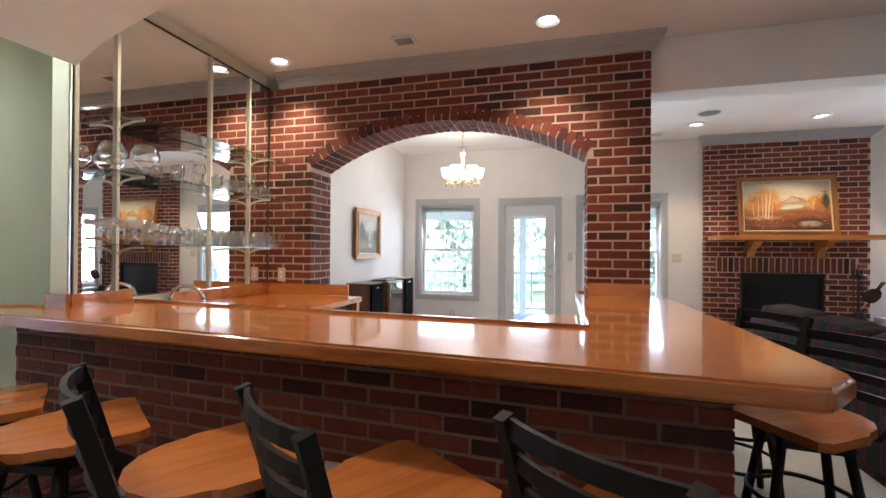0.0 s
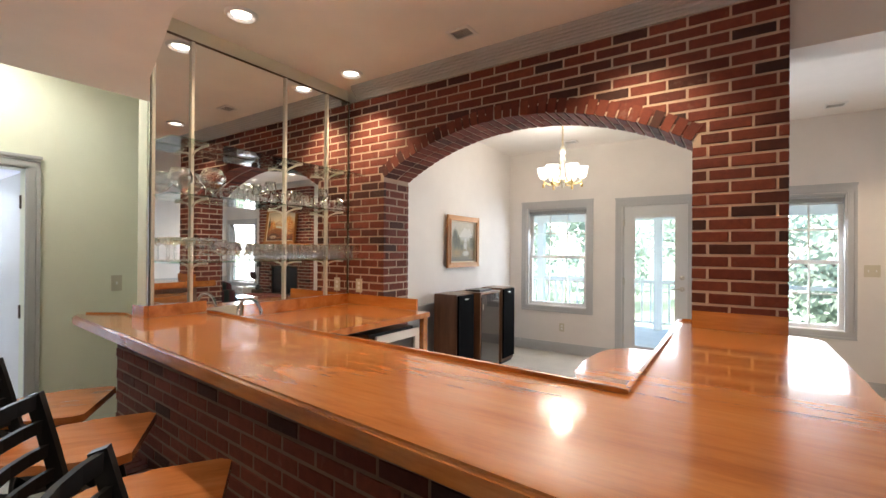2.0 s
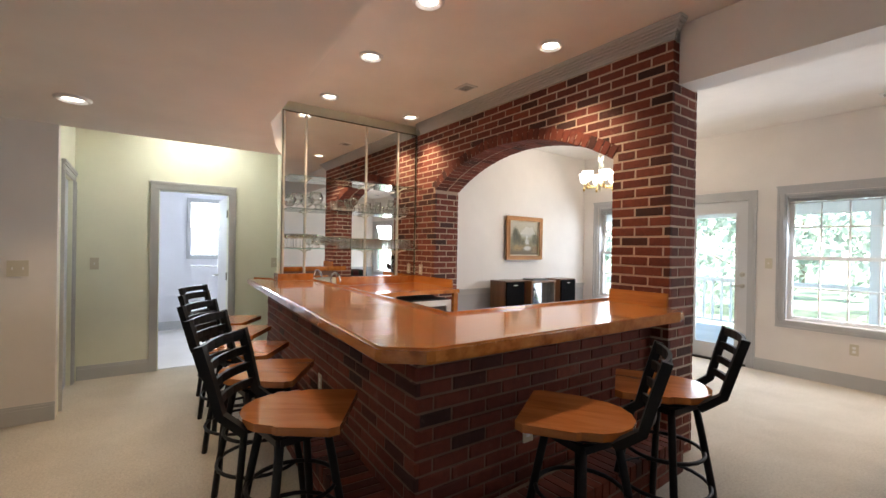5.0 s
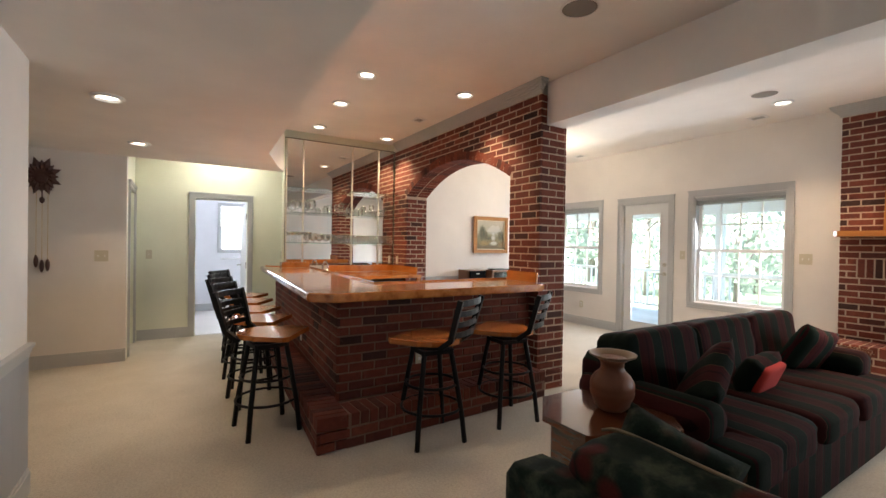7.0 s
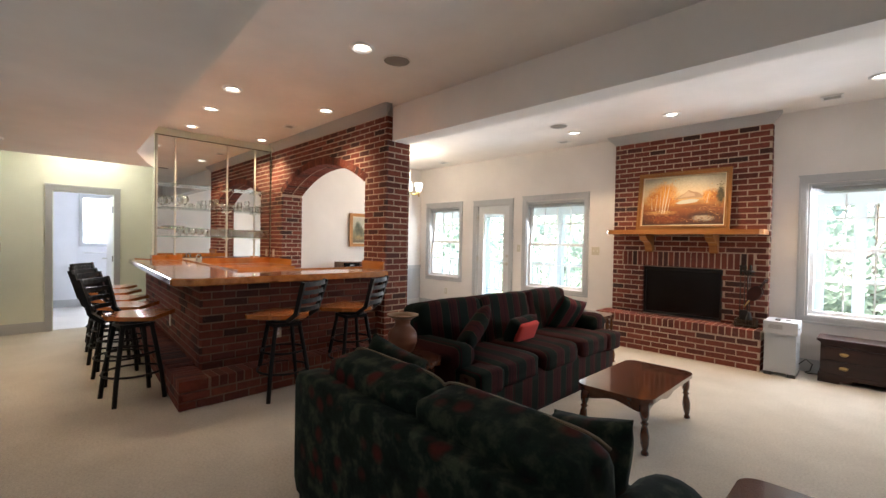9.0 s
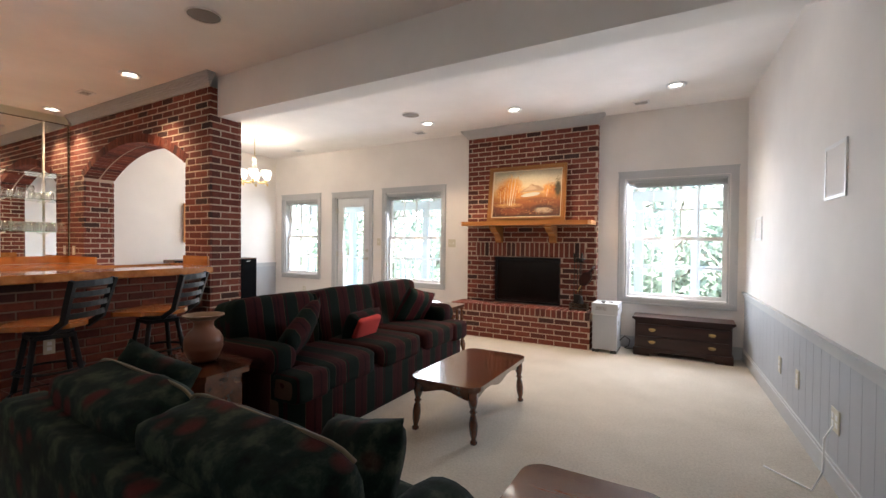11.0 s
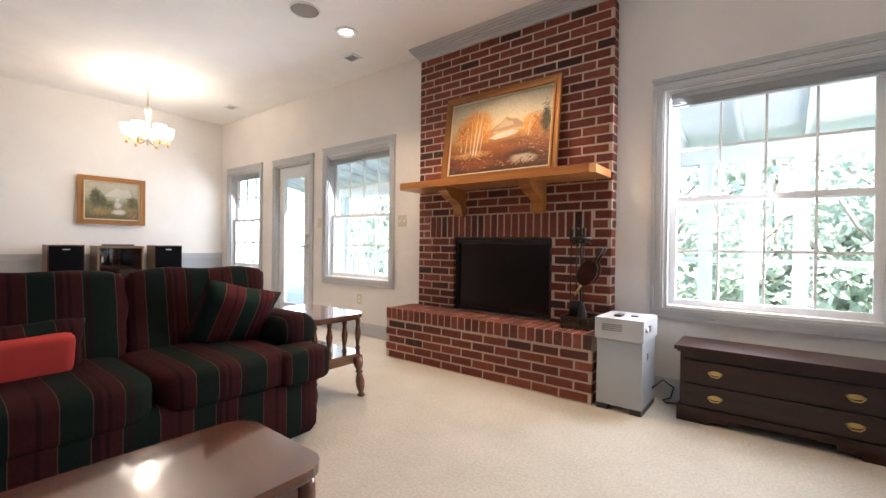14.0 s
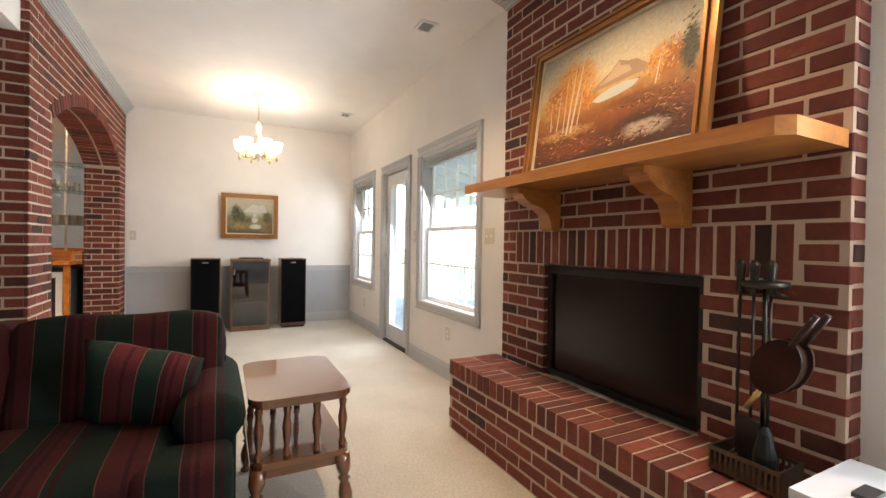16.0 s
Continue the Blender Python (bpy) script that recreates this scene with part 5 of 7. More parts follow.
for k, f in enumerate((0.93, 0.84, 0.93)):
    a = [bm.verts.new((x * f, -0.027 + k * 0.018, z * f)) for x, z in pts]
    b = [bm.verts.new((x * (1.78 - f), -0.018 + k * 0.018, z * (1.78 - f))) for x, z in pts]
    for i in range(20):
        j = (i + 1) % 20
        bm.faces.new((a[i], b[i], b[j], a[j]))
part("leather_side", bm, LEATHER, bel)
bm = bmesh.new()
tube(bm, [(0, -0.004, -0.10), (0, -0.004, -0.20)], 0.010, 8)
part("nozzle", bm, BRASS, bel, "", 0, True)
bm = bmesh.new()
for yy in (-0.031, 0.031):
    tube(bm, [(0, yy, 0.09), (0, yy, 0.21)], 0.011, 8)
part("grip", bm, MAHOG, bel, "", 0, True)


# ---- pictures ----
GOLD = painted("antique_gold_frame", (0.30, 0.13, 0.035), 0.35, 70, 0.2, 0.3)
GOLD.node_tree.nodes["Principled BSDF"].inputs["Metallic"].default_value = 0.45
LINEN = painted("cream_liner", (0.66, 0.58, 0.42), 0.7)


def picture_material(name, stops, patches):
    """Oil paint: bands by height, then soft patches (u, v, half width, half height, colour, softness, raggedness, grain)."""
    m, n, l, b = material(name)
    tc, sp, ad, ml = n.new("ShaderNodeTexCoord"), n.new("ShaderNodeSeparateXYZ"), n.new("ShaderNodeMath"), n.new("ShaderNodeMath")
    l.new(tc.outputs["Generated"], sp.inputs[0])
    ml.operation, ad.operation = "MULTIPLY_ADD", "ADD"
    ml.inputs[1].default_value, ml.inputs[2].default_value = 0.24, -0.12
    l.new(noisy(n, l, tc.outputs["Object"], 9, 8, 0.75), ml.inputs[0])
    l.new(sp.outputs["Z"], ad.inputs[0])
    l.new(ml.outputs[0], ad.inputs[1])
    c = ramp(n, l, ad.outputs[0], stops)
    for u, v, ru, rv, colour, soft, rag, grain in patches:
        mp, ln = n.new("ShaderNodeMapping"), n.new("ShaderNodeVectorMath")
        mp.inputs["Scale"].default_value = (1 / ru, 0, 1 / rv)
        mp.inputs["Location"].default_value = (-u / ru, 0, -v / rv)
        l.new(tc.outputs["Generated"], mp.inputs["Vector"])
        ln.operation = "LENGTH"
        l.new(mp.outputs[0], ln.inputs[0])
        nz, sm, mr = n.new("ShaderNodeMath"), n.new("ShaderNodeMath"), n.new("ShaderNodeMapRange")
        nz.operation, sm.operation = "MULTIPLY_ADD", "ADD"
        nz.inputs[1].default_value, nz.inputs[2].default_value = rag, -rag / 2
        l.new(noisy(n, l, tc.outputs["Object"], grain, 6, 0.7), nz.inputs[0])
        l.new(ln.outputs["Value"], sm.inputs[0])
        l.new(nz.outputs[0], sm.inputs[1])
        mr.inputs["From Min"].default_value, mr.inputs["From Max"].default_value = 1 - soft, 1
        mr.inputs["To Min"].default_value, mr.inputs["To Max"].default_value = 1, 0
        l.new(sm.outputs[0], mr.inputs["Value"])
        c = mixed(n, l, "MIX", mr.outputs[0], c, colour)
    c = mixed(n, l, "MULTIPLY", 0.45, c, ramp(n, l, noisy(n, l, tc.outputs["Object"], 45, 5, 0.8), [(0.3, (0.55, 0.5, 0.45)), (0.65, (1.15, 1.12, 1.1))]))
    l.new(c, b.inputs["Base Color"])
    b.inputs["Roughness"].default_value = 0.5
    bumped(n, l, b, noisy(n, l, tc.outputs["Object"], 55, 5, 0.8), 0.25, 0.002)
    return m


def dab(name, poly, y, mat, parent):
    """A flat patch of paint on the canvas, in the local xz plane."""
    bm = bmesh.new()
    bm.faces.new([bm.verts.new((x, y, z)) for x, z in poly])
    return part(name, bm, mat, parent)


def framed(name, m, w, h, fw, base, label):
    p = thing(name, label, "painting", "", m)
    bm = bmesh.new()
    for k, (i0, i1, d) in enumerate(((0, 0.3, 0.030), (0.3, 0.72, 0.022), (0.72, 1.0, 0.034))):
        a, b = fw * i0, fw * i1
        box(bm, -w / 2 + a, -w / 2 + b, -d, 0, a, h - a)
        box(bm, w / 2 - b, w / 2 - a, -d, 0, a, h - a)
        box(bm, -w / 2 + b, w / 2 - b, -d + 0.0004, 0, a, b)
        box(bm, -w / 2 + b, w / 2 - b, -d + 0.0004, 0, h - b, h - a)
    part("frame", bm, GOLD, p, "antique gold frame", 0.002)
    i = fw + 0.014
    boxes("liner", [(-w / 2 + fw, -w / 2 + i, -0.012, -0.001, fw, h - fw), (w / 2 - i, w / 2 - fw, -0.012, -0.001, fw, h - fw), (-w / 2 + i, w / 2 - i, -0.012, -0.001, fw, i), (-w / 2 + i, w / 2 - i, -0.012, -0.001, h - i, h - fw)], LINEN, p, "cream liner")
    boxes("canvas", [(-w / 2 + i, w / 2 - i, -0.003, -0.001, i, h - i)], base, p)
    return p, w - 2 * i, h - 2 * i, i


def plain(name, c, rough=0.5):
    return painted(name, c, rough, 70, 0.2, 0.25)


RUST, GOLDL, SKY_ = (0.40, 0.13, 0.018), (0.62, 0.27, 0.04), (0.60, 0.52, 0.36)
AUT = picture_material("autumn_oil_paint", [(0.0, (0.050, 0.018, 0.008)), (0.16, (0.12, 0.032, 0.009)), (0.30, (0.24, 0.075, 0.015)), (0.42, (0.34, 0.14, 0.03)), (0.50, (0.50, 0.30, 0.10)), (0.66, (0.60, 0.50, 0.32)), (0.85, (0.52, 0.47, 0.34)), (1.0, (0.40, 0.37, 0.28))], [
    (0.68, 0.37, 0.22, 0.05, (0.20, 0.075, 0.018), 0.6, 0.8, 14),
    (0.86, 0.56, 0.10, 0.17, RUST, 0.5, 1.0, 16), (0.80, 0.60, 0.06, 0.12, GOLDL, 0.7, 1.1, 22),
    (0.955, 0.58, 0.055, 0.20, (0.075, 0.06, 0.022), 0.5, 1.6, 20),
    (0.78, 0.16, 0.24, 0.13, (0.060, 0.022, 0.012), 0.5, 0.6, 9),
    (0.77, 0.13, 0.15, 0.065, (0.42, 0.36, 0.28), 0.5, 1.4, 9),
    (0.24, 0.62, 0.23, 0.30, (0.55, 0.22, 0.03), 0.7, 1.0, 10), (0.30, 0.72, 0.15, 0.17, GOLDL, 0.8, 1.2, 20),
    (0.14, 0.58, 0.11, 0.15, RUST, 0.7, 1.2, 18), (0.36, 0.50, 0.10, 0.10, (0.44, 0.15, 0.02), 0.7, 1.2, 22),
    (0.24, 0.26, 0.24, 0.06, (0.52, 0.30, 0.10), 0.6, 1.1, 14), (0.30, 0.12, 0.28, 0.09, (0.20, 0.05, 0.012), 0.6, 1.1, 16)])
pic, cw, chh, ci = framed("autumn_painting", pose(2.64, 6.335, 1.561, -7.5, 0, 0), 1.08, 0.765, 0.055, AUT, "gold-framed autumn birch landscape painting leaning on the mantel")
x0, z0 = -cw / 2, ci
P = lambda u, v: (x0 + u * cw, z0 + v * chh)
TRUNK = plain("paint_birch", (0.62, 0.52, 0.38))
dab("mountain", [P(0.40, 0.53), P(0.47, 0.60), P(0.53, 0.645), P(0.575, 0.715), P(0.60, 0.695), P(0.63, 0.675), P(0.68, 0.665), P(0.74, 0.60), P(0.78, 0.55)], -0.0034, plain("paint_mountain", (0.38, 0.25, 0.14)), pic)
dab("mountain_light", [P(0.46, 0.56), P(0.535, 0.635), P(0.575, 0.705), P(0.59, 0.66), P(0.64, 0.64), P(0.66, 0.59)], -0.0037, plain("paint_mountain_light", (0.52, 0.38, 0.24)), pic)
dab("lake", [P(0.42, 0.455), P(0.50, 0.505), P(0.62, 0.525), P(0.71, 0.505), P(0.68, 0.465), P(0.58, 0.435), P(0.47, 0.425)], -0.0040, plain("paint_water", (0.50, 0.52, 0.46)), pic)


def strokes_material(name, stops):
    m, n, l, b = material(name)
    geo = n.new("ShaderNodeNewGeometry")
    l.new(ramp(n, l, geo.outputs["Random Per Island"], stops), b.inputs["Base Color"])
    b.inputs["Roughness"].default_value = 0.5
    return m


def strokes(name, mat, parent, clumps, count, length, width, slant, seed, y):
    """Many small brush strokes round the clumps (u, v, half width, half height), joined."""
    rs = random.Random(seed)
    vs, fs = [], []
    for k in range(count):
        u, v, ru, rv = clumps[k % len(clumps)]
        x, z = P(min(0.985, max(0.015, u + ru * rs.gauss(0, 0.45))), min(0.96, max(0.03, v + rv * rs.gauss(0, 0.45))))
        a = radians(rs.gauss(slant, 28))
        dx, dz = length * rs.uniform(0.5, 1.2) * math.cos(a), length * rs.uniform(0.5, 1.2) * math.sin(a)
        wx, wz = -width * math.sin(a), width * math.cos(a)
        i = len(vs)
        yy = y - 0.00001 * (k % 40)
        vs += [(x - dx, yy, z - dz), (x + wx, yy, z + wz), (x + dx, yy, z + dz), (x - wx, yy, z - wz)]
        fs.append((i, i + 1, i + 2, i + 3))
    me = bpy.data.meshes.new(name)
    me.from_pydata(vs, [], fs)
    me.materials.append(mat)
    ob = new(name, me)
    ob.parent = parent
    ob["kind"] = "stuff"


GOLDS = strokes_material("paint_gold_leaves", [(0.0, (0.34, 0.10, 0.015)), (0.4, (0.52, 0.21, 0.03)), (0.75, (0.64, 0.32, 0.06)), (1.0, (0.70, 0.48, 0.18))])
EARTH = strokes_material("paint_earth", [(0.0, (0.05, 0.018, 0.008)), (0.45, (0.16, 0.05, 0.014)), (0.8, (0.30, 0.11, 0.03)), (1.0, (0.62, 0.40, 0.18))])
strokes("leaf_strokes", GOLDS, pic, [(0.22, 0.66, 0.16, 0.26), (0.31, 0.74, 0.14, 0.20), (0.13, 0.58, 0.10, 0.18), (0.36, 0.55, 0.08, 0.14), (0.84, 0.60, 0.09, 0.15), (0.79, 0.55, 0.06, 0.10)], 620, 0.011, 0.0045, 60, 8, -0.0044)
strokes("ground_strokes", EARTH, pic, [(0.25, 0.24, 0.28, 0.10), (0.30, 0.12, 0.34, 0.10), (0.78, 0.33, 0.22, 0.07), (0.60, 0.10, 0.30, 0.06), (0.90, 0.22, 0.10, 0.16)], 560, 0.017, 0.0026, 6, 9, -0.0046)
strokes("pine_strokes", strokes_material("paint_pine", [(0.0, (0.02, 0.022, 0.008)), (1.0, (0.10, 0.085, 0.03))]), pic, [(0.95, 0.62, 0.035, 0.20)], 90, 0.012, 0.004, 30, 10, -0.0052)
for u, s_, v0, v1 in ((0.255, 0.030, 0.24, 0.86), (0.285, 0.055, 0.25, 0.90), (0.225, 0.0, 0.27, 0.78), (0.17, 0.012, 0.30, 0.66), (0.33, 0.02, 0.30, 0.62), (0.12, -0.015, 0.31, 0.58), (0.80, 0.015, 0.42, 0.62)):
    wd = 1.7 if v1 > 0.8 else 0.9
    dab("birch_trunk", [P(u - 0.004 * wd, v0), P(u + 0.004 * wd, v0), P(u + s_ * 0.55 + 0.003 * wd, (v0 + v1) / 2), P(u + s_ + 0.0015, v1), P(u + s_ - 0.0015, v1), P(u + s_ * 0.45 - 0.003 * wd, (v0 + v1) / 2)], -0.0058, TRUNK, pic)

FOR = picture_material("forest_oil_paint", [(0.0, (0.09, 0.06, 0.022)), (0.25, (0.22, 0.17, 0.07)), (0.45, (0.20, 0.18, 0.09)), (0.6, (0.42, 0.39, 0.28)), (1.0, (0.50, 0.45, 0.34))], [
    (0.60, 0.68, 0.24, 0.20, (0.46, 0.45, 0.40), 0.6, 0.6, 12), (0.62, 0.80, 0.08, 0.06, (0.62, 0.60, 0.55), 0.7, 0.9, 26),
    (0.60, 0.40, 0.10, 0.12, (0.50, 0.49, 0.42), 0.6, 0.9, 16), (0.62, 0.20, 0.17, 0.09, (0.58, 0.55, 0.46), 0.5, 0.9, 14),
    (0.20, 0.58, 0.13, 0.30, (0.07, 0.075, 0.03), 0.5, 1.1, 18), (0.33, 0.48, 0.09, 0.20, (0.12, 0.10, 0.035), 0.5, 1.1, 20),
    (0.88, 0.48, 0.12, 0.22, (0.10, 0.085, 0.03), 0.6, 1.1, 18), (0.27, 0.20, 0.22, 0.11, (0.34, 0.22, 0.07), 0.7, 1.1, 16),
    (0.90, 0.16, 0.14, 0.12, (0.24, 0.13, 0.04), 0.6, 1.0, 16)])
pic2, cw, chh, ci = framed("forest_painting", pose(XL2 + 0.032, 5.095, 1.235, 0, 0, 90), 0.735, 0.625, 0.06, FOR, "gold-framed mountain stream painting on the dining wall")
x0, z0 = -cw / 2, ci
dab("peak", [P(0.34, 0.62), P(0.48, 0.78), P(0.58, 0.88), P(0.66, 0.80), P(0.78, 0.86), P(0.92, 0.62)], -0.0034, plain("paint_peak", (0.50, 0.47, 0.40)), pic2)
strokes("pine_strokes", strokes_material("paint_dark_pine", [(0.0, (0.03, 0.032, 0.012)), (0.6, (0.08, 0.075, 0.03)), (1.0, (0.20, 0.16, 0.06))]), pic2, [(0.18, 0.55, 0.10, 0.28), (0.32, 0.48, 0.07, 0.20), (0.88, 0.48, 0.10, 0.22), (0.45, 0.38, 0.07, 0.10)], 420, 0.012, 0.0045, 60, 12, -0.0042)
strokes("ground_strokes", strokes_material("paint_bank", [(0.0, (0.07, 0.045, 0.018)), (0.6, (0.22, 0.15, 0.05)), (1.0, (0.42, 0.32, 0.15))]), pic2, [(0.24, 0.16, 0.20, 0.10), (0.88, 0.14, 0.12, 0.10), (0.45, 0.26, 0.10, 0.06)], 260, 0.014, 0.003, 5, 13, -0.0046)
strokes("water_strokes", strokes_material("paint_foam", [(0.0, (0.40, 0.40, 0.36)), (1.0, (0.72, 0.70, 0.62))]), pic2, [(0.60, 0.40, 0.05, 0.14), (0.62, 0.20, 0.13, 0.06), (0.60, 0.55, 0.04, 0.06)], 120, 0.012, 0.003, 75, 14, -0.005)

# small framed panels on the far side wall
for y, z, w, h in ((5.86, 1.43, 0.28, 0.22), (3.86, 1.68, 0.32, 0.30)):
    f = thing("wall_panel_frame", "small white framed panel on the cream wall", "picture frame", "", pose(east_x(y) - 0.001, y, z, 0, 0, EA))
    boxes("frame", [(-w / 2, w / 2, -0.008, 0, -h / 2, -h / 2 + 0.02), (-w / 2, w / 2, -0.008, 0, h / 2 - 0.02, h / 2), (-w / 2, -w / 2 + 0.02, -0.008, 0, -h / 2 + 0.02, h / 2 - 0.02), (w / 2 - 0.02, w / 2, -0.008, 0, -h / 2 + 0.02, h / 2 - 0.02)], WHITE, f, "", 0.003)
    boxes("panel", [(-w / 2 + 0.02, w / 2 - 0.02, -0.005, -0.001, -h / 2 + 0.02, h / 2 - 0.02)], WALL, f)

# ---- carved clock ----
CARVED = painted("carved_dark_wood", (0.06, 0.022, 0.016), 0.5, 40, 0.4, 0.3)
ck = thing("cuckoo_clock", "dark carved wooden cuckoo clock with hanging pine-cone weights", "clock", "", pose(XC + 0.001, -0.73, 0, 0, 0, 90))
boxes("case", [(-0.07, 0.07, -0.09, 0, 1.86, 2.10)], CARVED, ck, "", 0.006)
rl = random.Random(3)
for k in range(16):
    a = 2 * math.pi * k / 16
    bm = bmesh.new()
    r0, r1 = 0.06, 0.135 + 0.03 * (k % 2)
    c, s = math.cos(a), math.sin(a)
    tip, mid = (r1 * c, 2.0 + r1 * 1.25 * s), (0.6 * r1 * c, 2.0 + 0.6 * r1 * 1.25 * s)
    n2 = (-s * 0.035, c * 0.035)
    q = [bm.verts.new(p) for p in ((r0 * c, -0.095, 2.0 + r0 * s), (mid[0] + n2[0], -0.085, mid[1] + n2[1]), (tip[0], -0.07, tip[1]), (mid[0] - n2[0], -0.085, mid[1] - n2[1]), (mid[0], -0.115, mid[1]))]
    for f in ((0, 1, 4), (1, 2, 4), (2, 3, 4), (3, 0, 4), (3, 2, 1, 0)):
        bm.faces.new([q[i] for i in f])
    part("carved_leaf", bm, CARVED, ck)
bm = bmesh.new()
lathe(bm, [(0.05, 0), (0.05, 0.01), (0.035, 0.016), (0.003, 0.018)], segs=20)
bmesh.ops.transform(bm, matrix=pose(0, -0.09, 1.97, 90, 0, 0), verts=bm.verts)
part("dial", bm, CARVED, ck)
bm = bmesh.new()
lathe(bm, [(0.003, 1.72), (0.02, 1.74), (0.022, 1.77), (0.006, 1.79), (0.005, 1.86)], 0, -0.05, 10)
part("pendulum", bm, CARVED, ck)
for x, z in ((-0.045, 1.12), (0.0, 1.07), (0.045, 1.08)):
    bm = bmesh.new()
    tube(bm, [(x, -0.045, z + 0.07), (x, -0.045, 1.86)], 0.002, 5)
    part("chain", bm, BRASS, ck)
    bm = bmesh.new()
    lathe(bm, [(0.004, z - 0.06), (0.014, z - 0.04), (0.02, z), (0.017, z + 0.04), (0.006, z + 0.07)], x, -0.045, 10)
    part("pine_cone_weight", bm, CARVED, ck)

# ---- hi-fi by the dining wall ----
CLOTH = painted("black_speaker_cloth", (0.005, 0.005, 0.006), 0.95, 200, 0.4, 0.2)
CLOTH.node_tree.nodes["Principled BSDF"].inputs["Specular IOR Level"].default_value = 0.05
for y0, y1, h in ((4.39, 4.73, 0.965), (5.47, 5.81, 0.965)):
    sp = thing("loudspeaker", "tall walnut loudspeaker with black cloth front", "loudspeaker", "pair of loudspeakers")
    boxes("cabinet", [(-2.46, -2.17, y0, y1, 0.03, h)], WALNUT, sp, "", 0.004)
    boxes("grille", [(-2.168, -2.145, y0 + 0.012, y1 - 0.012, 0.075, h - 0.012)], CLOTH, sp, "black cloth grille", 0.006)
    boxes("plinth", [(-2.45, -2.18, y0 + 0.02, y1 - 0.02, 0.0, 0.0295)], DARKB, sp)
    boxes("badge", [(-2.1445, -2.143, y0 + 0.13, y0 + 0.2, h - 0.06, h - 0.05)], BRASSK, sp)
hf = thing("hifi_cabinet", "walnut hi-fi cabinet with smoked glass door", "cabinet")
boxes("carcass", [(-2.48, -2.14, 4.85, 4.875, 0.0, 0.93), (-2.48, -2.14, 5.31, 5.335, 0.0, 0.93), (-2.48, -2.14, 4.875, 5.31, 0.0, 0.06), (-2.48, -2.46, 4.875, 5.31, 0.06, 0.93)], WALNUT, hf, "", 0.003)
boxes("top", [(-2.485, -2.13, 4.845, 5.34, 0.931, 0.955)], WALNUT, hf, "", 0.004)
for z in (0.24, 0.44, 0.62, 0.78):
    boxes("shelf", [(-2.458, -2.17, 4.876, 5.309, z, z + 0.015)], WALNUT, hf)
smoke = thin_glass("smoked_cabinet_glass", (0.22, 0.20, 0.19), 3.0, 0.14)
g = boxes("glass_door", [(-2.138, -2.132, 4.87, 5.315, 0.07, 0.925)], smoke, hf, "smoked glass door")
g.visible_shadow = False
boxes("handle", [(-2.131, -2.12, 4.885, 4.90, 0.75, 0.82)], BRASSK, hf)
for z, h in ((0.2555, 0.10), (0.4555, 0.12), (0.6355, 0.10), (0.7955, 0.08)):
    st = thing("stereo_unit", "black stereo component on a cabinet shelf", "stereo", "stereo components")
    boxes("case", [(-2.44, -2.19, 4.89, 5.295, z, z + h)], DARKB, st, "", 0.002)
    boxes("display", [(-2.189, -2.187, 5.0, 5.2, z + h * 0.45, z + h * 0.75)], SILVER, st)
tagged(boxes("flat_case", [(-2.40, -2.2, 4.95, 5.25, 0.9555, 0.975)], DARKB, None, "", 0.003), "flat black case lying on the hi-fi cabinet", "case")

# ---- bathroom behind the open door ----
BATH = painted("bathroom_white", (0.80, 0.80, 0.84), 0.6)
TILE = painted("pale_floor_tile", (0.60, 0.56, 0.53), 0.35, 40, 0.05, 0.1)
structure(boxes("bath_floor", [(-6.2, XB - 0.03, 0.2, 2.0, -0.05, 0.004)], TILE), "pale bathroom floor", "floor")
structure(boxes("wall_bath_west", [(-6.32, -6.2, 0.1, 1.20, 0, ZC), (-6.32, -6.2, 1.62, 2.0, 0, ZC), (-6.32, -6.2, 1.20, 1.62, 0, 1.21), (-6.32, -6.2, 1.20, 1.62, 2.06, ZC)], BATH), "white bathroom wall with a window", "wall")
structure(boxes("wall_bath_south", [(-6.2, XB - 0.12, 0.08, 0.2, 0, ZC)], BATH), "white bathroom wall", "wall")
structure(boxes("wall_bath_north", [(-6.2, XB - 0.12, 2.0, 2.12, 0, ZC)], BATH), "white bathroom wall", "wall")
structure(boxes("bath_ceiling", [(-6.3, XB - 0.12, 0.1, 2.1, 2.45, 2.5)], BATH), "white bathroom ceiling", "ceiling")
bw = tagged(new("window_4"), "white bathroom window with frosted panes", "window", kind="structure")
boxes("window_frame", [(-6.199, -6.17, 1.14, 1.20, 1.14, 2.13), (-6.199, -6.17, 1.62, 1.68, 1.14, 2.13), (-6.199, -6.17, 1.20, 1.62, 2.06, 2.13), (-6.199, -6.17, 1.20, 1.62, 1.14, 1.21)], TRIM, bw)
boxes("sash", [(-6.27, -6.24, 1.20, 1.62, 1.62, 1.66), (-6.27, -6.24, 1.20, 1.24, 1.21, 1.62), (-6.27, -6.24, 1.58, 1.62, 1.21, 1.62)], WHITE, bw)
skirting("baseboard_bathroom", [(-6.2, 0.2, -6.2, 2.0, 1, 0)])
rail = thing("towel_rail", "white towel rail on the bathroom wall", "towel rail")
bm = bmesh.new()
tube(bm, [(-6.12, 1.22, 1.02), (-6.12, 1.70, 1.02)], 0.012, 8)
part("rod", bm, WHITE, rail, "", 0, True)
for yb in (1.20, 1.695):
    boxes("bracket", [(-6.2, -6.11, yb, yb + 0.025, 1.005, 1.035)], WHITE, rail)
bd = tagged(new("door_2"), "white bathroom door standing open into the room", "door", kind="structure")
boxes("leaf", [(XB - 0.80, XB - 0.10, 1.365, 1.40, 0.012, 1.955)], WHITE, bd, "", 0.003)
bm = bmesh.new()
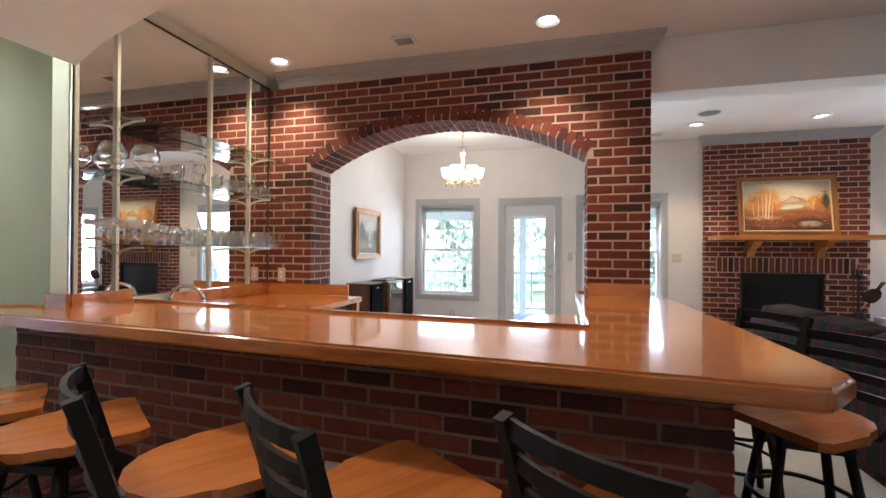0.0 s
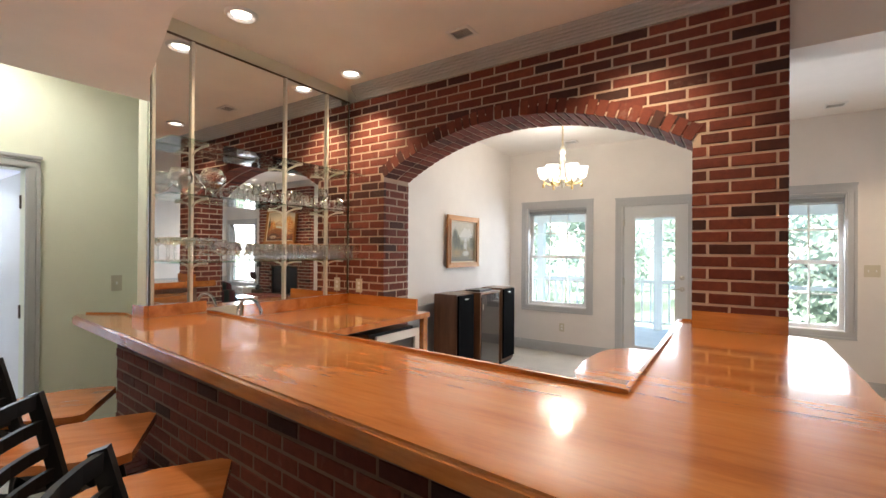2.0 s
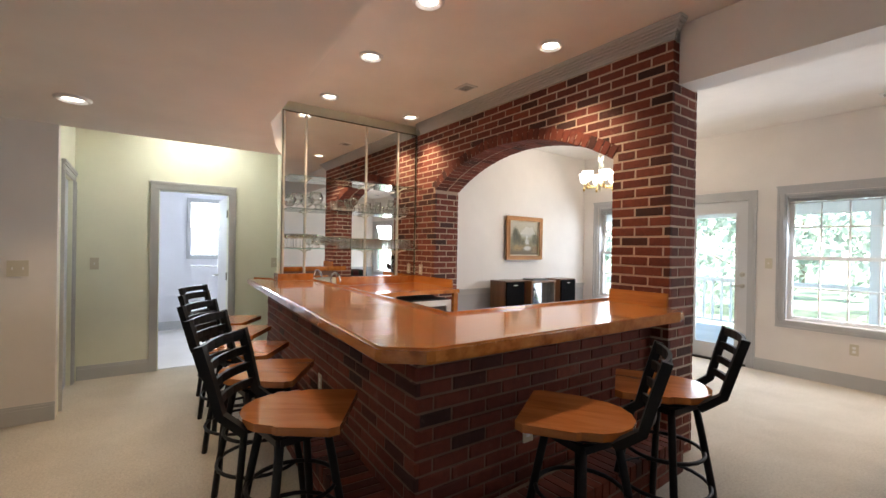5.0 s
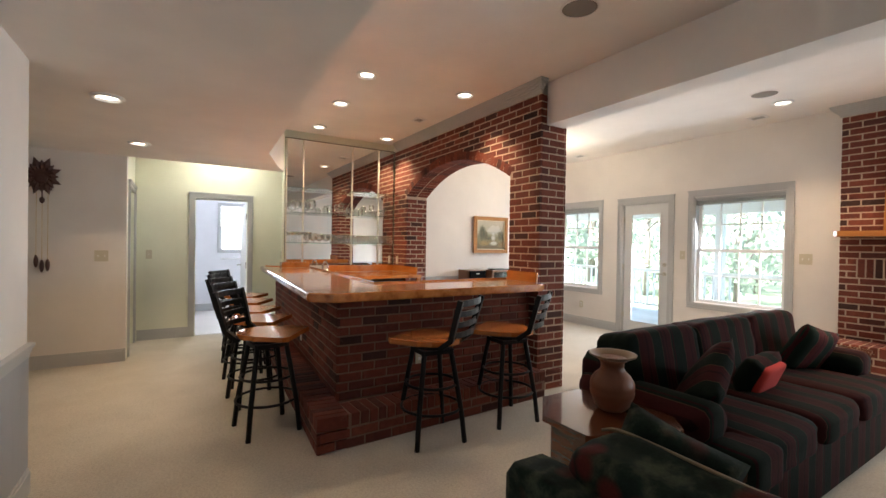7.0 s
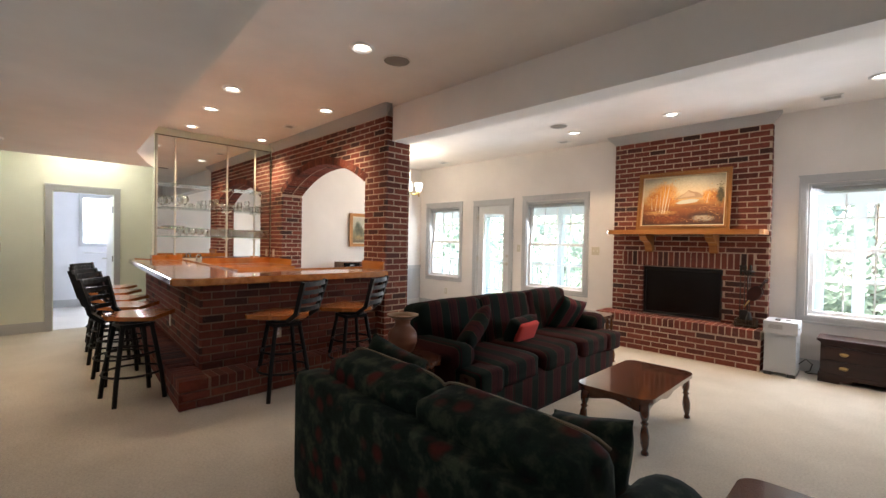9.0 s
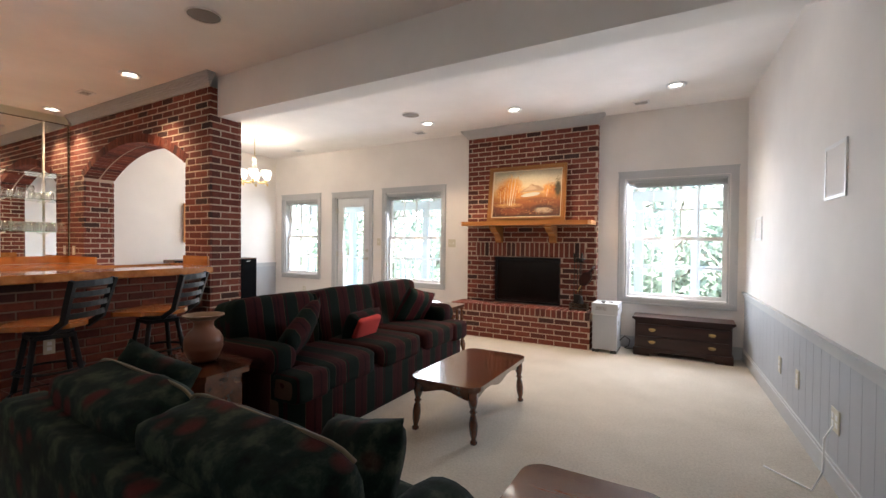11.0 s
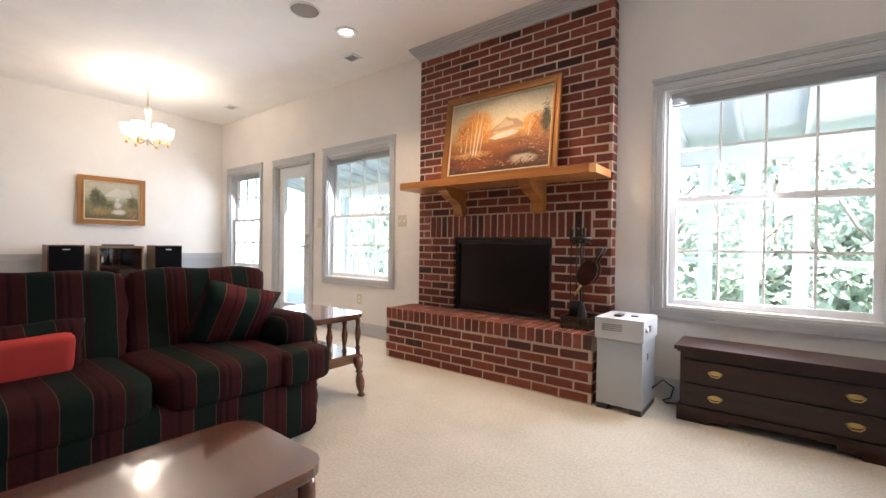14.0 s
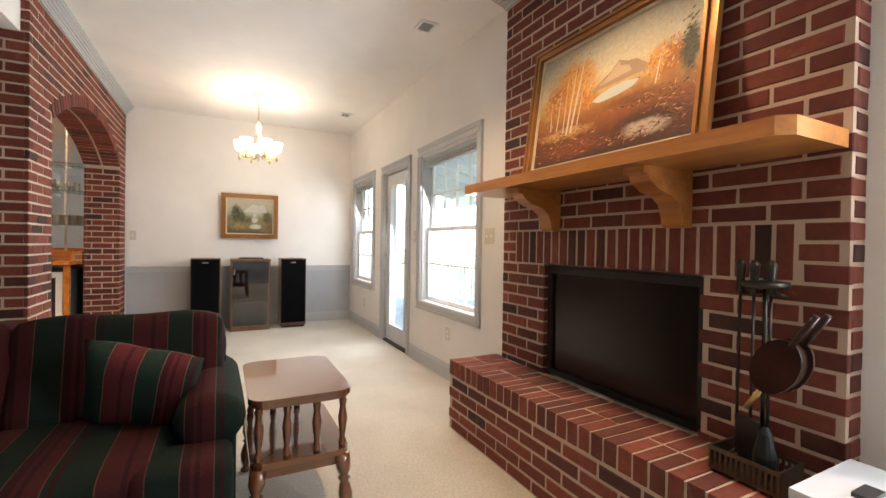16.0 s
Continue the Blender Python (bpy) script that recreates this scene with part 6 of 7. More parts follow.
tube(bm, [(XB - 0.74, 1.365, 0.98), (XB - 0.74, 1.31, 0.98), (XB - 0.65, 1.30, 0.98)], 0.009, 8)
part("lever_handle", bm, BRASSK, bd, "", 0, True)
for z in (0.25, 1.0, 1.75):
    boxes("hinge", [(XB - 0.11, XB - 0.085, 1.352, 1.364, z - 0.045, z + 0.045)], DARKT, bd)
hd = tagged(new("door_3"), "bluish white hall door, closed in its frame", "door", kind="structure")
boxes("leaf", [(-3.55, -2.83, -0.10, -0.065, 0.01, 1.975)], painted("pale_blue_door", (0.55, 0.60, 0.68), 0.45), hd, "", 0.003)
for z0_, z1_ in ((0.15, 0.85), (1.0, 1.85)):
    boxes("door_panel", [(-3.45, -3.22, -0.064, -0.056, z0_, z1_), (-3.16, -2.93, -0.064, -0.056, z0_, z1_)], painted("pale_blue_panel", (0.55, 0.60, 0.68), 0.45), hd, "", 0.003)

# ---- outside: porch, posts, rail, trees ----
GRASS = painted("lawn_green", (0.10, 0.13, 0.075), 0.95, 30, 0.5, 0.4)
structure(boxes("ground", [(-160, 160, YW + 0.16, 300, -0.5, -0.35)], GRASS), "green lawn outside", "ground")
porch = thing("porch", "white painted porch with posts and rail outside the windows", "porch")
boxes("deck_slab", [(-5, 9, YW + 0.162, 9.7, -0.3, -0.03)], painted("pale_concrete", (0.55, 0.55, 0.53), 0.8, 40, 0.3, 0.15), porch)
PORCHW = painted("porch_white", (0.72, 0.75, 0.76), 0.6)
bm = bmesh.new()
a = [(YW + 0.162, 2.95), (9.9, 2.35), (9.9, 2.40), (YW + 0.162, 3.0)]
v0 = [bm.verts.new((-5.2, y, z)) for y, z in a]
v1 = [bm.verts.new((9.2, y, z)) for y, z in a]
bm.faces.new(v0)
bm.faces.new(v1[::-1])
for i in range(4):
    j = (i + 1) % 4
    bm.faces.new((v0[i], v1[i], v1[j], v0[j]))
part("roof", bm, PORCHW, porch)
for i in range(24):
    x = -4.9 + i * 0.6
    bm = bmesh.new()
    bar(bm, [(x, YW + 0.17, 2.88), (x, 9.85, 2.29)], 0.045, 0.12)
    part("rafter", bm, PORCHW, porch)
boxes("eaves_beam", [(-5.1, 9.1, 9.45, 9.6, 2.05, 2.25)], PORCHW, porch)
for x in (-3.2, -0.9, 0.45, 2.2, 3.75, 4.22, 4.66, 7.2):
    boxes("post", [(x - 0.07, x + 0.07, 9.46, 9.59, -0.03, 2.05)], PORCHW, porch, "", 0.006)
boxes("handrail", [(-5.0, 9.0, 9.49, 9.56, 0.84, 0.90), (-5.0, 9.0, 9.505, 9.545, 0.08, 0.12)], PORCHW, porch)
for i in range(28):
    x = -4.9 + i * 0.155
    boxes("baluster", [(x - 0.016, x + 0.016, 9.51, 9.542, 0.12, 0.84)], PORCHW, porch)


def leaf_material(name, a, b_):
    m, n, l, b = material(name)
    geo = n.new("ShaderNodeNewGeometry")
    l.new(ramp(n, l, geo.outputs["Random Per Island"], [(0.0, a), (1.0, b_)]), b.inputs["Base Color"])
    b.inputs["Roughness"].default_value = 0.6
    tl, mx = n.new("ShaderNodeBsdfTranslucent"), n.new("ShaderNodeMixShader")
    tl.inputs["Color"].default_value = (0.42, 0.49, 0.41, 1)
    mx.inputs[0].default_value = 0.5
    l.new(b.outputs[0], mx.inputs[1])
    l.new(tl.outputs[0], mx.inputs[2])
    l.new(mx.outputs[0], n["Material Output"].inputs["Surface"])
    return m


LEAF = leaf_material("foliage", (0.15, 0.19, 0.155), (0.27, 0.32, 0.26))
BARK = painted("bark", (0.20, 0.18, 0.15), 0.9, 25, 0.5, 0.3)


def tree(x, y, h, spread, seed, leaves=1500, low_=0.10):
    rs = random.Random(seed)
    t = thing("tree", "leafy green tree beyond the porch", "tree", "trees outside", pose(x, y, -0.35))
    bm = bmesh.new()
    tube(bm, [(0, 0, 0), (0.05, 0.03, h * 0.3), (-0.04, 0.05, h * 0.65), (0.02, 0, h * 0.9)], 0.05 + h * 0.007, 8)
    for k in range(7):
        a, z = rs.uniform(0, 6.28), h * rs.uniform(0.25, 0.8)
        r = spread * rs.uniform(0.5, 0.9)
        tube(bm, [(0, 0, z), (r * 0.5 * math.cos(a), r * 0.5 * math.sin(a), z + 0.3), (r * math.cos(a), r * math.sin(a), z + 0.8)], 0.03, 6)
    part("trunk", bm, BARK, t, "", 0, True)
    centres = [(spread * rs.uniform(0.1, 0.95) * math.cos(a), spread * rs.uniform(0.1, 0.95) * math.sin(a), h * low_ + h * rs.uniform(0.0, 1.0 - low_), rs.uniform(0.35, 0.8)) for a in [rs.uniform(0, 6.28) for _ in range(38)]]
    vs, fs = [], []
    for _ in range(leaves):
        cx, cy, cz, cr = rs.choice(centres)
        d = Vector((rs.gauss(0, 1), rs.gauss(0, 1), rs.gauss(0, 0.7))).normalized() * cr * rs.uniform(0.4, 1.0)
        p = Vector((cx, cy, cz)) + d
        u = Vector((rs.gauss(0, 1), rs.gauss(0, 1), rs.gauss(0, 1))).normalized()
        w = u.orthogonal().normalized()
        s = rs.uniform(0.07, 0.15) * (1.0 if y < 16.5 else 1.7)
        i = len(vs)
        vs += [p - u * s, p + w * s * 0.5, p + u * s, p - w * s * 0.5]
        fs.append((i, i + 1, i + 2, i + 3))
    me = bpy.data.meshes.new("crown")
    me.from_pydata(vs, [], fs)
    me.materials.append(LEAF)
    ob = new("crown", me)
    ob.parent = t
    ob["kind"] = "stuff"


for i, (x, y, h, s) in enumerate(((-6, 15, 6, 2.2), (-2.6, 14, 4.2, 1.8), (0.2, 16, 6, 2.2), (2.2, 13, 3.2, 1.5), (4.4, 14.5, 5.5, 2.0), (6.2, 12.8, 3.0, 1.5), (8.5, 15, 6.5, 2.4), (-11, 18, 7, 2.8), (12.5, 17, 7, 2.8), (5.4, 19, 8, 3.0), (-4.5, 20, 8, 3.0), (-0.5, 22, 9, 3.2), (2.6, 21, 8.5, 3.0), (8.6, 22, 9, 3.2), (-8.5, 23, 9.5, 3.4), (-14, 22, 9, 3.4), (-12, 28, 11, 4.0), (-5.5, 29, 11, 4.0), (1.0, 29, 11.5, 4.0), (6.5, 28, 11, 4.0), (12, 29, 11, 4.0), (-19, 29, 11, 4.2), (-18, 21, 9, 3.4))):
    tree(x, y, h, s, 20 + i)

# undergrowth beyond the rail
for i, x in enumerate((0.9, 2.6, 4.1, 5.6, 7.0, 8.6)):
    tree(x, 12.2 + 0.5 * (i % 3), 1.75 + 0.25 * (i % 2), 1.0, 60 + i, 900, 0.02)

wc = thing("white_cord", "white power cord hanging from a wall outlet", "cord")
bm = bmesh.new()
yo = 3.75
tube(bm, [(east_x(yo) - 0.02, yo, 0.33), (east_x(yo) - 0.06, yo - 0.02, 0.26), (east_x(yo) - 0.07, yo - 0.06, 0.1), (east_x(yo) - 0.12, yo - 0.1, 0.008), (east_x(yo) - 0.3, yo + 0.08, 0.008)], 0.005, 6)
part("cable", bm, WHITE, wc, "", 0, True)

# ---- daylight at the openings ----
window_light(*WIN_A, YW + 0.19, 2.2)
window_light(*WIN_B, YW + 0.19, 4.5)
window_light(WIN_C[0], WIN_C[1] - 0.40, WIN_C[2], WIN_C[3], YW + 0.19, 7.2, -0.5)
window_light(DOOR[0] + 0.12, DOOR[1] - 0.12, 0.2, 1.9, YW + 0.19, 3)
bl_ = new("window_light", bpy.data.lights.new("window_light", "AREA"))
bl_.data.shape, bl_.data.size, bl_.data.size_y, bl_.data.energy, bl_.data.color = "RECTANGLE", 0.42, 0.85, 5.5, (0.86, 0.93, 1.0)
bl_.matrix_world = look((-6.30, 1.41, 1.63), (-5.0, 1.41, 1.4))


# ---- brickwork: each brick is a piece of its own ----
CR, JT = 2.775 / 41, 0.0125
BL = 0.2032
BRICK_MESH = {}


def brick_mesh(L, H, variant):
    """A slightly irregular brick slip: face in the local xz plane towards -y, worn edges."""
    key = (round(L, 3), round(H, 3), variant)
    if key not in BRICK_MESH:
        rs = random.Random(hash(key) % 9999)
        T, e = 0.024, 0.0035
        j = lambda s: rs.uniform(-s, s)
        ring = []
        for y, i in ((T, 0.0), (e, 0.0), (0.0, e)):
            ring.append([(i + j(0.0012), y, i + j(0.0012)), (L - i + j(0.0012), y, i + j(0.0012)), (L - i + j(0.0012), y, H - i + j(0.0012)), (i + j(0.0012), y, H - i + j(0.0012))])
        vs = [p for r in ring for p in r]
        fs = [(8, 9, 10, 11)]
        for a in (0, 4):
            for k in range(4):
                m = (k + 1) % 4
                fs.append((a + k, a + m, a + 4 + m, a + 4 + k))
        me = bpy.data.meshes.new("brick")
        me.from_pydata(vs, [], fs)
        me.materials.append(BRICK)
        BRICK_MESH[key] = me
    return BRICK_MESH[key]


brs = random.Random(11)


def brick_frame(origin, along, normal):
    """Matrix with x along the wall, -y out of it and z up."""
    x, n = Vector(along).normalized(), Vector(normal).normalized()
    m = Matrix.Identity(4)
    m.col[0][:3], m.col[1][:3], m.col[2][:3], m.col[3][:3] = x, -n, Vector((0, 0, 1)) if abs(n.z) < 0.5 else n.cross(-x), Vector(origin)
    return m


def lay(parent, m, pieces, name="brick"):
    """Lays (u, v, length, height) pieces on the plane m as objects under parent."""
    for u, v, L, H in pieces:
        ob = new(name, brick_mesh(round(L, 3), round(H, 3), brs.randrange(4)))
        ob.parent = parent
        ob.matrix_basis = m @ pose(u, brs.uniform(-0.0015, 0.0015), v, brs.uniform(-0.3, 0.3), 0, brs.uniform(-0.25, 0.25))


def lay_joined(name, parent, runs):
    """The bricks of faces that stay in the background, joined."""
    vs, fs = [], []
    for m, pieces in runs:
        for u, v, L, H in pieces:
            me = brick_mesh(round(L, 3), round(H, 3), brs.randrange(4))
            mm = m @ pose(u, brs.uniform(-0.0015, 0.0015), v)
            o = len(vs)
            vs += [mm @ w.co for w in me.vertices]
            fs += [tuple(o + i for i in p.vertices) for p in me.polygons]
    me = bpy.data.meshes.new(name)
    me.from_pydata(vs, [], fs)
    me.materials.append(BRICK)
    ob = new(name, me)
    ob.parent = parent
    ob["kind"] = "stuff"


def courses(W, z0, z1, blocked=None, phase=0.0, start=0):
    """Running bond on a strip W wide between z0 and z1; blocked(za, zb) gives (u0, u1) spans left out."""
    out = []
    k0, k1 = round(z0 / CR), round(z1 / CR)
    for k in range(k0, k1):
        za, zb = k * CR + JT / 2, (k + 1) * CR - JT / 2
        free = [(0.0, W)]
        for a, b in (blocked(za, zb) if blocked else ()):
            nxt = []
            for p, q in free:
                if a > p:
                    nxt.append((p, min(q, a)))
                if b < q:
                    nxt.append((max(p, b), q))
            free = [(p, q) for p, q in nxt if q - p > 0.03]
        off = ((k + start) % 2) * BL / 2 + phase
        for p, q in free:
            i = math.floor((p - off) / BL)
            while off + i * BL < q:
                a, b = max(p, off + i * BL), min(q, off + (i + 1) * BL)
                if b - a > 0.03:
                    aa = a + (JT / 2 if a > p + 1e-6 else 0)
                    bb = b - (JT / 2 if b < q - 1e-6 else 0)
                    out.append((aa, za, bb - aa, zb - za))
                i += 1
    return out


# brick arch wall
AX0, AX1, SPR, RISE = -2.235, 0.058, 2.06, 0.325
AC, AH = (AX0 + AX1) / 2, (AX1 - AX0) / 2
AR = (AH * AH + RISE * RISE) / (2 * RISE)
AZ = SPR + RISE - AR
RING = 0.098


def arch_pts(r, n=28):
    h = math.asin(min(1, AH / AR))
    return [(AC + r * math.sin(-h + 2 * h * i / n), AZ + r * math.cos(-h + 2 * h * i / n)) for i in range(n + 1)]


I = 0.0035
bm = bmesh.new()
for x0_, x1_ in ((BX0 + I, AX0 - I), (AX1 + I, BX1 - I)):
    box(bm, x0_, x1_, BY0 + I, BY1 - I, 0.0, SPR)
pts = [(AX0 - I, SPR)] + [(x, z + I) for x, z in arch_pts(AR + I)][1:-1] + [(AX1 + I, SPR)]
for (xa, za), (xb, zb) in zip(pts, pts[1:]):
    v = [bm.verts.new(p) for p in ((xa, BY0 + I, za), (xb, BY0 + I, zb), (xb, BY0 + I, 2.775), (xa, BY0 + I, 2.775), (xa, BY1 - I, za), (xb, BY1 - I, zb), (xb, BY1 - I, 2.775), (xa, BY1 - I, 2.775))]
    for f in ((0, 1, 2, 3), (7, 6, 5, 4), (0, 4, 5, 1), (2, 6, 7, 3)):
        bm.faces.new([v[i] for i in f])
for x0_, x1_ in ((BX0 + I, AX0 - I), (AX1 + I, BX1 - I)):
    box(bm, x0_, x1_, BY0 + I, BY1 - I, SPR, 2.775)
arch = structure(part("wall_brick_arch", bm, MORTAR), "red brick wall with a wide segmental arch", "wall")


def arch_hole(x_at, sign):
    def blocked(za, zb):
        r = AR + RING + JT
        zz = zb + 0.004
        if zb < SPR + 0.03:
            a, b = AX0, AX1
        else:
            t = (AR + 0.5 * RING) ** 2 - (zb - AZ) ** 2
            if t <= 0:
                return ()
            hw = min(math.sqrt(t), AH + 0.055)
            a, b = AC - hw, AC + hw
            if za > AZ + math.sqrt(max(0, r * r)):
                return ()
        u0, u1 = (a - x_at, b - x_at) if sign > 0 else (x_at - b, x_at - a)
        return ((u0, u1),)
    return blocked


W = BX1 - BX0
front_m = brick_frame((BX0, BY0, 0), (1, 0, 0), (0, -1, 0))
lay(arch, front_m, courses(W, 14 * CR, 41 * CR, arch_hole(BX0, 1), 0.05))
lay(arch, brick_frame((BX1, BY0 + 0.0245, 0), (0, 1, 0), (1, 0, 0)), courses(BY1 - BY0 - 0.049, 0, 41 * CR, None, 0.09))
back_m = brick_frame((BX1, BY1, 0), (-1, 0, 0), (0, 1, 0))
lay_joined("background_bricks", arch, [
    (front_m, courses(W, 0, 14 * CR, arch_hole(BX0, 1), 0.05)),
    (back_m, courses(W - 0.1, 0, 41 * CR, arch_hole(BX1, -1), 0.05)),
    (brick_frame((AX0, BY0 + 0.0245, 0), (0, 1, 0), (1, 0, 0)), courses(BY1 - BY0 - 0.049, 0, SPR, None, 0.05)),
    (brick_frame((AX1, BY1 - 0.0245, 0), (0, -1, 0), (-1, 0, 0)), courses(BY1 - BY0 - 0.049, 0, SPR, None, 0.05)),
])
# arch ring, two bricks deep
NV = 37
half = math.asin(AH / AR)
for k in range(NV):
    a = -half + 2 * half * (k + 0.5) / NV
    wdt = 2 * half * AR / NV - JT
    for d in range(2):
        depth = (BY1 - BY0) / 2 - 0.006
        key = ("ring", k % 3, d)
        if key not in BRICK_MESH:
            bm = bmesh.new()
            rs = random.Random(k)
            for v in box(bm, -wdt / 2, wdt / 2, 0, depth, 0, RING):
                v.co.x *= 1.0 + (0.045 if v.co.z > 0.05 else 0)
                v.co += Vector((rs.uniform(-0.001, 0.001), 0, rs.uniform(-0.0015, 0.0015)))
            BRICK_MESH[key] = finish("voussoir", bm, BRICK, 0.003)
        ob = new("voussoir", BRICK_MESH[key])
        ob.parent = arch
        ob.matrix_basis = pose(AC + AR * math.sin(a), BY0 - 0.004 + d * (depth + 0.0205), AZ + AR * math.cos(a), 0, math.degrees(a), 0)

# chimney breast
CX0, CX1, CY = 1.741, 3.55, 6.44
FB = (2.163, 3.092, 0.0, 1.078)
chim = structure(boxes("chimney_breast", [(CX0 + I, FB[0] - 0.012, CY + I, YW + 0.02, 0, 2.775), (FB[1] + 0.012, CX1 - I, CY + I, YW + 0.02, 0, 2.775), (FB[0] - 0.012, FB[1] + 0.012, CY + I, YW + 0.02, 1.09, 2.775), (FB[0] - 0.012, FB[1] + 0.012, CY + 0.062, YW + 0.02, 0.43, 1.09)], MORTAR), "red brick chimney breast rising to the ceiling", "chimney")
SOL0, SOL1 = 16 * CR, 19 * CR


def chim_hole(za, zb):
    if zb < SOL0 + 0.01:
        return ((FB[0] - CX0, FB[1] - CX0),)
    if za < SOL1 - 0.01:
        return ((0.135, CX1 - CX0 - 0.135),)
    return ()


cm = brick_frame((CX0, CY, 0), (1, 0, 0), (0, -1, 0))
lay(chim, cm, courses(CX1 - CX0, 6 * CR, 41 * CR, chim_hole, 0.06))
n = 23
sw = (CX1 - CX0 - 0.27 - JT) / n
lay(chim, cm, [(0.135 + JT + i * sw, SOL0 + JT / 2, sw - JT, SOL1 - SOL0 - JT) for i in range(n)], "soldier_brick")
lay(chim, brick_frame((FB[0], CY + 0.0245, 0), (0, 1, 0), (1, 0, 0)), courses(0.035, 6 * CR, 16 * CR), "reveal_brick")
lay(chim, brick_frame((FB[1], CY + 0.06, 0), (0, -1, 0), (-1, 0, 0)), courses(0.035, 6 * CR, 16 * CR), "reveal_brick")
lay(chim, brick_frame((CX0, YW, 0), (0, -1, 0), (-1, 0, 0)), courses(YW - CY - 0.0245, 0, 41 * CR), "return_brick")
lay(chim, brick_frame((CX1, CY + 0.0245, 0), (0, 1, 0), (1, 0, 0)), courses(YW - CY - 0.0245, 0, 41 * CR), "return_brick")

# hearth: five courses under a rowlock top
HX0, HX1, HY, HZ = 1.67, 3.55, 6.08, 0.442
hearth = structure(boxes("hearth", [(HX0 + I, HX1 - I, HY + I, CY + 0.02, 0, HZ - 0.0015)], MORTAR), "raised red brick hearth with rowlock edge", "hearth")
hm = brick_frame((HX0, HY, 0), (1, 0, 0), (0, -1, 0))
lay(hearth, hm, courses(HX1 - HX0, 0, 5 * CR, None, 0.03))
lay(hearth, brick_frame((HX0, CY, 0), (0, -1, 0), (-1, 0, 0)), courses(CY - HY - 0.0245, 0, 5 * CR))
lay(hearth, brick_frame((HX1, HY + 0.0245, 0), (0, 1, 0), (1, 0, 0)), courses(CY - HY - 0.0245, 0, 5 * CR))


def solid_brick(key, L, D, H):
    if key not in BRICK_MESH:
        bm = bmesh.new()
        rs = random.Random(str(key))
        for v in box(bm, 0, L, 0, D, 0, H):
            v.co += Vector((rs.uniform(-0.0012, 0.0012), rs.uniform(-0.0015, 0.0015), rs.uniform(-0.0015, 0.0015)))
        BRICK_MESH[key] = finish("rowlock_brick", bm, BRICK, 0.005)
    return BRICK_MESH[key]


def rowlock(parent, m, W, depth, z0, z1, rows=1, step=0.0675):
    """Bricks on edge side by side along x, over the given depth."""
    n = round(W / step)
    s = W / n
    d = depth / rows
    for i in range(n):
        for r in range(rows):
            ob = new("rowlock_brick", solid_brick(("row", round(s, 4), round(d, 4), round(z1 - z0, 4), (i * 7 + r) % 5), s - JT, d - JT * (r < rows - 1), z1 - z0))
            ob.parent = parent
            ob.matrix_basis = m @ pose(i * s + JT / 2, r * d + brs.uniform(-0.002, 0.002), z0 + brs.uniform(-0.0015, 0.001))


rowlock(hearth, pose(HX0, HY - 0.001, 0), HX1 - HX0, CY - HY - 0.004, 5 * CR + JT, HZ + 0.002, 2)

# bar: brick front and end, with the rowlock foot step
bx0, bx1 = -3.0, 0.365
ang = math.degrees(math.atan2(bar_y(bx1) - bar_y(bx0), bx1 - bx0))
dirx = Vector((math.cos(radians(ang)), math.sin(radians(ang)), 0))
nrm = Vector((dirx.y, -dirx.x, 0))
LW = (bx1 - bx0) / dirx.x
bar_m = brick_frame((bx0, bar_y(bx0), 0), dirx, nrm)
bm = bmesh.new()
box(bm, I, LW - 0.05, I, 0.16, 0.0, CT - 0.063)
bmesh.ops.transform(bm, matrix=bar_m, verts=bm.verts)
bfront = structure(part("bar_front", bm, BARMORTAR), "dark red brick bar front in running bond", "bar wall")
lay(bfront, bar_m, courses(LW, 0, 14 * CR, None, 0.02))
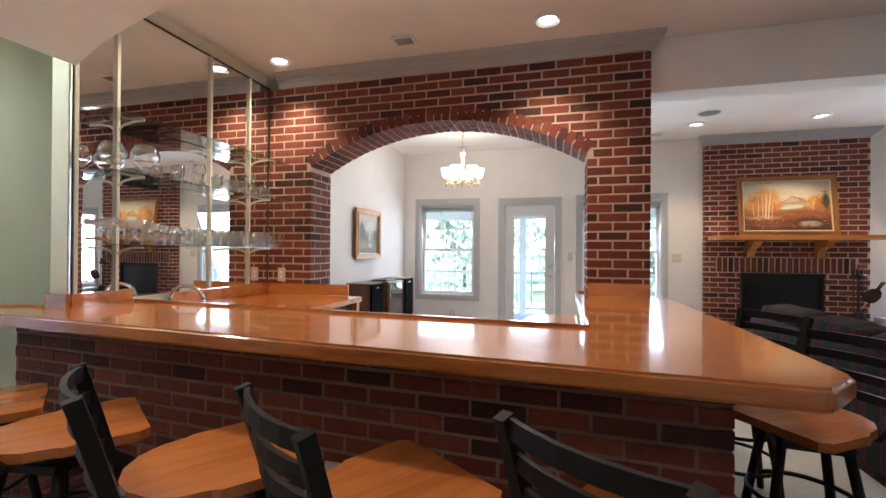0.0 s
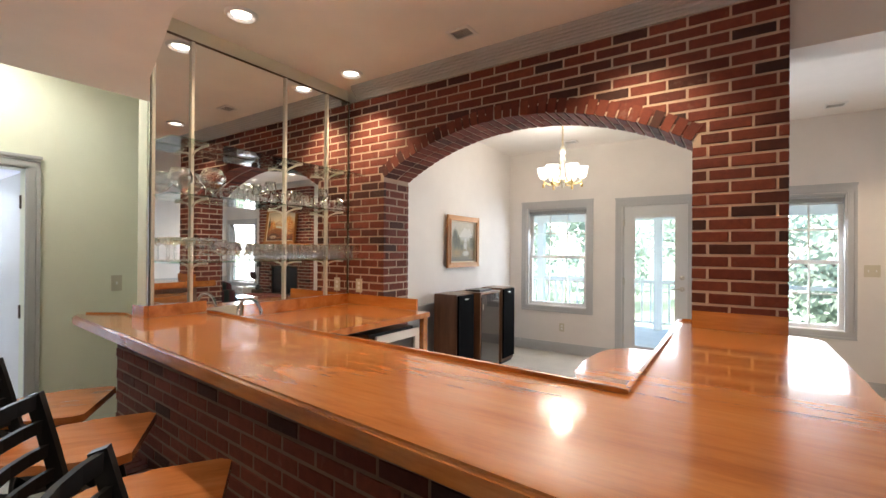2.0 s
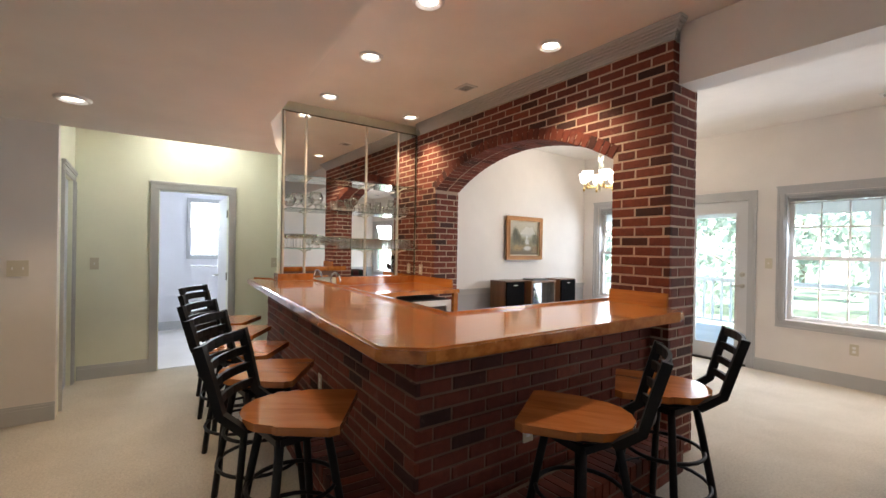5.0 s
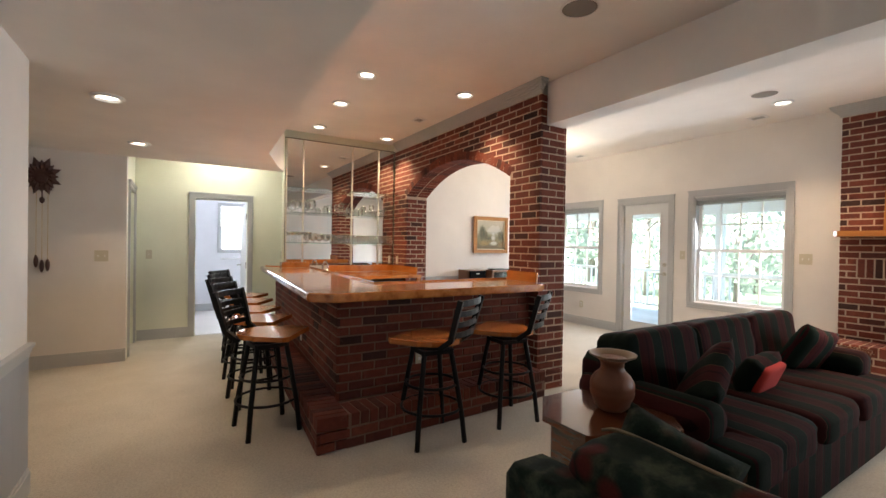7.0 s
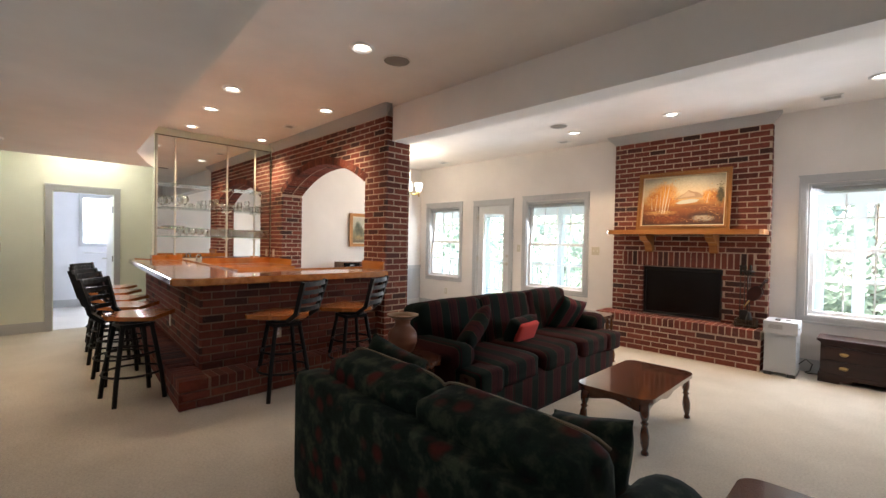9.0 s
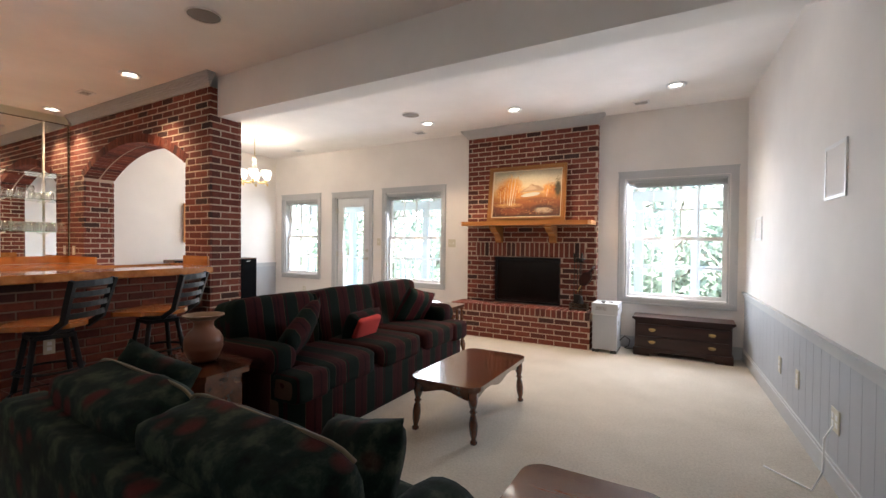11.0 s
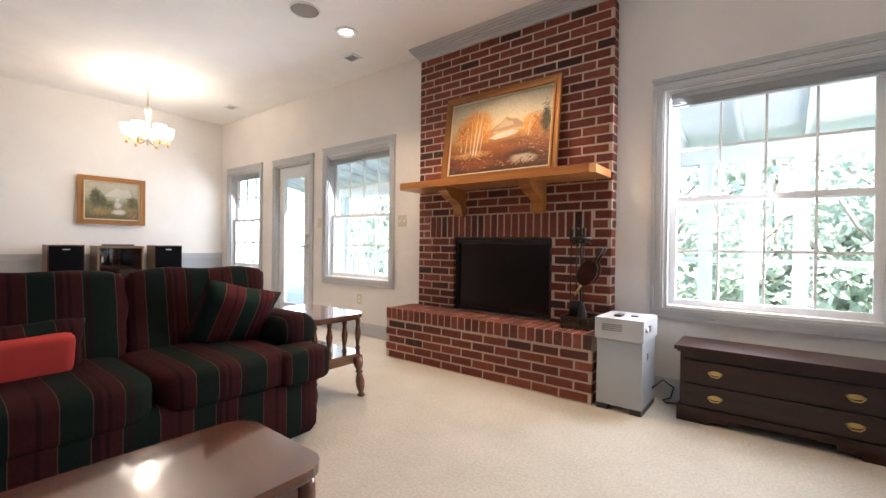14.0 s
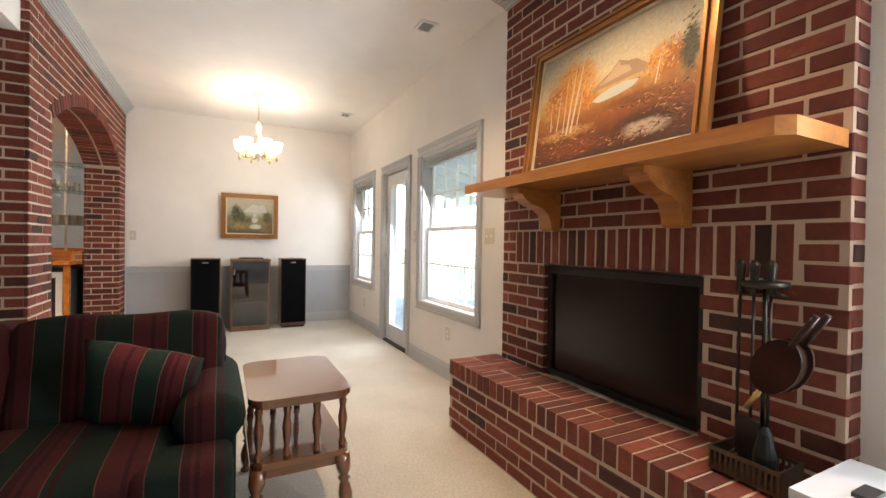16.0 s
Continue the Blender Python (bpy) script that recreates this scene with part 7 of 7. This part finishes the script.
lay(bfront, brick_frame(bar_m @ Vector((0, 0.16, 0)), bar_m.to_3x3() @ Vector((0, -1, 0)), -dirx), courses(0.16 - 0.0245, 0, 14 * CR), "end_brick")
SY0, SY1 = bar_y(bx1) + 0.0245, BY0 - 0.004
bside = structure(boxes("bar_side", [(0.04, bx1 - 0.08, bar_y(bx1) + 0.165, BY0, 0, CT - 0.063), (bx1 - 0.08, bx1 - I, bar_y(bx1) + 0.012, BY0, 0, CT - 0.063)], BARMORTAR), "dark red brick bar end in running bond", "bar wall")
lay(bside, brick_frame((bx1 + 0.004, SY0, 0), (0, 1, 0), (1, 0, 0)), courses(SY1 - SY0, 0, 14 * CR, None, 0.07))
# foot step
fx = 0.69
step = structure(new("foot_step"), "low dark red brick foot step round the bar", "step")
SD = 0.205
fm = brick_frame((bx0 + 0.1, bar_y(bx0 + 0.1) - SD, 0), dirx, nrm)
FW = (fx - bx0 - 0.1) / dirx.x
bm = bmesh.new()
box(bm, I, FW - 0.035, I, SD - 0.002, 0, 2 * CR + 0.0905)
bmesh.ops.transform(bm, matrix=fm, verts=bm.verts)
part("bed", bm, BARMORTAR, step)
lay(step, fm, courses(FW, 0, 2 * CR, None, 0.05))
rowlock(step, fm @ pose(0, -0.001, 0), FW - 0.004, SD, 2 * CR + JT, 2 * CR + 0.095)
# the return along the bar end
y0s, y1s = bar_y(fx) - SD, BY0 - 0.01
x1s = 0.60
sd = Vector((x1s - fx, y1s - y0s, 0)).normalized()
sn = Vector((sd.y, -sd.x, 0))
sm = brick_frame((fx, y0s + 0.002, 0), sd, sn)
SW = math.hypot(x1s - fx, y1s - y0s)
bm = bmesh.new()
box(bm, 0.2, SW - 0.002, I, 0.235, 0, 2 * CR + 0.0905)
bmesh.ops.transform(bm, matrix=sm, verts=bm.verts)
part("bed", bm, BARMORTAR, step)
lay(step, sm @ pose(0.0245, 0, 0), courses(SW - 0.03, 0, 2 * CR, None, 0.1))
rowlock(step, sm @ pose(0.225, -0.003, 0), SW - 0.225, 0.21, 2 * CR + JT, 2 * CR + 0.0945)
